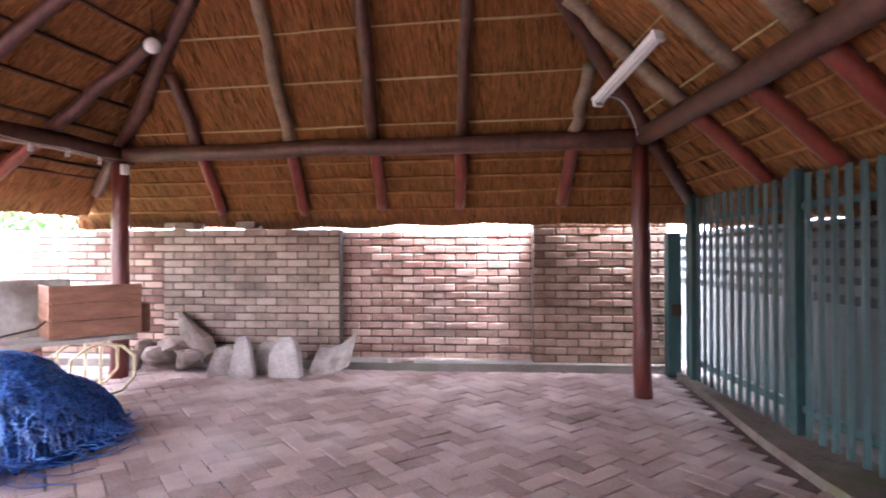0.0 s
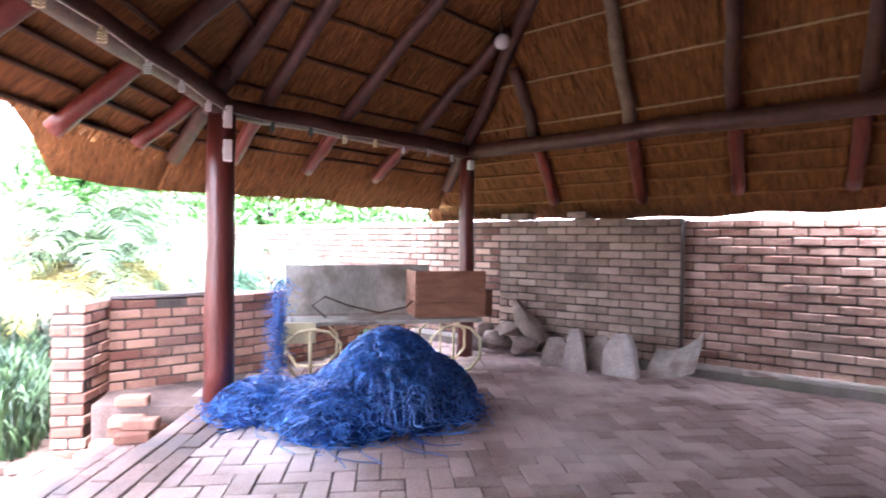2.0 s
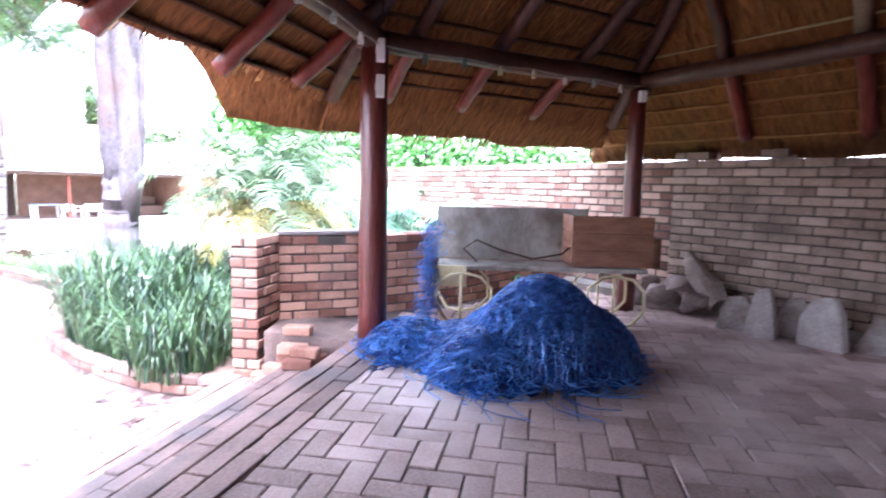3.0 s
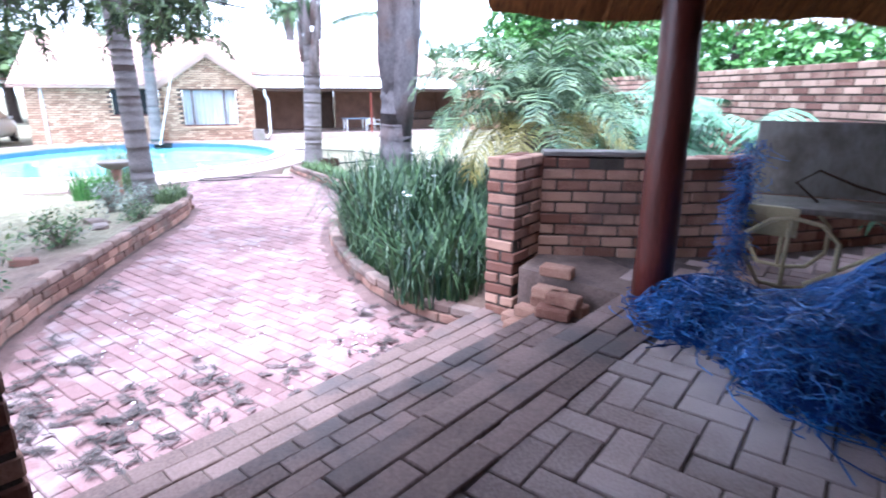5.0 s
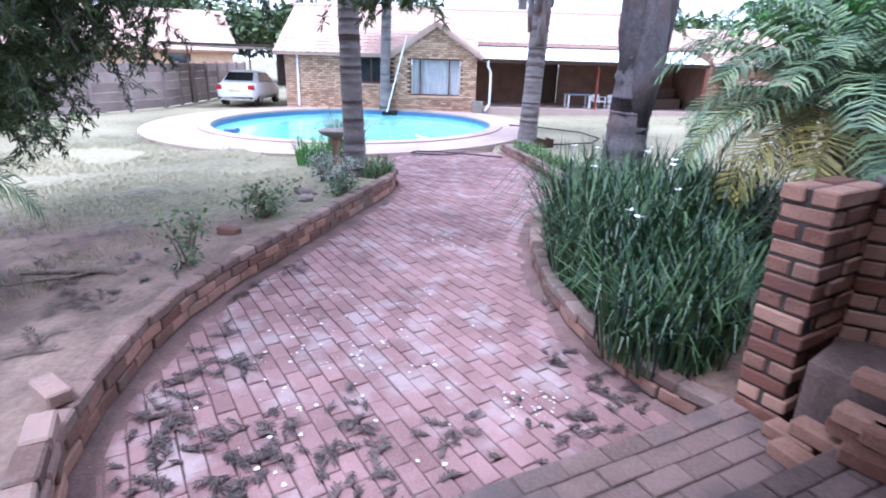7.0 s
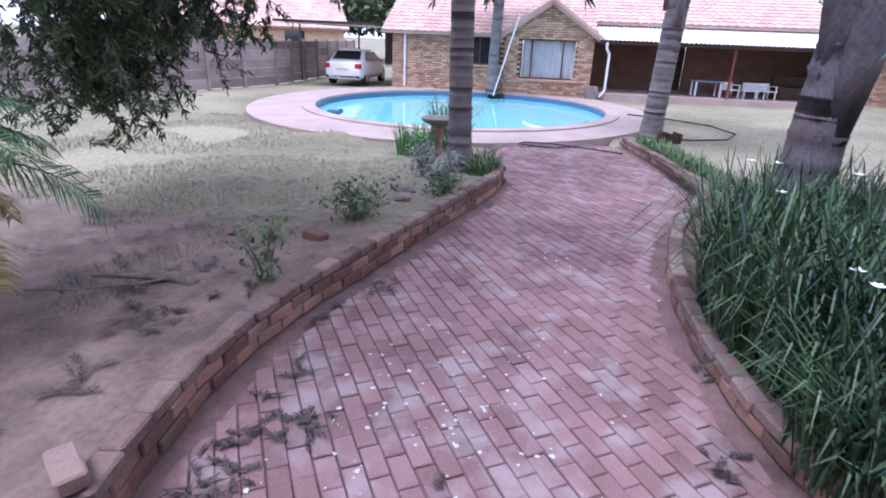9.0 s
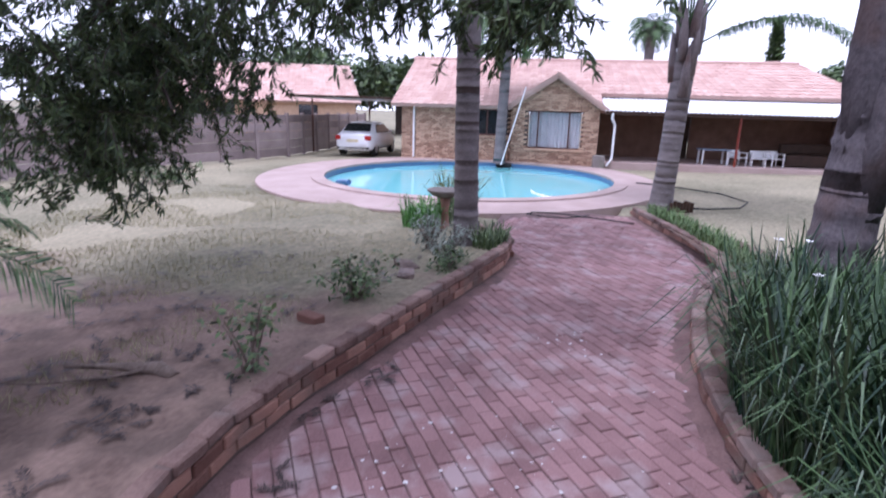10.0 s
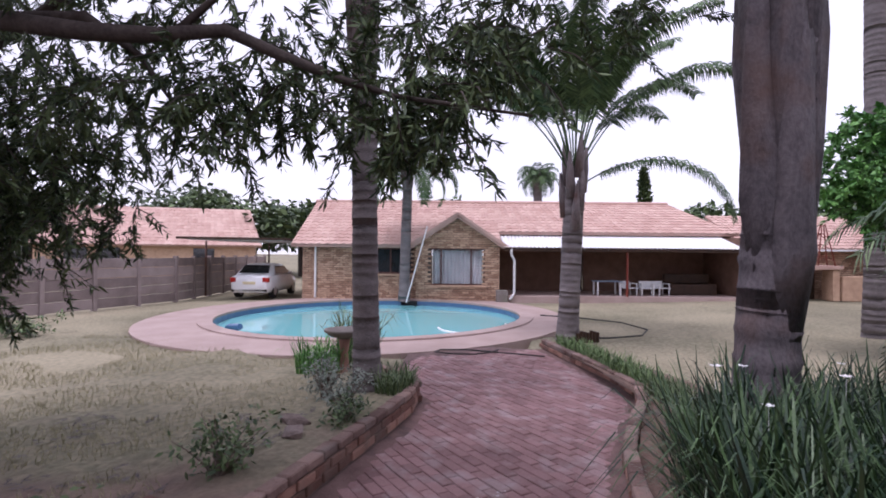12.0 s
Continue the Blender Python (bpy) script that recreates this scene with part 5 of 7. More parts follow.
box(bm, -4.25, -4.03, 0.67, 7.5, 0, 2.1)
part("side_wall", bm, HOUSEBRICK, house)
bm = bmesh.new()
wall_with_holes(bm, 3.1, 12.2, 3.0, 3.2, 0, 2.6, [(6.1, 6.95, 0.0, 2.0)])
part("verandah_wall", bm, SHADEDWALL, house, "brown verandah wall with its shade in the colour")
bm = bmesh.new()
# dark sheet behind the opening gives the doorway its shade
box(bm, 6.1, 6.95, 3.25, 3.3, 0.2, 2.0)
part("door", bm, DARKWOOD, house, "dark sheet for the shade in an open doorway")
bm = bmesh.new()
box(bm, 3.1, 12.3, -0.15, 3.2, -0.1, 0.2, 0.01)
part("verandah_floor", bm, DECK, house)
bm = bmesh.new()
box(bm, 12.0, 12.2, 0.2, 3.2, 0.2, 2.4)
part("side_wall", bm, SHADEDWALL, house)


def window(x0, x1, z0, z1, y, mull, dark=False):
    w = thing("window", 0, 0, 0)
    w.parent = house
    fr = mat("window_frame", (0.05, 0.02, 0.015), (0.12, 0.05, 0.035), 6, 0.5, 0.1) if "window_frame" not in bpy.data.materials else bpy.data.materials["window_frame"]
    bm = bmesh.new()
    for a, b, c, d in ((x0, x1, z0, z0 + 0.06), (x0, x1, z1 - 0.06, z1), (x0, x0 + 0.05, z0 + 0.06, z1 - 0.06), (x1 - 0.05, x1, z0 + 0.06, z1 - 0.06), *[(m - 0.025, m + 0.025, z0 + 0.06, z1 - 0.06) for m in mull]):
        box(bm, a, b, y + 0.02, y + 0.08, c, d)
    part("frame", bm, fr, w)
    bm = bmesh.new()
    box(bm, x0 - 0.06, x1 + 0.06, y - 0.08, y + 0.06, z0 - 0.07, z0 - 0.003, 0.01)
    part("sill", bm, HOUSEBRICK, w)
    edges = [x0 + 0.05, *mull, x1 - 0.05]
    for a, b in zip(edges, edges[1:]):
        if dark:
            bm = bmesh.new()
            box(bm, a + 0.025, b - 0.025, y + 0.05, y + 0.055, z0 + 0.06, z1 - 0.06)
            part("pane", bm, GLASSDARK, w)
        else:
            verts, faces = [], []
            n = int((b - a) / 0.03)
            for i in range(n + 1):
                xx = a + 0.02 + (b - a - 0.04) * i / n
                yy = y + 0.15 + 0.02 * math.sin(i * 1.3) + 0.01 * math.sin(i * 2.9)
                verts.extend([(xx, yy, z0 + 0.05), (xx, yy, z1 - 0.05)])
            faces = [(2 * i, 2 * i + 2, 2 * i + 3, 2 * i + 1) for i in range(n)]
            soup("curtain", verts, faces, CURTAIN, w, "pale blue-white drawn curtain")
            bm = bmesh.new()
            box(bm, a + 0.025, b - 0.025, y + 0.05, y + 0.054, z0 + 0.06, z1 - 0.06)
            pane = part("pane", bm, PANEGLASS, w)
            pane.visible_shadow = False


PANEGLASS = bpy.data.materials.new("window_glass")
PANEGLASS.use_nodes = True
pb = PANEGLASS.node_tree.nodes["Principled BSDF"]
pb.inputs["Transmission Weight"].default_value, pb.inputs["Roughness"].default_value, pb.inputs["IOR"].default_value = 1.0, 0.02, 1.1
window(*win_g[:2], *win_g[2:], 0.0, (0.95, 2.05))
window(*win_l[:2], *win_l[2:], 0.45, (-0.95,), True)


def tiled(name, a, b, c, d, parent, cols, rows):
    """Tiles over the slope with eave a-b and ridge d-c."""
    a, b, c, d = Vector(a), Vector(b), Vector(c), Vector(d)
    n = (b - a).cross(d - a).normalized()
    if n.z < 0:
        n = -n
    verts, faces = [], []
    for j in range(rows):
        for i in range(cols):
            u0, u1, v0, v1 = i / cols, (i + 1) / cols, j / rows, (j + 1.15) / rows
            um = u0 + (u1 - u0) * 0.5
            P = lambda u, v: a.lerp(b, u).lerp(d.lerp(c, u), min(v, 1.0))
            k = len(verts)
            lift = n * 0.035
            verts.extend([P(u0, v0) + lift * 0.6, P(um, v0) + lift * 1.8, P(u1, v0) + lift * 0.6, P(u0, v1), P(um, v1) + lift * 0.9, P(u1, v1), P(u0, v0) - n * 0.01, P(um, v0) + lift * 0.5, P(u1, v0) - n * 0.01])
            faces.extend([(k, k + 1, k + 4, k + 3), (k + 1, k + 2, k + 5, k + 4), (k + 6, k + 7, k + 1, k), (k + 7, k + 8, k + 2, k + 1)])
    ob = soup(name, verts, faces, ROOFTILE, parent)
    ob["kind"] = "stuff"
    # solid deck below
    bm = bmesh.new()
    vs = [bm.verts.new(p - n * 0.012) for p in (a, b, c, d)] + [bm.verts.new(p - n * 0.1) for p in (a, b, c, d)]
    for f in ((0, 1, 2, 3), (7, 6, 5, 4), (0, 4, 5, 1), (1, 5, 6, 2), (2, 6, 7, 3), (3, 7, 4, 0)):
        bm.faces.new([vs[i] for i in f])
    bmesh.ops.recalc_face_normals(bm, faces=bm.faces)
    part("roof_deck", bm, ROOFTILE, parent)


tiled("roof_tiles", (-4.6, 0.1, 2.02), (3.2, 0.1, 2.02), (3.2, 4.3, 3.97), (-4.6, 4.3, 3.97), house, 26, 15)
tiled("roof_tiles", (3.2, 1.3, 2.58), (12.6, 1.3, 2.58), (11.0, 4.3, 3.97), (3.2, 4.3, 3.97), house, 30, 11)
tiled("roof_tiles", (-4.6, 8.5, 2.02), (12.6, 8.5, 2.02), (11.0, 4.3, 3.97), (-4.6, 4.3, 3.97), house, 30, 8)
tiled("roof_tiles", (12.6, 1.3, 2.58), (12.6, 8.5, 2.02), (11.0, 4.3, 3.97), (11.0, 4.3, 3.97), house, 10, 8)
tiled("gable_tiles", (-0.2, -0.2, 1.98), (-0.2, 2.6, 1.98), (1.55, 2.6, 3.15), (1.55, -0.2, 3.15), house, 9, 7)
tiled("gable_tiles", (3.3, -0.2, 1.98), (3.3, 2.6, 1.98), (1.55, 2.6, 3.15), (1.55, -0.2, 3.15), house, 9, 7)
for s in (-1, 1):
    bm = bmesh.new()
    tube(bm, [(1.55, -0.2, 3.2), (1.55 + s * 1.85, -0.2, 1.96)], 0.07, 4)
    part("verge_tile", bm, ROOFTILE, house)
bm = bmesh.new()
tube(bm, [(-4.65, 4.3, 4.0), (11.0, 4.3, 4.0)], 0.09, 8)
part("ridge_tile", bm, ROOFTILE, house)
verts, faces = [], []
n = 120
for i in range(n + 1):
    x = 3.25 + 8.7 * i / n
    w = 0.02 * math.sin(i * math.pi)
    h = 0.025 * (1 if i % 2 else -1)
    verts.extend([(x, -0.3, 1.98 + h), (x, 1.6, 2.5 + h)])
faces = [(2 * i, 2 * i + 2, 2 * i + 3, 2 * i + 1) for i in range(n)]
soup("verandah_roof", verts, faces, SHEET, house, "white corrugated verandah roof sheet")
bm = bmesh.new()
box(bm, 3.25, 11.95, -0.25, -0.2, 1.84, 1.96)
part("fascia", bm, DARKWOOD, house)
for x, lean in ((7.75, 0.0), (11.9, 0.0)):
    bm = bmesh.new()
    tube(bm, [(x, -0.1, 0.2), (x, -0.1, 1.86)], 0.045, 8)
    part("verandah_post", bm, POLE_RED, house)
bm = bmesh.new()
tube(bm, [(3.5, -0.25, 1.9), (3.5, -0.22, 1.7), (3.62, -0.15, 1.5), (3.62, -0.15, 0.3), (3.45, -0.2, 0.06)], 0.045, 8)
part("downpipe", bm, WHITE, house, "white bent downpipe")
bm = bmesh.new()
tube(bm, [(-3.75, 0.38, 0.05), (-3.75, 0.38, 1.95)], 0.04, 8)
part("downpipe", bm, WHITE, house, "white downpipe")


bm = bmesh.new()
box(bm, 12.35, 21.0, 1.2, 1.4, 0, 2.0)
part("wing_wall", bm, MORTAR, house)
brick_front("wing", 12.35, 21.0, 1.2, 2.0, [], house)
tiled("roof_tiles", (12.7, 0.85, 2.02), (21.4, 0.85, 2.02), (21.4, 4.3, 3.5), (12.7, 4.3, 3.5), house, 28, 12)
bm = bmesh.new()
box(bm, 12.7, 21.4, 0.78, 0.86, 1.93, 2.0, 0.01)
part("gutter", bm, WHITE, house, "white eaves gutter")


def plastic_chair(x, y, rz, label):
    m = house.matrix_basis @ pose(x, y, 0.2, 0, 0, rz)
    c = thing("patio_chair", label=label, category="chair", group="verandah chairs")
    c.matrix_basis = m
    bm = bmesh.new()
    box(bm, -0.26, 0.26, -0.24, 0.24, 0.26, 0.29, 0.012)
    part("seat", bm, WHITE, c)
    bm = bmesh.new()
    box(bm, -0.25, 0.25, 0.22, 0.25, 0.292, 0.56, 0.012, pose(0, 0, 0, -6))
    part("backrest", bm, WHITE, c)
    for sx in (-0.21, 0.21):
        bm = bmesh.new()
        box(bm, sx - 0.025, sx + 0.025, -0.22, 0.22, 0.43, 0.46, 0.008)
        part("armrest", bm, WHITE, c)
        for sy in (-0.19, 0.19):
            bm = bmesh.new()
            box(bm, sx - 0.02, sx + 0.02, sy - 0.02, sy + 0.02, 0, 0.44, 0.006)
            part("leg", bm, WHITE, c)


for x, y, rz in ((8.1, 0.75, 20), (8.75, 0.65, -10), (9.35, 0.8, 15)):
    plastic_chair(x, y, rz, "low white plastic patio chair on the shaded verandah")
tb = thing("patio_table", label="low blue-topped table with a vase on the verandah", category="table")
tb.matrix_basis = house.matrix_basis @ pose(7.3, 0.9, 0.2)
bm = bmesh.new()
box(bm, -0.5, 0.5, -0.35, 0.35, 0.5, 0.54, 0.01)
part("tabletop", bm, mat("blue_cloth", (0.12, 0.17, 0.25), (0.3, 0.36, 0.45), 6, 0.8, 0.1), tb)
for sx in (-0.42, 0.42):
    for sy in (-0.28, 0.28):
        bm = bmesh.new()
        box(bm, sx - 0.03, sx + 0.03, sy - 0.03, sy + 0.03, 0, 0.5)
        part("leg", bm, WHITE, tb)
so = thing("sofa", label="dark covered sofa standing on the verandah", category="sofa")
so.matrix_basis = house.matrix_basis @ pose(10.7, 1.4, 0.2)
bm = bmesh.new()
box(bm, -0.9, 0.9, -0.4, 0.4, 0, 0.42, 0.05)
part("seat", bm, DARKWOOD, so)
bm = bmesh.new()
box(bm, -0.9, 0.9, 0.25, 0.45, 0.42, 0.8, 0.06)
part("backrest", bm, DARKWOOD, so)
pl = thing("planter", label="pale square planter beside the verandah downpipe", category="planter")
pl.matrix_basis = house.matrix_basis @ pose(3.15, -0.3, 0)
bm = bmesh.new()
box(bm, -0.2, 0.2, -0.2, 0.2, -0.05, 0.42, 0.02)
part("pot", bm, PLINTH, pl)
pp = thing("pool_pole", label="long white pool-cleaning pole leaning against a palm", category="pole")
bm = bmesh.new()
tube(bm, [(-22.6, -4.4, G), (-23.0, -3.75, 2.1)], 0.022, 6)
part("shaft", bm, WHITE, pp)

# ---------------------------------------------------------------- precast wall, carport, car, neighbour
def precast(a, b, label):
    a, b = Vector(a), Vector(b)
    n = round((b - a).length / 1.5)
    ang = math.degrees(math.atan2(b.y - a.y, b.x - a.x))
    w = thing("wall_precast", a.x, a.y, G, ang, label, "wall", kind="structure")
    step = (b - a).length / n
    for i in range(n + 1):
        bm = bmesh.new()
        box(bm, i * step - 0.06, i * step + 0.06, -0.07, 0.07, -0.1, 1.56, 0.01)
        part("post", bm, PRECAST, w)
    for i in range(n):
        for k in range(5):
            bm = bmesh.new()
            box(bm, i * step + 0.06, (i + 1) * step - 0.06, -0.025, 0.025, 0.002 + k * 0.3, 0.29 + k * 0.3, 0.012)
            part("panel", bm, PRECAST, w)


precast((-9.0, -14.1), (-21.2, -12.3), "grey-brown precast concrete panel boundary wall")
precast((-21.2, -12.3), (-31.0, -14.2), "grey-brown precast concrete panel boundary wall")
cp = thing("carport", -20.9, -12.1, G, label="flat carport with thin dark edge on steel poles", category="carport")
bm = bmesh.new()
prism(bm, [(0, 0), (-1.75, 3.1), (-6.2, 2.9), (-6.0, -0.6)], 2.16, 2.24)
part("roof", bm, DARKWOOD, cp)
bm = bmesh.new()
prism(bm, [(-0.3, 0.2), (-1.9, 2.95), (-6.0, 2.7), (-5.8, -0.45)], 2.135, 2.155)
part("ceiling_sheet", bm, SHEET, cp)
for x, y in ((-5.9, 0.35), (-2.5, -0.5)):
    bm = bmesh.new()
    tube(bm, [(x, y, 0), (x, y, 2.135)], 0.04, 8)
    part("pole", bm, POLE, cp)


def car():
    c = thing("car", -24.2, -10.5, G, 188, "white compact sedan parked under the carport", "car")
    c.scale = (0.88, 0.9, 0.9)
    # x forward, y left: cross-sections lofted from boot to bonnet
    stations = [(-1.98, 0.64, 0.86, 0.55, 0), (-1.94, 0.74, 0.95, 0.62, 0), (-1.6, 0.81, 0.98, 0.66, 0), (-1.45, 0.82, 1.0, 0.66, 0), (-0.95, 0.83, 1.36, 0.57, 1), (-0.7, 0.83, 1.42, 0.56, 1), (-0.2, 0.83, 1.44, 0.57, 1), (0.3, 0.83, 1.41, 0.57, 1), (0.5, 0.83, 1.36, 0.58, 1), (1.05, 0.83, 0.98, 0.66, 0), (1.5, 0.81, 0.9, 0.62, 0), (1.88, 0.74, 0.78, 0.56, 0), (1.98, 0.62, 0.62, 0.5, 0)]

    def section(x, w, top, wt, cab):
        z9 = min(0.94, top - 0.05)
        half = [(w * 0.92, 0.26), (w, 0.42), (w * 1.01, 0.62), (w * 0.97, z9 - 0.06), (w * 0.94, z9), (wt + 0.03, top - 0.05), (wt * 0.85, top - 0.005), (0.0, top + 0.012)]
        return [(x, a, b) for a, b in half] + [(x, -a, b) for a, b in half[-2::-1]]
    bm = bmesh.new()
    rows = [[bm.verts.new(p) for p in section(*st)] for st in stations]
    for a, b in zip(rows, rows[1:]):
        for k in range(len(a) - 1):
            bm.faces.new((a[k], a[k + 1], b[k + 1], b[k]))
        bm.faces.new((a[-1], a[0], b[0], b[-1]))
    bm.faces.new(rows[0])
    bm.faces.new(rows[-1])
    bmesh.ops.recalc_face_normals(bm, faces=bm.faces)
    part("body", bm, CARPAINT, c, smooth=True)
    for name, x0, z0, w0, x1, z1, w1, dx in (("rear_window", -1.44, 1.02, 0.62, -1.0, 1.34, 0.53, -0.02), ("windscreen", 1.03, 1.01, 0.62, 0.54, 1.34, 0.53, 0.02)):
        bm = bmesh.new()
        v = [bm.verts.new((x + dx, y, z + 0.025)) for x, y, z in ((x0, -w0, z0), (x0, w0, z0), (x1, w1, z1), (x1, -w1, z1))]
        bmesh.ops.extrude_face_region(bm, geom=[bm.faces.new(v)])
        part(name, bm, GLASSDARK, c)
    for s in (-1, 1):
        bm = bmesh.new()
        v = [bm.verts.new((x, s * (y + 0.012), z)) for x, y, z in ((-1.15, 0.79, 0.98), (0.85, 0.79, 0.98), (0.42, 0.635, 1.32), (-0.82, 0.635, 1.33))]
        bm.faces.new(v)
        part("side_window", bm, GLASSDARK, c)
        bm = bmesh.new()
        box(bm, -1.985, -1.8, s * 0.66 - 0.13, s * 0.66 + 0.13, 0.68, 0.88, 0.03)
        part("tail_lamp", bm, REDLAMP, c, "red tail lamp")
        bm = bmesh.new()
        box(bm, 0.5, 0.62, s * 0.9 - 0.07, s * 0.9 + 0.07, 0.95, 1.06, 0.03)
        part("mirror", bm, CARPAINT, c)
        for x in (-1.2, 1.25):
            wh = thing("wheel", x, s * 0.72, 0.3)
            wh.parent = c
            bm = bmesh.new()
            tube(bm, [(0, -0.1, 0), (0, 0.1, 0)], 0.3, 20)
            part("tyre", bm, RUBBER, wh)
            bm = bmesh.new()
            tube(bm, [(0, -0.108, 0), (0, 0.108, 0)], 0.18, 14)
            part("rim", bm, mat("rim", (0.3, 0.3, 0.31), (0.5, 0.5, 0.5), 4, 0.35, 0, metal=0.8) if "rim" not in bpy.data.materials else bpy.data.materials["rim"], wh)
    bm = bmesh.new()
    box(bm, -2.0, -1.96, -0.26, 0.26, 0.6, 0.71, 0.005)
    part("number_plate", bm, CREAM, c)
    bm = bmesh.new()
    box(bm, -1.98, -1.9, -0.72, 0.72, 0.3, 0.4, 0.02)
    part("bumper", bm, RUBBER, c)


car()

nb = thing("neighbour_house", -33.5, -23.0, G, 118, "neighbouring brick house with red tiled roof behind the wall", "house")
bm = bmesh.new()
box(bm, -6, 6, 0, 6, 0, 2.15)
part("wall", bm, HOUSEBRICK, nb)
tiled("roof_tiles", (-6.4, -0.5, 2.1), (6.4, -0.5, 2.1), (5.6, 3.2, 4.6), (-5.2, 3.2, 4.6), nb, 30, 12)
tiled("roof_tiles", (-6.4, 6.5, 2.1), (6.4, 6.5, 2.1), (5.6, 3.2, 4.6), (-5.2, 3.2, 4.6), nb, 12, 6)
for x in (-4.5, -2.8, 2.4):
    bm = bmesh.new()
    box(bm, x, x + 1.2, -0.03, 0.0, 1.0, 1.9)
    part("window", bm, GLASSDARK, nb)

# ---------------------------------------------------------------- plants
def blade(verts, faces, pts, widths, side):
    k = len(verts)
    for p, w in zip(pts, widths):
        verts.extend([p - side * w, p + side * w])
    for i in range(len(pts) - 1):
        faces.append((k + 2 * i, k + 2 * i + 1, k + 2 * i + 3, k + 2 * i + 2))


def frond(verts, faces, base, heading, lift, length, droop, leaflets, leaf_len, r, width=0.012, hang=0.5, stem=None, bare=0.14):
    """A feather palm leaf: an arching stalk and two rows of narrow leaflets."""
    h = Vector((math.cos(heading), math.sin(heading), 0))
    out = h.cross(Vector((0, 0, 1)))
    pts = []
    p, a = Vector(base), lift
    n = 14
    for i in range(n + 1):
        pts.append(p.copy())
        p = p + (h * math.cos(a) + Vector((0, 0, 1)) * math.sin(a)) * (length / n)
        a -= droop / n * (0.5 + 1.2 * i / n)
    if stem is not None:
        stem.append(pts)
    for i in range(leaflets):
        f = bare + (1 - bare) * i / leaflets
        x = f * n
        k = min(int(x), n - 1)
        q = pts[k].lerp(pts[k + 1], x - k)
        d = (pts[k + 1] - pts[k]).normalized()
        ll = leaf_len * (0.55 + 0.6 * math.sin(math.pi * min(f * 1.05, 1))) * r.uniform(0.85, 1.1)
        for s in (-1, 1):
            dirn = (out * s * 0.9 + d * 0.55 + Vector((0, 0, 1)) * r.uniform(-0.15, 0.3)).normalized()
            q1 = q + dirn * ll * 0.5
            q2 = q1 + (dirn * (1 - hang * 0.5) + Vector((0, 0, -hang)) + Vector((r.gauss(0, 0.06), r.gauss(0, 0.06), 0))).normalized() * ll * 0.5
            blade(verts, faces, [q, q1, q2], [width * 0.6, width, width * 0.15], d)


def add_frond(parent, material, *args, stalk=0.022, name="frond", label="", **kw):
    """One palm leaf as a part of its own, with its stalk."""
    verts, faces, st = [], [], []
    frond(verts, faces, *args, stem=st, **kw)
    pts = st[0]
    k0, m = len(verts), 4
    for i, p in enumerate(pts):
        d = (pts[min(i + 1, len(pts) - 1)] - pts[max(i - 1, 0)]).normalized()
        u = d.orthogonal().normalized()
        w = d.cross(u)
        q = stalk * (1 - 0.85 * i / (len(pts) - 1))
        verts.extend([p + u * q, p + w * q, p - u * q, p - w * q])
    for i in range(len(pts) - 1):
        for j in range(m):
            faces.append((k0 + i * m + j, k0 + i * m + (j + 1) % m, k0 + (i + 1) * m + (j + 1) % m, k0 + (i + 1) * m + j))
    return soup(name, verts, faces, material, parent, label)


def stems(name, lists, r0, material, parent):
    bm = bmesh.new()
    for pts in lists:
        tube(bm, pts, [r0 * (1 - 0.85 * i / (len(pts) - 1)) for i in range(len(pts))], 5)
    ob = part(name, bm, material, parent)
    ob["kind"] = "stuff"
    return ob


def trunk_rings(bm, pts, radii, n=18, step=0.11, lip=0.007):
    """A ringed palm trunk along a line of points."""
    pts = [Vector(p) for p in pts]
    cum = [0.0]
    for a, b in zip(pts, pts[1:]):
        cum.append(cum[-1] + (b - a).length)
    fine, rad = [], []
    s = 0.0
    while s < cum[-1]:
        for ds, e in ((0.0, lip), (step * 0.12, 0.0), (step * 0.9, -lip * 0.2)):
            q = min(s + ds, cum[-1])
            i = max(j for j in range(len(cum) - 1) if cum[j] <= q + 1e-6)
            t = (q - cum[i]) / (cum[i + 1] - cum[i])
            fine.append(pts[i].lerp(pts[i + 1], min(t, 1)))
            rad.append(radii[i] + (radii[i + 1] - radii[i]) * t + e)
        s += step * random.uniform(0.7, 1.35)
    tube(bm, fine, rad, n, 0.025)


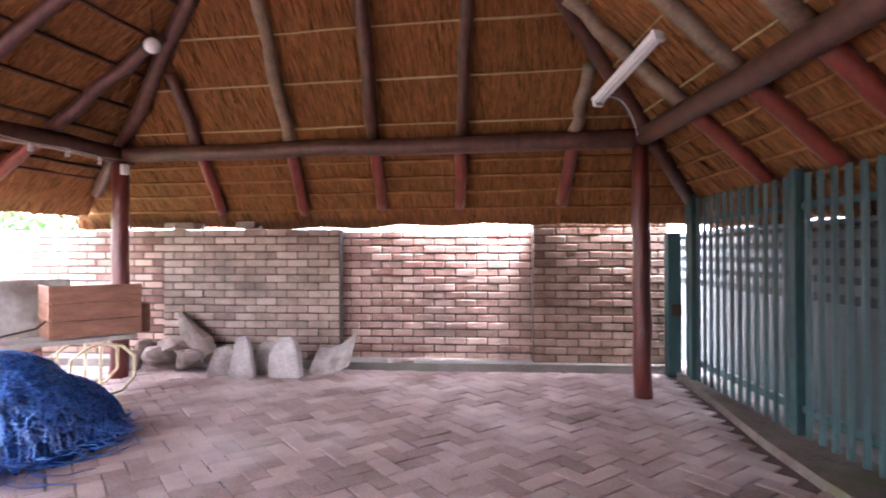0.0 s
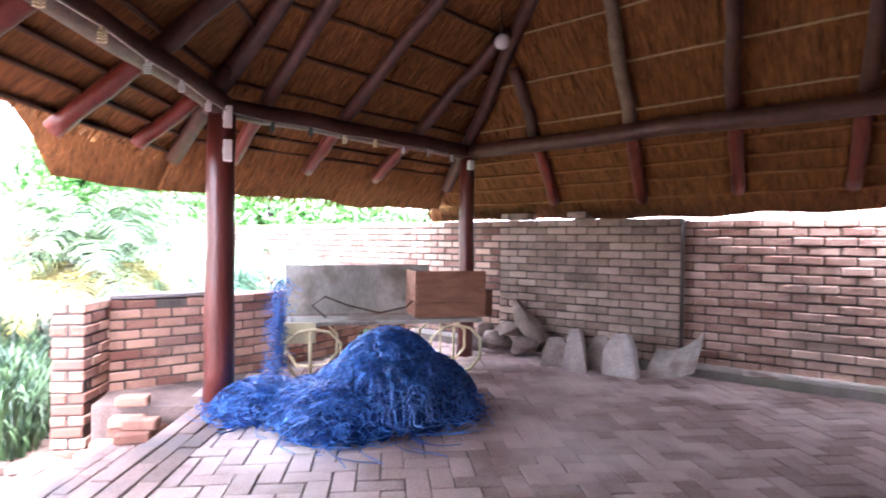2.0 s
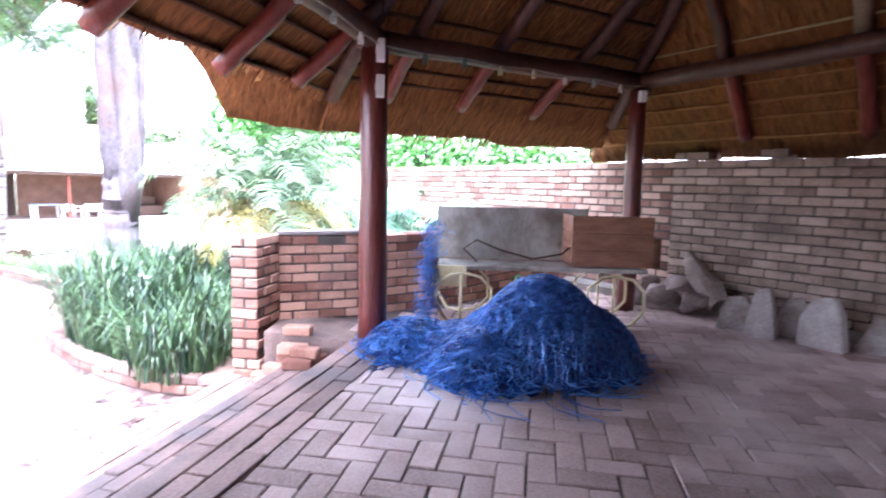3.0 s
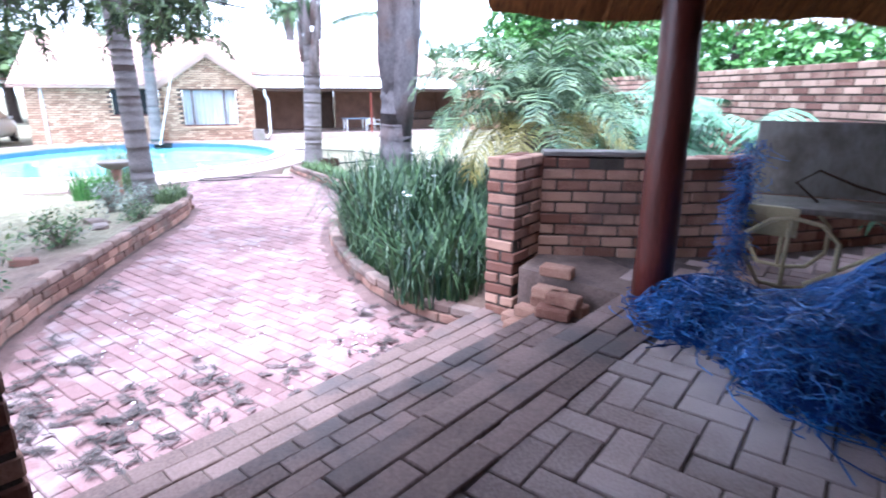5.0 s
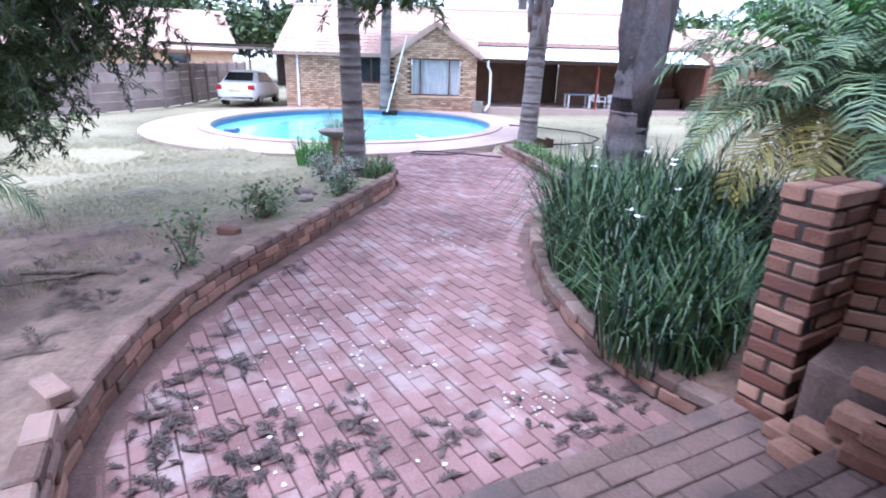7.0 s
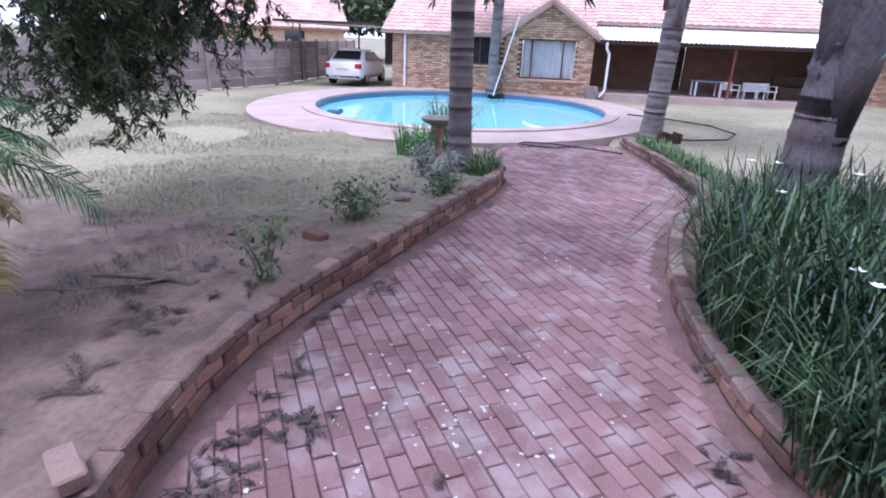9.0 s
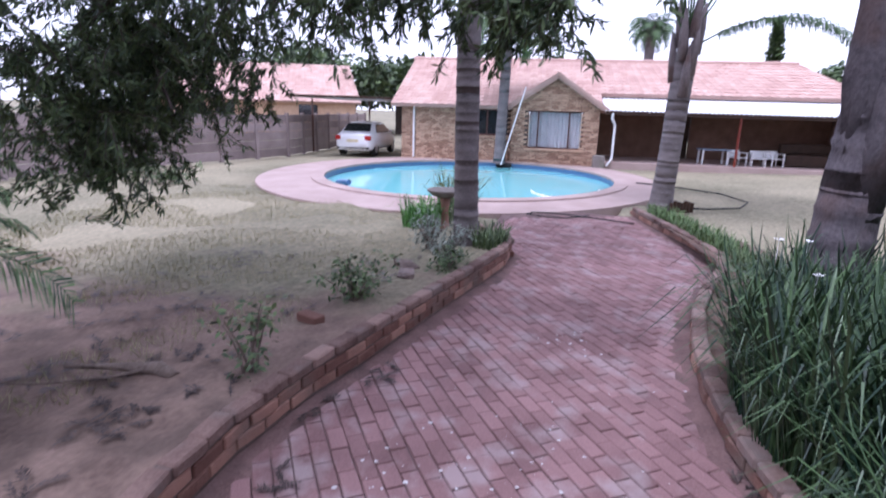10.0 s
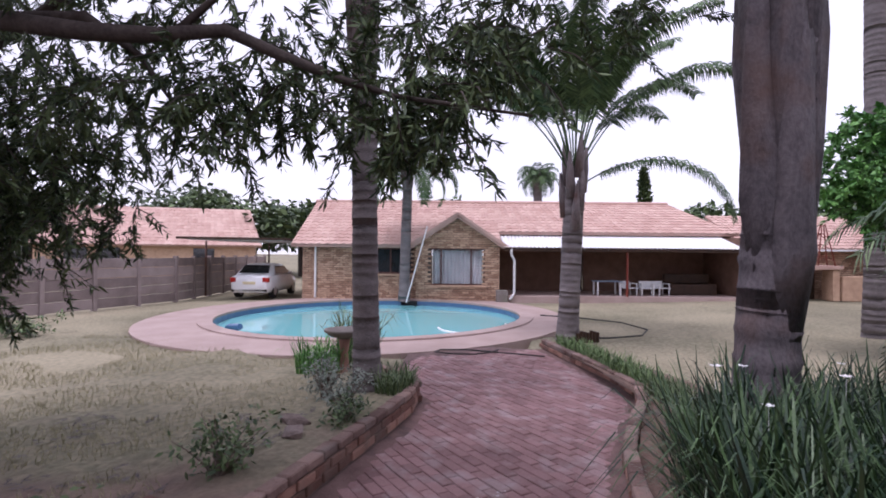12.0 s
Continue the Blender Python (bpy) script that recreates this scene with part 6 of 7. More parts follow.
def queen_palm(x, y, z, height, r0, r1, lean, label, fronds, seed, length=2.4, shaft=0.9, droop_one=None, old=True, leaflets=84, steep=42, bow=105, bare=0.14):
    t = thing("palm_tree", x, y, z, label=label, category="palm tree", group="garden palms")
    r = random.Random(seed)
    lx, ly = lean
    pts = [(lx * f + 0.03 * math.sin(f * 5), ly * f, height * f) for f in (0, 0.15, 0.3, 0.5, 0.7, 0.85, 1.0)]
    bm = bmesh.new()
    trunk_rings(bm, pts, [r0 * 1.15, r0, r0 * 0.97, r0 * 0.95, (r0 + r1) / 2, r1, r1])
    part("trunk", bm, TRUNK, t, smooth=True)
    top = Vector(pts[-1])
    # sheaths of old leaf stalks
    for k in range(9 if old else 5):
        a = k * 2.4 + r.uniform(-0.3, 0.3)
        z0 = height - shaft * 0.6 + shaft * 0.1 * k
        c = Vector((lx * z0 / height, ly * z0 / height, z0))
        d = Vector((math.cos(a), math.sin(a), 0))
        bm = bmesh.new()
        tube(bm, [c + d * r1 * 0.75, c + d * (r1 * 1.02 + 0.01) + Vector((0, 0, shaft * 0.35)), c + d * (r1 * 1.15 + 0.03) + Vector((0, 0, shaft * 0.7))], [r1 * 0.55, r1 * 0.42, r1 * 0.12], 7)
        part("leaf_base", bm, SHAFT, t, smooth=True)
    for k in range(fronds):
        a = k * 2.399 + r.uniform(-0.2, 0.2)
        lift = radians(86 - steep * (k / fronds) + r.uniform(-5, 5))
        add_frond(t, FROND, top + Vector((math.cos(a), math.sin(a), 0)) * r1 * 0.5 + Vector((0, 0, shaft * 0.3)), a, lift, length * r.uniform(0.85, 1.1), radians(bow + 30 * r.random()), leaflets, 0.5, r, 0.017, 0.8, bare=bare)
    for a, lift, ln in droop_one or ():
        add_frond(t, FROND, top + Vector((0, 0, 0.05)), a, radians(lift), ln, radians(120), leaflets, 0.36, r, 0.014, 1.0)
    return t


queen_palm(-10.0, -1.74, G + 0.12, 4.5, 0.148, 0.14, (0.0, -0.1), "ringed grey palm trunk rising from the flower bed", 14, 1, shaft=1.6)
queen_palm(-15.4, 0.72, G, 3.0, 0.21, 0.2, (0.0, 0.12), "ringed palm with a spreading feathery crown by the pool", 24, 2, 4.0, 1.3, ((1.65, 34, 3.9),), leaflets=120, steep=24, bow=62, bare=0.34)
queen_palm(-23.2, -4.62, G, 4.6, 0.19, 0.17, (0, 0.1), "palm standing before the brick house", 20, 3, 2.5, 1.0, steep=100, bow=120)


def thick_palm():
    t = thing("palm_tree", -8.0, 1.6, G + 0.1, label="thick grey palm trunk with shaggy fluted leaf bases", category="palm tree", group="garden palms")
    r = random.Random(9)
    bm = bmesh.new()
    trunk_rings(bm, [(0, 0, 0), (0, 0.0, 0.5), (0, 0.02, 1.2), (0.0, 0.06, 1.9), (0, 0.1, 2.6), (0, 0.15, 4.6)], [0.23, 0.205, 0.19, 0.19, 0.2, 0.2], 22, 0.16, 0.012)
    part("trunk", bm, THICKBARK, t, smooth=True)
    # old leaf bases wrap the shaft like long overlapping boots
    for k in range(11):
        a = k * 2.399 + 0.5
        z0 = 1.1 + k * 0.2
        d = Vector((math.cos(a), math.sin(a), 0))
        c = Vector((0, 0.04 * z0, z0))
        h = r.uniform(1.9, 2.6)
        bm = bmesh.new()
        tube(bm, [c + d * 0.09, c + d * 0.12 + Vector((0, 0, h * 0.25)), c + d * 0.15 + Vector((0, 0, h * 0.55)), c + d * 0.18 + Vector((0, 0, h * 0.85)), c + d * 0.16 + Vector((0, 0, h))], [0.1, 0.125, 0.12, 0.085, 0.035], 14, 0.25)
        part("leaf_base", bm, THICKBARK, t, smooth=True)
    for k in range(12):
        add_frond(t, FROND, Vector((0, 0.18, 4.6)), k * 2.399, radians(70 - 50 * k / 12), 2.6, radians(110), 60, 0.42, r, 0.016, 0.7)


thick_palm()


def date_palm(x, y, z, height, crown, length, n, seed, label, tr=0.13, green=DATEFROND):
    t = thing("date_palm", x, y, z, label=label, category="palm tree")
    r = random.Random(seed)
    bm = bmesh.new()
    tube(bm, [(0, 0, -0.05), (0.01, 0, height * 0.5), (0, 0, height)], [tr * 1.1, tr, tr * 1.05], 12, 0.08)
    part("trunk", bm, LOG, t)
    for k in range(14):
        a = k * 2.399
        d = Vector((math.cos(a), math.sin(a), 0))
        zz = height * (0.45 + 0.04 * k)
        bm = bmesh.new()
        tube(bm, [d * tr * 0.8 + Vector((0, 0, zz)), d * (tr + 0.06) + Vector((0, 0, zz + 0.12))], [0.04, 0.012], 5)
        part("leaf_stub", bm, SHAFT, t)
    for k in range(n):
        a = k * 2.399 + r.uniform(-0.2, 0.2)
        f = k / n
        lift = radians(80 - 85 * f + r.uniform(-8, 8))
        old = f > 0.74
        add_frond(t, DATEYELLOW if old else green, Vector((math.cos(a), math.sin(a), 0)) * 0.05 + Vector((0, 0, height - 0.02)), a, lift, length * r.uniform(0.8, 1.08) * (0.8 if old else 1), radians(85 + 35 * r.random()), 50, 0.33, r, 0.0075, 0.55, stalk=0.01, label="yellowing lower frond" if old else "")
    for k in range(5):
        add_frond(t, DRYFROND, Vector((0, 0, height - 0.1)), k * 1.3, radians(-30), length * 0.7, radians(60), 26, 0.2, r, 0.006, 1.2, stalk=0.008, label="dry brown hanging frond")


date_palm(-6.75, 2.92, G + 0.1, 1.42, 1.3, 1.45, 46, 21, "low date palm with arching grey-green fronds behind the pillar")
date_palm(-4.75, -3.4, G + 0.08, 0.85, 0.8, 1.22, 22, 22, "small date palm with arching dark fronds on bare soil", 0.1, FROND)


def strap_clump(name, cx, cy, z, rx, ry, rot, n, hmin, hmax, seed, label, material=STRAP, flowers=0, category="plant"):
    t = thing(name, cx, cy, z, rot, label, category)
    r = random.Random(seed)
    verts, faces = [], []
    for _ in range(n):
        a, q = r.uniform(0, 6.28), math.sqrt(r.random())
        bx, by = rx * q * math.cos(a), ry * q * math.sin(a)
        h = hmin + (hmax - hmin) * r.random() ** 1.3
        dirn = r.uniform(0, 6.28)
        d = Vector((math.cos(dirn), math.sin(dirn), 0))
        p0 = Vector((bx, by, 0))
        p1 = p0 + Vector((0, 0, h * 0.55)) + d * h * 0.12
        lean = 0.05 + 0.75 * r.random() ** 1.4
        p2 = p0 + Vector((0, 0, h * (1.0 - lean * 0.35))) + d * h * (0.3 + lean * 0.3)
        p3 = p2 + d * h * 0.3 * lean + Vector((0, 0, h * (0.12 - 0.45 * lean)))
        w = r.uniform(0.004, 0.0085)
        blade(verts, faces, [p0, p1, p2, p3], [w, w, w * 0.7, w * 0.1], d.cross(Vector((0, 0, 1))))
    soup("foliage", verts, faces, material, t)["kind"] = "stuff"
    for k in range(flowers):
        a, q = r.uniform(0, 6.28), math.sqrt(r.random()) * 0.9
        p = Vector((rx * q * math.cos(a), ry * q * math.sin(a), hmax * r.uniform(0.8, 1.0)))
        bm = bmesh.new()
        tube(bm, [(p.x, p.y, p.z - 0.12), tuple(p)], 0.0015, 4)
        for j in range(6):
            aa = j * 1.047 + r.random()
            d = Vector((math.cos(aa), math.sin(aa), 0.25))
            s = Vector((-math.sin(aa), math.cos(aa), 0)) * 0.011
            vs = [bm.verts.new(p), bm.verts.new(p + d * 0.02 + s), bm.verts.new(p + d * 0.036), bm.verts.new(p + d * 0.02 - s)]
            bm.faces.new(vs)
        part("flower", bm, FLOWER, t, "small white iris flower")
    return t


strap_clump("iris_clump", -6.8, 1.5, G + 0.12, 1.0, 0.58, 8, 3800, 0.4, 1.08, 31, "dense clump of dark strap-leaved irises behind the kerb", flowers=7)
strap_clump("iris_clump", -5.75, 1.62, G + 0.12, 0.6, 0.42, -28, 1300, 0.3, 0.85, 32, "dense clump of dark strap-leaved irises behind the kerb", flowers=2)
strap_clump("iris_clump", -5.75, 1.66, G + 0.12, 0.5, 0.22, -28, 150, 0.3, 0.55, 46, "pale drooping old iris leaves hanging towards the kerb", PALESTRAP)
strap_clump("iris_clump", -7.7, 2.1, G + 0.12, 1.2, 0.75, 10, 2600, 0.4, 0.98, 33, "dense clump of dark strap-leaved irises behind the kerb", flowers=2)
strap_clump("iris_clump", -8.9, 1.75, G + 0.12, 0.8, 0.5, 0, 700, 0.25, 0.5, 47, "low clump of green strap leaves behind the kerb", BUSHLEAF)
strap_clump("iris_clump", -8.3, 3.0, G + 0.12, 1.2, 0.7, 0, 900, 0.35, 0.8, 48, "dense clump of dark strap-leaved irises behind the kerb")
strap_clump("grass_tuft", -11.8, 1.3, G + 0.1, 0.9, 0.2, 18, 650, 0.12, 0.28, 34, "green low tuft along the path edge", TUFTLEAF)
strap_clump("grass_tuft", -13.4, 0.8, G + 0.08, 0.9, 0.2, 20, 650, 0.12, 0.28, 35, "green low tuft along the path edge", TUFTLEAF)
strap_clump("grass_tuft", -10.6, 1.6, G + 0.1, 0.5, 0.25, 0, 400, 0.12, 0.28, 36, "bright green low tuft along the path edge", BUSHLEAF)
strap_clump("fern", -11.15, -2.75, G + 0.1, 0.35, 0.35, 0, 420, 0.25, 0.5, 37, "green fern beside the bird bath", BRIGHTLEAF)
strap_clump("grass_tuft", -10.0, -1.42, G + 0.19, 0.35, 0.2, 0, 300, 0.15, 0.35, 38, "green tuft at the foot of a palm", BUSHLEAF)
strap_clump("grass_tuft", -12.2, -2.6, G + 0.02, 0.4, 0.3, 0, 260, 0.4, 1.0, 39, "tall pale grass behind the bird bath", BUSHLEAF)


def leaf_cloud(verts, faces, centre, radii, n, size, r, aspect=0.3, droop=0.4, shell=0.35):
    c = Vector(centre)
    for _ in range(n):
        while True:
            p = Vector((r.uniform(-1, 1), r.uniform(-1, 1), r.uniform(-1, 1)))
            if shell < p.length <= 1:
                break
        q = c + Vector((p.x * radii[0], p.y * radii[1], p.z * radii[2]))
        d = (Vector((r.gauss(0, 1), r.gauss(0, 1), r.gauss(0, 0.6) - droop)) + p * 0.5).normalized()
        s = d.cross(Vector((r.uniform(-1, 1), r.uniform(-1, 1), 1))).normalized()
        l = size * r.uniform(0.6, 1.3)
        blade(verts, faces, [q, q + d * l * 0.5, q + d * l + Vector((0, 0, -droop * l * 0.3))], [l * aspect * 0.2, l * aspect * 0.5, 0.001], s)


def shrub(name, x, y, z, h, rad, stems_n, leaves, size, seed, label, material=BUSHLEAF, aspect=0.5):
    t = thing(name, x, y, z, label=label, category="shrub")
    r = random.Random(seed)
    verts, faces = [], []
    bm = bmesh.new()
    for k in range(stems_n):
        a = r.uniform(0, 6.28)
        tip = Vector((math.cos(a) * rad * r.uniform(0.3, 1), math.sin(a) * rad * r.uniform(0.3, 1), h * r.uniform(0.55, 1)))
        mid = Vector((tip.x * 0.3, tip.y * 0.3, tip.z * 0.55))
        pts = bez((r.gauss(0, 0.02), r.gauss(0, 0.02), 0), mid, tip, 6)
        tube(bm, pts, [0.012 * (1 - 0.75 * i / 6) for i in range(7)], 5)
        for _ in range(4):
            i = r.randint(2, 6)
            leaf_cloud(verts, faces, pts[i] + Vector((r.gauss(0, 0.05), r.gauss(0, 0.05), r.gauss(0, 0.04))), (0.1, 0.1, 0.09), leaves // (stems_n * 4) + 1, size, r, aspect, 0.2, 0.0)
    part("twig", bm, LOG, t)["kind"] = "stuff"
    soup("foliage", verts, faces, material, t)["kind"] = "stuff"


shrub("rose_bush", -6.05, -1.9, G + 0.19, 0.5, 0.2, 6, 260, 0.05, 41, "spindly rose bush with sparse olive leaves on bare soil")
shrub("rose_bush", -7.5, -1.98, G + 0.17, 0.45, 0.34, 12, 620, 0.05, 42, "bushy rose bush with olive leaves on bare soil")
shrub("grey_shrub", -9.1, -1.68, G + 0.17, 0.4, 0.3, 14, 900, 0.045, 43, "grey-green lavender shrub at the kerb", leafmat("grey_leaf", (0.12, 0.15, 0.12), (0.28, 0.32, 0.26)), 0.3)
shrub("grey_shrub", -9.75, -2.15, G + 0.13, 0.45, 0.35, 14, 900, 0.05, 44, "grey-green lavender shrub at the kerb", bpy.data.materials["grey_leaf"], 0.3)
shrub("low_shrub", -8.75, -1.55, G + 0.19, 0.2, 0.18, 8, 300, 0.05, 45, "small dark leafy plant at the kerb")
shrub("low_shrub", -13.6, -10.2, G, 0.35, 1.0, 16, 900, 0.08, 46, "low straggling shrub at the lawn edge")


def tree(name, x, y, z, trunk, boughs, clouds, size, seed, label, material, aspect=0.25, droop=0.5, bark=BARK):
    t = thing(name, x, y, z, label=label, category="tree")
    r = random.Random(seed)
    bm = bmesh.new()
    tube(bm, trunk[0], trunk[1], 10, 0.08)
    part("trunk", bm, bark, t, smooth=True)
    for pts, r0, r1 in boughs:
        n = len(pts)
        bm = bmesh.new()
        tube(bm, pts, [r0 + (r1 - r0) * i / (n - 1) for i in range(n)], 7, 0.06)
        part("bough", bm, bark, t, smooth=True)
    bm = bmesh.new()
    verts, faces = [], []
    for c, rad, n in clouds:
        # twigs carry small sprays of leaves
        for _ in range(max(3, n // 45)):
            p = Vector((r.gauss(0, 0.5), r.gauss(0, 0.5), r.gauss(0, 0.45)))
            if p.length > 1.15:
                p *= 1.15 / p.length
            q = Vector(c) + Vector((p.x * rad[0], p.y * rad[1], p.z * rad[2]))
            d = Vector((r.gauss(0, 1), r.gauss(0, 1), -droop + r.gauss(0, 0.4))).normalized()
            ln = size * r.uniform(2.5, 5)
            tw = [q, q + d * ln * 0.5, q + d * ln + Vector((0, 0, -0.25 * ln))]
            tube(bm, tw, [0.006, 0.005, 0.002], 3)
            for k in range(45):
                f = r.random()
                o = tw[0].lerp(tw[2], f) + Vector((r.gauss(0, 0.012), r.gauss(0, 0.012), r.gauss(0, 0.012)))
                dd = (d * 0.6 + Vector((r.gauss(0, 0.6), r.gauss(0, 0.6), r.gauss(0, 0.5) - droop * 0.6))).normalized()
                l = size * r.uniform(0.6, 1.2)
                s = dd.cross(Vector((r.uniform(-1, 1), r.uniform(-1, 1), 0.7))).normalized()
                blade(verts, faces, [o, o + dd * l * 0.5, o + dd * l], [l * aspect * 0.25, l * aspect * 0.5, 0.001], s)
    part("twig", bm, bark, t)["kind"] = "stuff"
    soup("crown", verts, faces, material, t)["kind"] = "stuff"


# feathery tree leaning over the lawn and path (local to its foot)
FX, FY = -6.7, -6.5


def fl(*p):
    return Vector((p[0] - FX, p[1] - FY, p[2] - G))


tree("feathery_tree", FX, FY, G,
     ([(0, 0, -0.1), (0.05, 0.05, 1.0), (0.2, 0.3, 2.0), (0.3, 0.6, 3.0), (0.3, 0.8, 4.4)], [0.2, 0.17, 0.15, 0.13, 0.08]),
     [([fl(-7.7, -4.75, 2.1), fl(-6.85, -3.6, 2.62), fl(-6.89, -2.5, 2.44), fl(-6.96, -2.1, 2.42), fl(-7.03, -1.68, 2.45), fl(-7.09, -1.35, 2.3), fl(-7.15, -1.02, 2.17), fl(-7.2, -0.7, 2.07), fl(-7.3, 0.1, 1.95)], 0.075, 0.008),
      ([fl(-6.9, -3.2, 2.56), fl(-7.06, -2.66, 2.61), fl(-7.12, -2.31, 2.36), fl(-7.16, -2.1, 2.05)], 0.05, 0.008),
      ([fl(-7.0, -2.0, 2.43), fl(-7.1, -1.7, 2.75), fl(-7.3, -1.2, 3.1)], 0.03, 0.008),
      ([fl(-7.7, -4.6, 2.5), fl(-7.8, -3.4, 3.2), fl(-7.9, -1.5, 3.5), fl(-8.0, 0.0, 3.3)], 0.06, 0.01),
      ([fl(-7.7, -4.6, 2.0), fl(-7.5, -4.0, 1.7), fl(-7.2, -3.5, 1.2)], 0.04, 0.01)],
     [(fl(-7.9, -4.2, 1.75), (0.9, 0.85, 0.75), 14000), (fl(-7.6, -4.9, 1.0), (0.8, 0.7, 0.8), 10000), (fl(-7.1, -4.5, 1.5), (0.8, 0.7, 0.8), 6000), (fl(-6.3, -4.2, 2.2), (0.8, 0.7, 0.5), 1500), (fl(-7.7, -3.5, 2.2), (0.7, 0.7, 0.5), 2200), (fl(-8.2, -4.6, 2.7), (1.2, 1.0, 0.6), 4500),
      (fl(-7.1, -2.6, 2.15), (0.45, 0.45, 0.32), 1000), (fl(-7.2, -1.9, 2.05), (0.4, 0.4, 0.33), 1400), (fl(-7.3, -1.3, 2.1), (0.4, 0.4, 0.3), 1200), (fl(-7.3, -0.6, 1.95), (0.4, 0.4, 0.26), 1000), (fl(-7.3, -0.1, 2.3), (0.4, 0.45, 0.4), 1000),
      (fl(-7.4, -2.2, 2.9), (0.8, 0.9, 0.45), 2600), (fl(-7.9, -0.8, 3.1), (0.8, 1.0, 0.5), 2600), (fl(-8.3, 0.5, 3.2), (0.8, 0.8, 0.5), 1600), (fl(-7.2, -3.6, 3.4), (1.0, 1.0, 0.6), 1500),
      # unseen high leaf clusters, added to shade the bank and near path
      (fl(-3.9, -2.2, 5.2), (1.3, 1.2, 0.5), 14000), (fl(-5.2, -2.0, 5.5), (1.2, 1.0, 0.5), 9000),
      (fl(-4.6, -3.3, 4.6), (1.3, 1.1, 0.6), 18000), (fl(-6.0, -3.1, 4.8), (1.2, 1.0, 0.5), 16000), (fl(-5.0, -4.6, 4.4), (1.5, 1.3, 0.6), 16000), (fl(-6.6, -4.2, 4.9), (1.5, 1.3, 0.6), 16000), (fl(-6.6, -6.2, 4.8), (1.8, 1.6, 0.7), 10000), (fl(-7.6, -3.0, 5.1), (1.2, 1.2, 0.5), 12000), (fl(-9.0, -5.6, 4.2), (1.6, 1.5, 0.7), 9000),
      (fl(-7.3, -1.95, 2.2), (0.3, 0.3, 0.22), 600), (fl(-7.5, -0.55, 2.05), (0.4, 0.35, 0.35), 1700), (fl(-7.6, -0.4, 2.45), (0.45, 0.4, 0.3), 1500), (fl(-7.4, -1.5, 2.3), (0.4, 0.35, 0.25), 700), (fl(-7.5, -1.1, 2.55), (0.4, 0.4, 0.3), 1100)],
     0.085, 51, "dark feathery-leaved tree with a bough over the path", TREELEAF, 0.22, 0.6)

tree("green_tree", -14.4, 6.2, G, ([(0, 0, -0.1), (0.1, 0, 1.4), (0, 0.1, 3.2)], [0.13, 0.11, 0.06]), [([(0.1, 0, 1.8), (0.5, 0.6, 3.0)], 0.05, 0.01), ([(0, 0, 1.7), (-0.4, -0.6, 2.9)], 0.05, 0.01)],
     [((0.1, -0.5, 3.0), (0.9, 0.9, 0.6), 7000), ((0.3, 0.5, 2.6), (1.0, 1.0, 0.6), 6000), ((0, 0, 3.8), (1.0, 1.0, 0.6), 7000), ((0.3, 0.9, 4.1), (0.9, 0.9, 0.5), 5000), ((0.2, 1.6, 3.2), (1.0, 1.0, 0.8), 5000)], 0.12, 52, "bright green leafy tree beside the lawn", BRIGHTLEAF, 0.45, 0.3)
tree("garden_tree", -10.5, 8.4, G, ([(0, 0, 0), (0, 0.1, 1.5), (0.1, 0, 3)], [0.16, 0.13, 0.08]), [([(0, 0, 1.5), (0.8, -0.3, 2.6)], 0.06, 0.01), ([(0, 0, 1.8), (-0.8, 0.2, 2.8)], 0.06, 0.01)],
     [((0, 0, 2.6), (1.8, 1.2, 1.0), 7000), ((2.0, -0.4, 2.0), (1.4, 0.9, 0.9), 5000), ((-2.2, 0, 2.4), (1.6, 1.0, 1.0), 5000), ((3.6, -0.6, 2.2), (1.4, 0.8, 0.8), 4000)], 0.13, 53, "leafy garden tree hanging over the boundary wall", BRIGHTLEAF, 0.45, 0.3)


def philodendron(x, y, n, seed, spread, height, label):
    t = thing("philodendron", x, y, G + 0.1, label=label, category="plant")
    r = random.Random(seed)
    verts, faces, st = [], [], []
    for _ in range(n):
        a, q = r.uniform(0, 6.28), r.random() ** 0.6
        c = Vector((math.cos(a) * spread[0] * q, math.sin(a) * spread[1] * q, height * (0.4 + 0.6 * r.random()) * (1.1 - 0.35 * q)))
        out = Vector((math.cos(a), math.sin(a), 0)) * 0.6 + Vector((0.7, -0.4, 0))
        out = (out.normalized() + Vector((0, 0, r.uniform(-0.6, -0.05)))).normalized()
        side = out.cross(Vector((0, 0, 1))).normalized()
        L = r.uniform(0.4, 0.65)
        st.append([Vector((c.x * 0.3, c.y * 0.3, 0)), Vector((c.x * 0.7, c.y * 0.7, c.z * 0.8)), c])
        for k in range(9):
            f = k / 8
            base = c + out * L * f
            for s in (-1, 1):
                ll = L * (0.62 - 0.42 * f)
                d = (side * s + out * (0.15 + 0.8 * f) + Vector((0, 0, -0.22))).normalized()
                w = 0.024
                blade(verts, faces, [base, base + d * ll * 0.5, base + d * ll + Vector((0, 0, -0.06))], [w * 1.1, w * 1.2, w * 0.3], out)
    soup("foliage", verts, faces, BIGLEAF, t)["kind"] = "stuff"
    stems("stalk", st, 0.014, BIGLEAF, t)


philodendron(-6.6, 4.6, 46, 61, (0.9, 0.8), 1.7, "large split-leaf philodendron behind the low brick wall")
philodendron(-8.2, 5.2, 46, 62, (1.1, 0.8), 1.9, "large split-leaf philodendron behind the low brick wall")
philodendron(-5.7, 5.2, 24, 63, (0.6, 0.5), 1.5, "large split-leaf philodendron behind the low brick wall")
philodendron(-9.8, 5.2, 34, 64, (1.0, 0.8), 1.8, "large split-leaf philodendron behind the low brick wall")


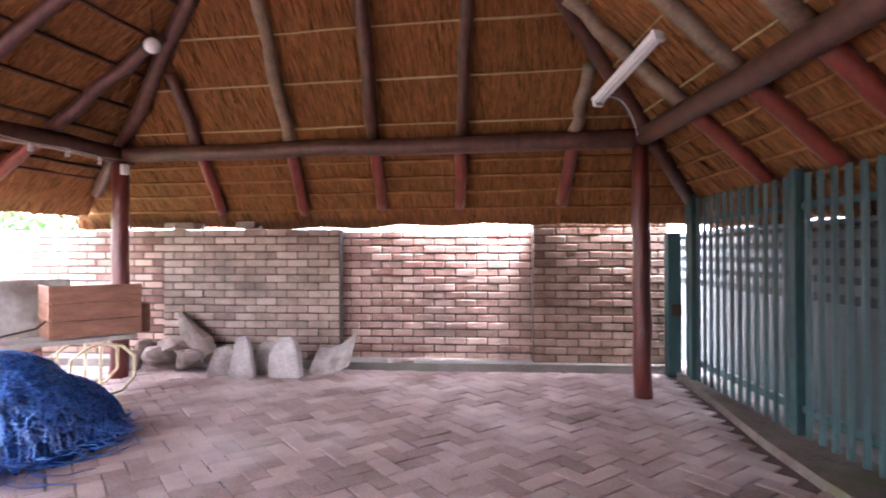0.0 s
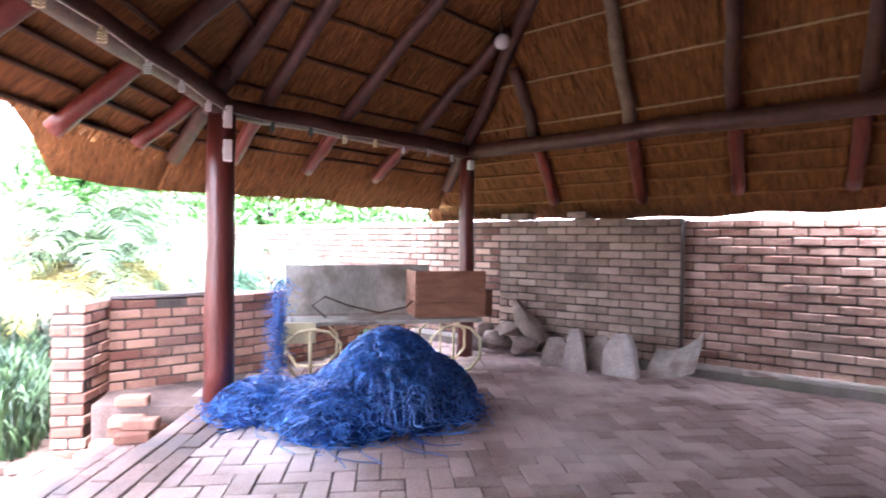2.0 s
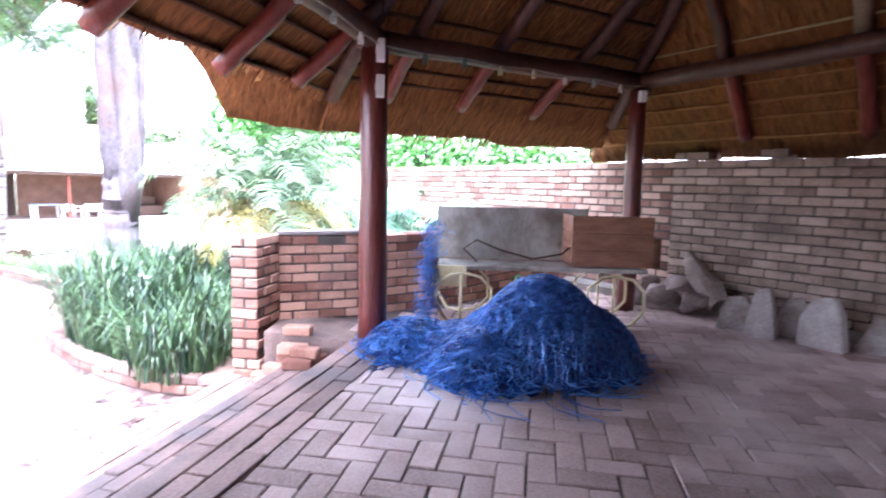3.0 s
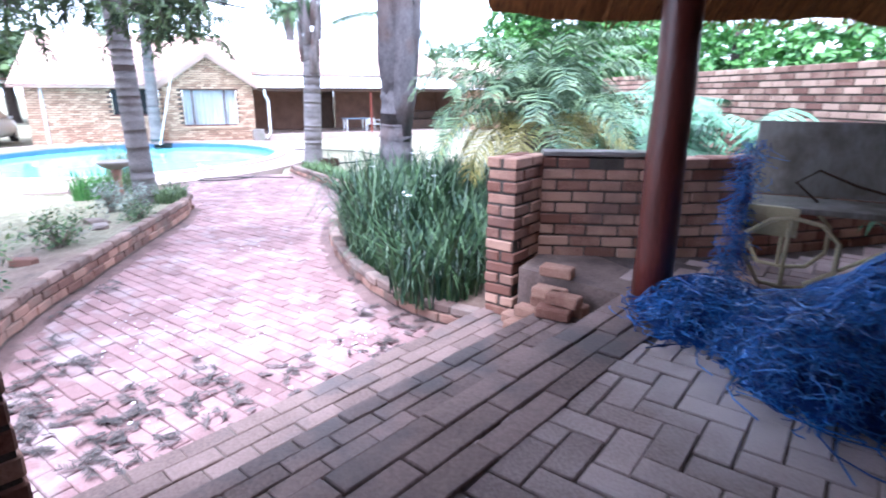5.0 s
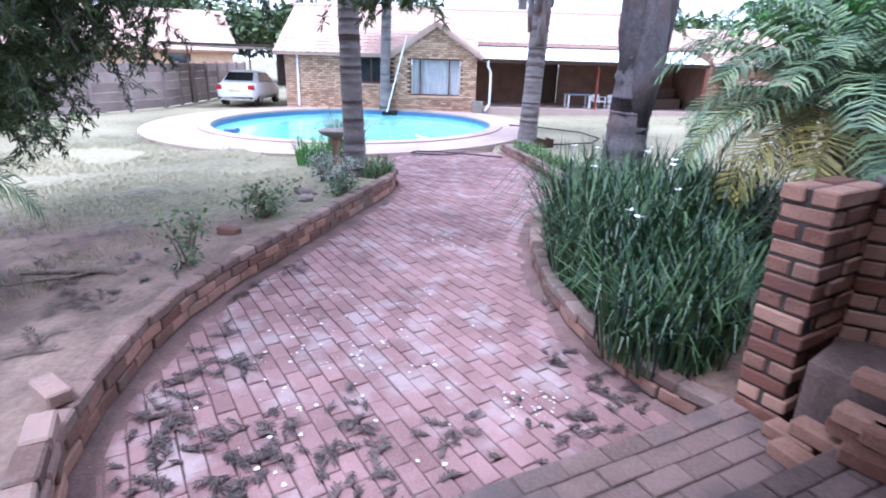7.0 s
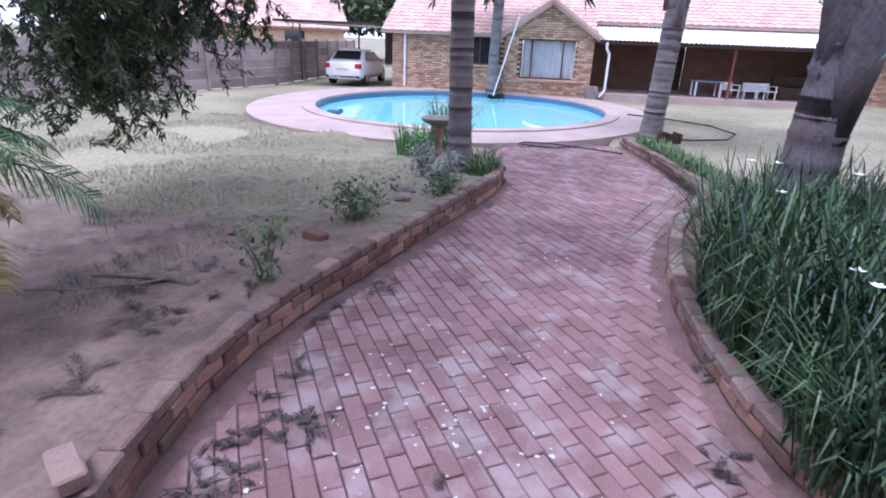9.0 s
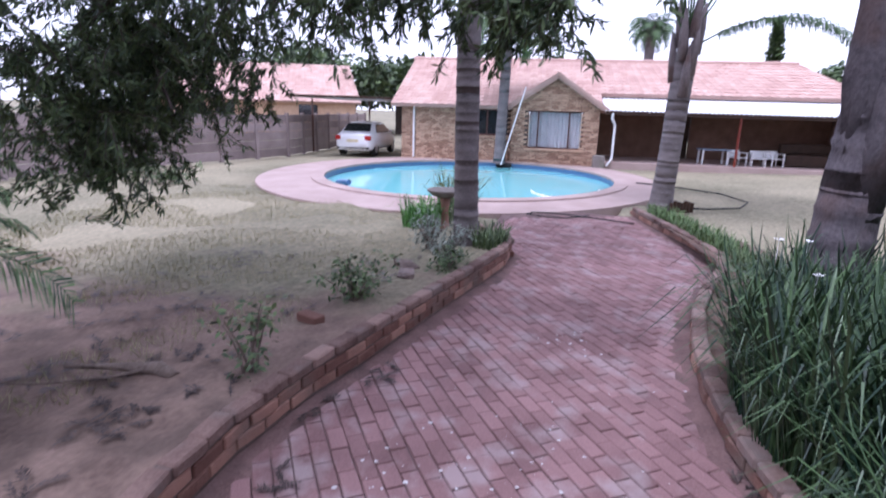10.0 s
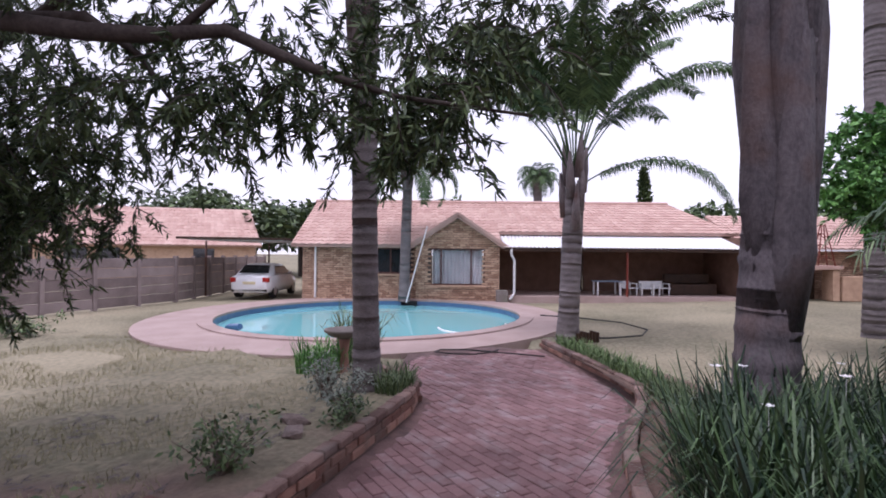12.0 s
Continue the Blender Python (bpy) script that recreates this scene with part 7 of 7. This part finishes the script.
def far_tree(x, y, h, w, seed, label, material=TREELEAF, n=2500, size=0.5):
    t = thing("background_tree", x, y, G, label=label, category="tree")
    r = random.Random(seed)
    bm = bmesh.new()
    tube(bm, [(0, 0, -0.2), (0.2, 0, h * 0.5), (0, 0, h * 0.8)], [w * 0.06, w * 0.05, w * 0.02], 7)
    part("trunk", bm, BARK, t)
    verts, faces = [], []
    for k in range(7):
        c = (r.uniform(-0.5, 0.5) * w, r.uniform(-0.5, 0.5) * w, h * r.uniform(0.5, 0.9))
        leaf_cloud(verts, faces, c, (w * 0.36, w * 0.36, h * 0.2), n // 7, size, r, 0.6, 0.2, 0.2)
    soup("crown", verts, faces, material, t)["kind"] = "stuff"


for k, (x, y, h, w) in enumerate(((-42, -17, 5.4, 6), (-46, -24, 6, 8), (-40, -13.5, 4.6, 4), (-50, -11, 6, 8), (-48, -32, 7, 9), (-47, 14, 5.5, 6), (-44, 20, 6, 7), (-35, -33, 6, 7), (-30, 17, 5, 5), (-24, 15, 4.5, 4), (-52, 4, 5, 7))):
    far_tree(x, y, h, w, 70 + k, "hazy green tree rising beyond the roofs", BUSHLEAF if k % 2 else TREELEAF)
cy = thing("cypress", -40.5, 6.7, G, label="slim dark cypress beyond the house roof", category="tree")
bm = bmesh.new()
tube(bm, [(0, 0, 0), (0, 0, 2)], 0.1, 6)
part("trunk", bm, BARK, cy)
verts, faces = [], []
r = random.Random(5)
for k in range(12):
    leaf_cloud(verts, faces, (0, 0, 1.2 + k * 0.51), (0.95 * (1 - k / 13), 0.95 * (1 - k / 13), 0.45), 220, 0.3, r, 0.5, -0.4, 0.3)
soup("crown", verts, faces, TREELEAF, cy)
queen_palm(-40.5, 0.05, G, 6.5, 0.3, 0.28, (0, 0), "distant palm beyond the house roof", 34, 8, 1.5, 0.8, leaflets=34, steep=110)

queen_palm(-17.3, 7.3, G, 8.6, 0.23, 0.21, (0, 0), "tall ringed palm rising behind the green tree", 14, 6, 2.4, 1.6, leaflets=60)

# ---------------------------------------------------------------- small garden things
bb = thing("bird_bath", -11.1, -2.42, G + 0.08, label="small terracotta bird bath on a pedestal among ferns", category="bird bath")
bm = bmesh.new()
tube(bm, [(0, 0, 0), (0, 0, 0.05), (0, 0, 0.08), (0, 0, 0.3), (0, 0, 0.5)], [0.13, 0.13, 0.07, 0.05, 0.08], 16)
part("pedestal", bm, CURB, bb, smooth=True)
bm = bmesh.new()
prof = [(0.07, 0.5), (0.2, 0.54), (0.27, 0.6), (0.275, 0.625), (0.25, 0.625), (0.2, 0.575), (0.02, 0.56)]
rg = [[bm.verts.new((rr * math.cos(a), rr * math.sin(a), zz)) for a in (2 * math.pi * i / 24 for i in range(24))] for rr, zz in prof]
for a, b in zip(rg, rg[1:]):
    for i in range(24):
        bm.faces.new((a[i], a[(i + 1) % 24], b[(i + 1) % 24], b[i]))
bm.faces.new(rg[-1])
part("bowl", bm, PLINTH, bb, smooth=True)

hs = thing("garden_hose", -13.7, -1.0, G + 0.02, label="dark garden hose looped on the pool paving", category="hose")
bm = bmesh.new()
loop = [(0.35, 1.25), (0.15, 0.5), (0.0, -0.1), (0.1, -0.55), (0.32, -0.62), (0.46, -0.3), (0.4, 0.1), (0.15, 0.35), (-0.15, 0.45)]
tube(bm, [(x, y, 0.012) for x, y in loop], 0.012, 6)
part("pipe", bm, RUBBER, hs, smooth=True)
hs2 = thing("garden_hose", -15.6, 1.4, G + 0.03, label="thin dark hose lying across the dry lawn", category="hose")
bm = bmesh.new()
tube(bm, [(0.1, -0.5, 0), (-0.1, 0.2, 0.0), (-0.6, 0.9, 0.0), (-1.6, 1.2, 0), (-2.8, 0.8, 0), (-3.6, -0.2, 0), (-4.0, -1.2, 0)], 0.018, 6)
part("pipe", bm, RUBBER, hs2)
stump = thing("log_edging", -15.25, 1.05, G - 0.02, -60, "row of short dark log stumps at a palm foot", "edging")
for k in range(7):
    bm = bmesh.new()
    tube(bm, [(0.075 * k - 0.3, 0, 0), (0.075 * k - 0.3, 0.0, 0.2 + 0.02 * (k % 3))], 0.038, 8)
    part("stump", bm, DARKWOOD, stump)
ob = loose_brick(-6.95, -2.05, G + soil_height(-6.95, -2.05) + 0.03, 75, 0, "red loose brick lying on the soil bed", CURB)
loose_brick(-4.27, -1.45, G + KERB_L + 0.035, 62, 0, "grey loose brick lying on the kerb", CURBTOP)
wm = thing("garden_windmill", -26.0, 10.3, G + 0.2, label="small red ornamental lattice windmill tower on the lawn", category="ornament")
for sx, sy in ((-1, -1), (1, -1), (1, 1), (-1, 1)):
    bm = bmesh.new()
    tube(bm, [(sx * 0.28, sy * 0.28, 1.2), (sx * 0.05, sy * 0.05, 2.7)], 0.02, 5)
    part("leg", bm, POLE_RED, wm)
for z, w in ((1.4, 0.24), (1.8, 0.18), (2.2, 0.12)):
    bm = bmesh.new()
    tube(bm, [(-w, -w, z), (w, -w, z + 0.2)], 0.014, 4)
    tube(bm, [(w, w, z), (w, -w, z + 0.2)], 0.014, 4)
    tube(bm, [(-w, w, z), (-w, -w, z + 0.2)], 0.014, 4)
    part("brace", bm, POLE_RED, wm)
bh = thing("brick_shelter", -26.2, 10.0, G + 0.1, 100, "low brick shelter with a dark opening beyond the lawn", "shelter")
for a, b in ((-0.6, -0.35), (0.75, 1.0), (1.1, 4.0)):
    bm = bmesh.new()
    box(bm, a, b, -0.1, 0.5, 0, 1.15 if b < 1.05 else 0.9, 0.01)
    part("wall", bm, HOUSEBRICK, bh)
bm = bmesh.new()
box(bm, -0.7, 1.1, -0.15, 1.2, 1.152, 1.3, 0.02)
part("lintel", bm, ROOFTILE, bh)
bm = bmesh.new()
box(bm, -0.35, 0.75, 0.9, 1.0, 0, 1.15)
part("back", bm, DARKWOOD, bh)

branch = thing("fallen_branch", -5.85, -2.62, G + soil_height(-5.85, -2.62), 100, "grey weathered branch lying on the sandy bank", "branch")
bm = bmesh.new()
tube(bm, [(-0.45, -0.06, 0.03), (-0.15, 0.0, 0.035), (0.15, 0.02, 0.045), (0.3, -0.03, 0.04)], [0.014, 0.022, 0.05, 0.035], 8, 0.2)
part("wood", bm, LOG, branch, smooth=True)
bm = bmesh.new()
tube(bm, [(-0.7, -0.35, 0.03), (-0.4, -0.28, 0.03), (-0.05, -0.12, 0.04), (0.1, 0.0, 0.05)], [0.005, 0.007, 0.009, 0.01], 5)
part("twig", bm, LOG, branch)
rock("rock", -8.7, -2.0, G + soil_height(-8.7, -2.0) - 0.03, 0.2, 0.09, 0.06, 60, 12, ROCKBROWN, "dark stone edging the flower bed", "rock")
rock("rock", -8.35, -1.85, G + soil_height(-8.35, -1.85) - 0.03, 0.14, 0.1, 0.05, 20, 13, ROCKBROWN, "dark stone edging the flower bed", "rock")
rock("rock", -11.6, -3.2, G + soil_height(-11.6, -3.2) - 0.02, 0.16, 0.12, 0.1, 50, 14, ROCKBROWN, "dark stone beside the bird bath", "rock")

# leaf litter on the path, the steps and the soil
r = random.Random(77)
verts, faces = [], []


def sprig(x, y, z, heading, length):
    """A fallen feathery twig: a thin stem with narrow leaflets."""
    d = Vector((math.cos(heading), math.sin(heading), 0))
    n = Vector((-d.y, d.x, 0))
    p0 = Vector((x, y, z + 0.006))
    p1 = p0 + d * length + n * r.gauss(0, 0.02) + Vector((0, 0, r.uniform(0, 0.025)))
    blade(verts, faces, [p0, p0.lerp(p1, 0.5) + Vector((0, 0, 0.012)), p1], [0.0022, 0.0018, 0.001], n)
    for k in range(9):
        q = p0.lerp(p1, 0.15 + 0.1 * k) + Vector((0, 0, 0.008))
        for sd in (-1, 1):
            e = (d * r.uniform(0.5, 1.0) + n * sd * r.uniform(0.4, 1.0) + Vector((0, 0, r.uniform(-0.1, 0.3)))).normalized()
            l = length * r.uniform(0.2, 0.42)
            blade(verts, faces, [q, q + e * l * 0.5, q + e * l], [0.002, 0.0042, 0.001], e.cross(Vector((0, 0, 1))).normalized())


def litter(cx, cy, z, n, rad):
    for _ in range(n):
        a, q = r.uniform(0, 6.28), r.random() ** 0.7 * rad
        sprig(cx + q * math.cos(a) * 1.3, cy + q * math.sin(a), z, r.uniform(0, 6.28), r.uniform(0.05, 0.13))


for cx, cy, n, rad in ((-5.51, -1.27, 5, 0.1), (-5.12, -0.96, 14, 0.13), (-4.87, -1.26, 10, 0.13), (-4.68, -1.19, 10, 0.12), (-4.51, -1.04, 18, 0.17), (-4.3, -0.96, 18, 0.17), (-4.39, -0.64, 18, 0.17), (-4.49, -0.45, 12, 0.13), (-4.64, -0.07, 10, 0.1), (-6.16, -1.5, 4, 0.06), (-6.69, -1.3, 10, 0.13), (-5.17, -1.36, 3, 0.06),
                      (-5.54, 0.94, 7, 0.1), (-5.33, 1.16, 6, 0.1), (-5.13, 1.25, 9, 0.12), (-4.87, 1.01, 10, 0.13), (-4.75, 0.36, 6, 0.08), (-6.32, 0.85, 5, 0.08), (-4.1, -0.5, 18, 0.2), (-4.2, 0.0, 14, 0.2)):
    litter(cx, cy, G, n, rad)
for _ in range(60):
    litter(r.uniform(-4.9, -3.6), r.uniform(-0.6, 1.2), G, 1, 0.2)
for cx, cy, n in ((-5.41, -2.33, 9), (-5.28, -2.06, 6), (-6.14, -2.48, 8), (-5.52, -2.1, 8), (-4.79, -2.03, 8), (-5.84, -3.24, 8), (-5.83, -1.89, 5), (-6.99, -4.58, 6), (-6.74, -3.47, 6), (-7.31, -3.37, 6)):
    litter(cx, cy, G + soil_height(cx, cy), n, 0.14)
for _ in range(70):
    cx, cy = r.uniform(-9.0, -4.4), r.uniform(-4.4, -2.0)
    litter(cx, cy, G + soil_height(cx, cy), 3, 0.1)
ob = soup("leaf_litter", verts, faces, LITTER)
tagged(ob, "dry grey-brown leaf litter scattered on path and soil", "leaf litter", kind="stuff")
verts, faces = [], []
heaps = ((-5.3, -0.38, 0.16), (-5.8, -0.65, 0.3), (-4.65, -0.5, 0.3), (-7.9, -0.16, 0.12), (-5.0, 0.7, 0.07), (-5.06, 0.86, 0.07), (-5.5, -0.15, 0.2), (-5.35, -0.8, 0.25), (-6.15, -0.2, 0.3), (-5.2, 0.1, 0.8), (-6.0, 0.0, 0.8))
for _ in range(330):
    hx, hy, hr = r.choice(heaps)
    x, y = r.gauss(hx, hr), r.gauss(hy, hr * 0.7)
    s = 0.003 + 0.019 * r.random() ** 2.2
    k = len(verts)
    m = r.randint(6, 8)
    verts.extend([(x + s * r.uniform(0.35, 1) * math.cos(6.28 * i / m), y + s * r.uniform(0.35, 1) * math.sin(6.28 * i / m), G + 0.0075) for i in range(m)])
    faces.append(tuple(range(k, k + m)))
ob = soup("droppings", verts, faces, mat("pale_spatter", (0.5, 0.47, 0.46), (0.68, 0.65, 0.64), 40, 0.9, 0))
tagged(ob, "pale bird-dropping spatters on the brick path", "spatter", kind="stuff")

# short dry grass over the near lawn
verts, faces = [], []
for _ in range(26000):
    x, y = r.uniform(-14, -5), r.uniform(-9, -2.2)
    if noise.noise((x * 0.8, y * 0.8, 3)) < -0.1 + 0.5 * max(0, (x + 8) / 4):
        continue
    d = Vector((r.gauss(0, 0.5), r.gauss(0, 0.5), 1)).normalized()
    p = Vector((x, y, G + max(soil_height(x, y), -0.04) - 0.005))
    l = r.uniform(0.03, 0.08)
    blade(verts, faces, [p, p + d * l], [0.004, 0.001], Vector((1, 0, 0)))
ob = soup("lawn_grass", verts, faces, leafmat("dry_grass", (0.16, 0.15, 0.07), (0.34, 0.31, 0.17)))
tagged(ob, "thin dry grass blades over the lawn", "grass", kind="stuff")
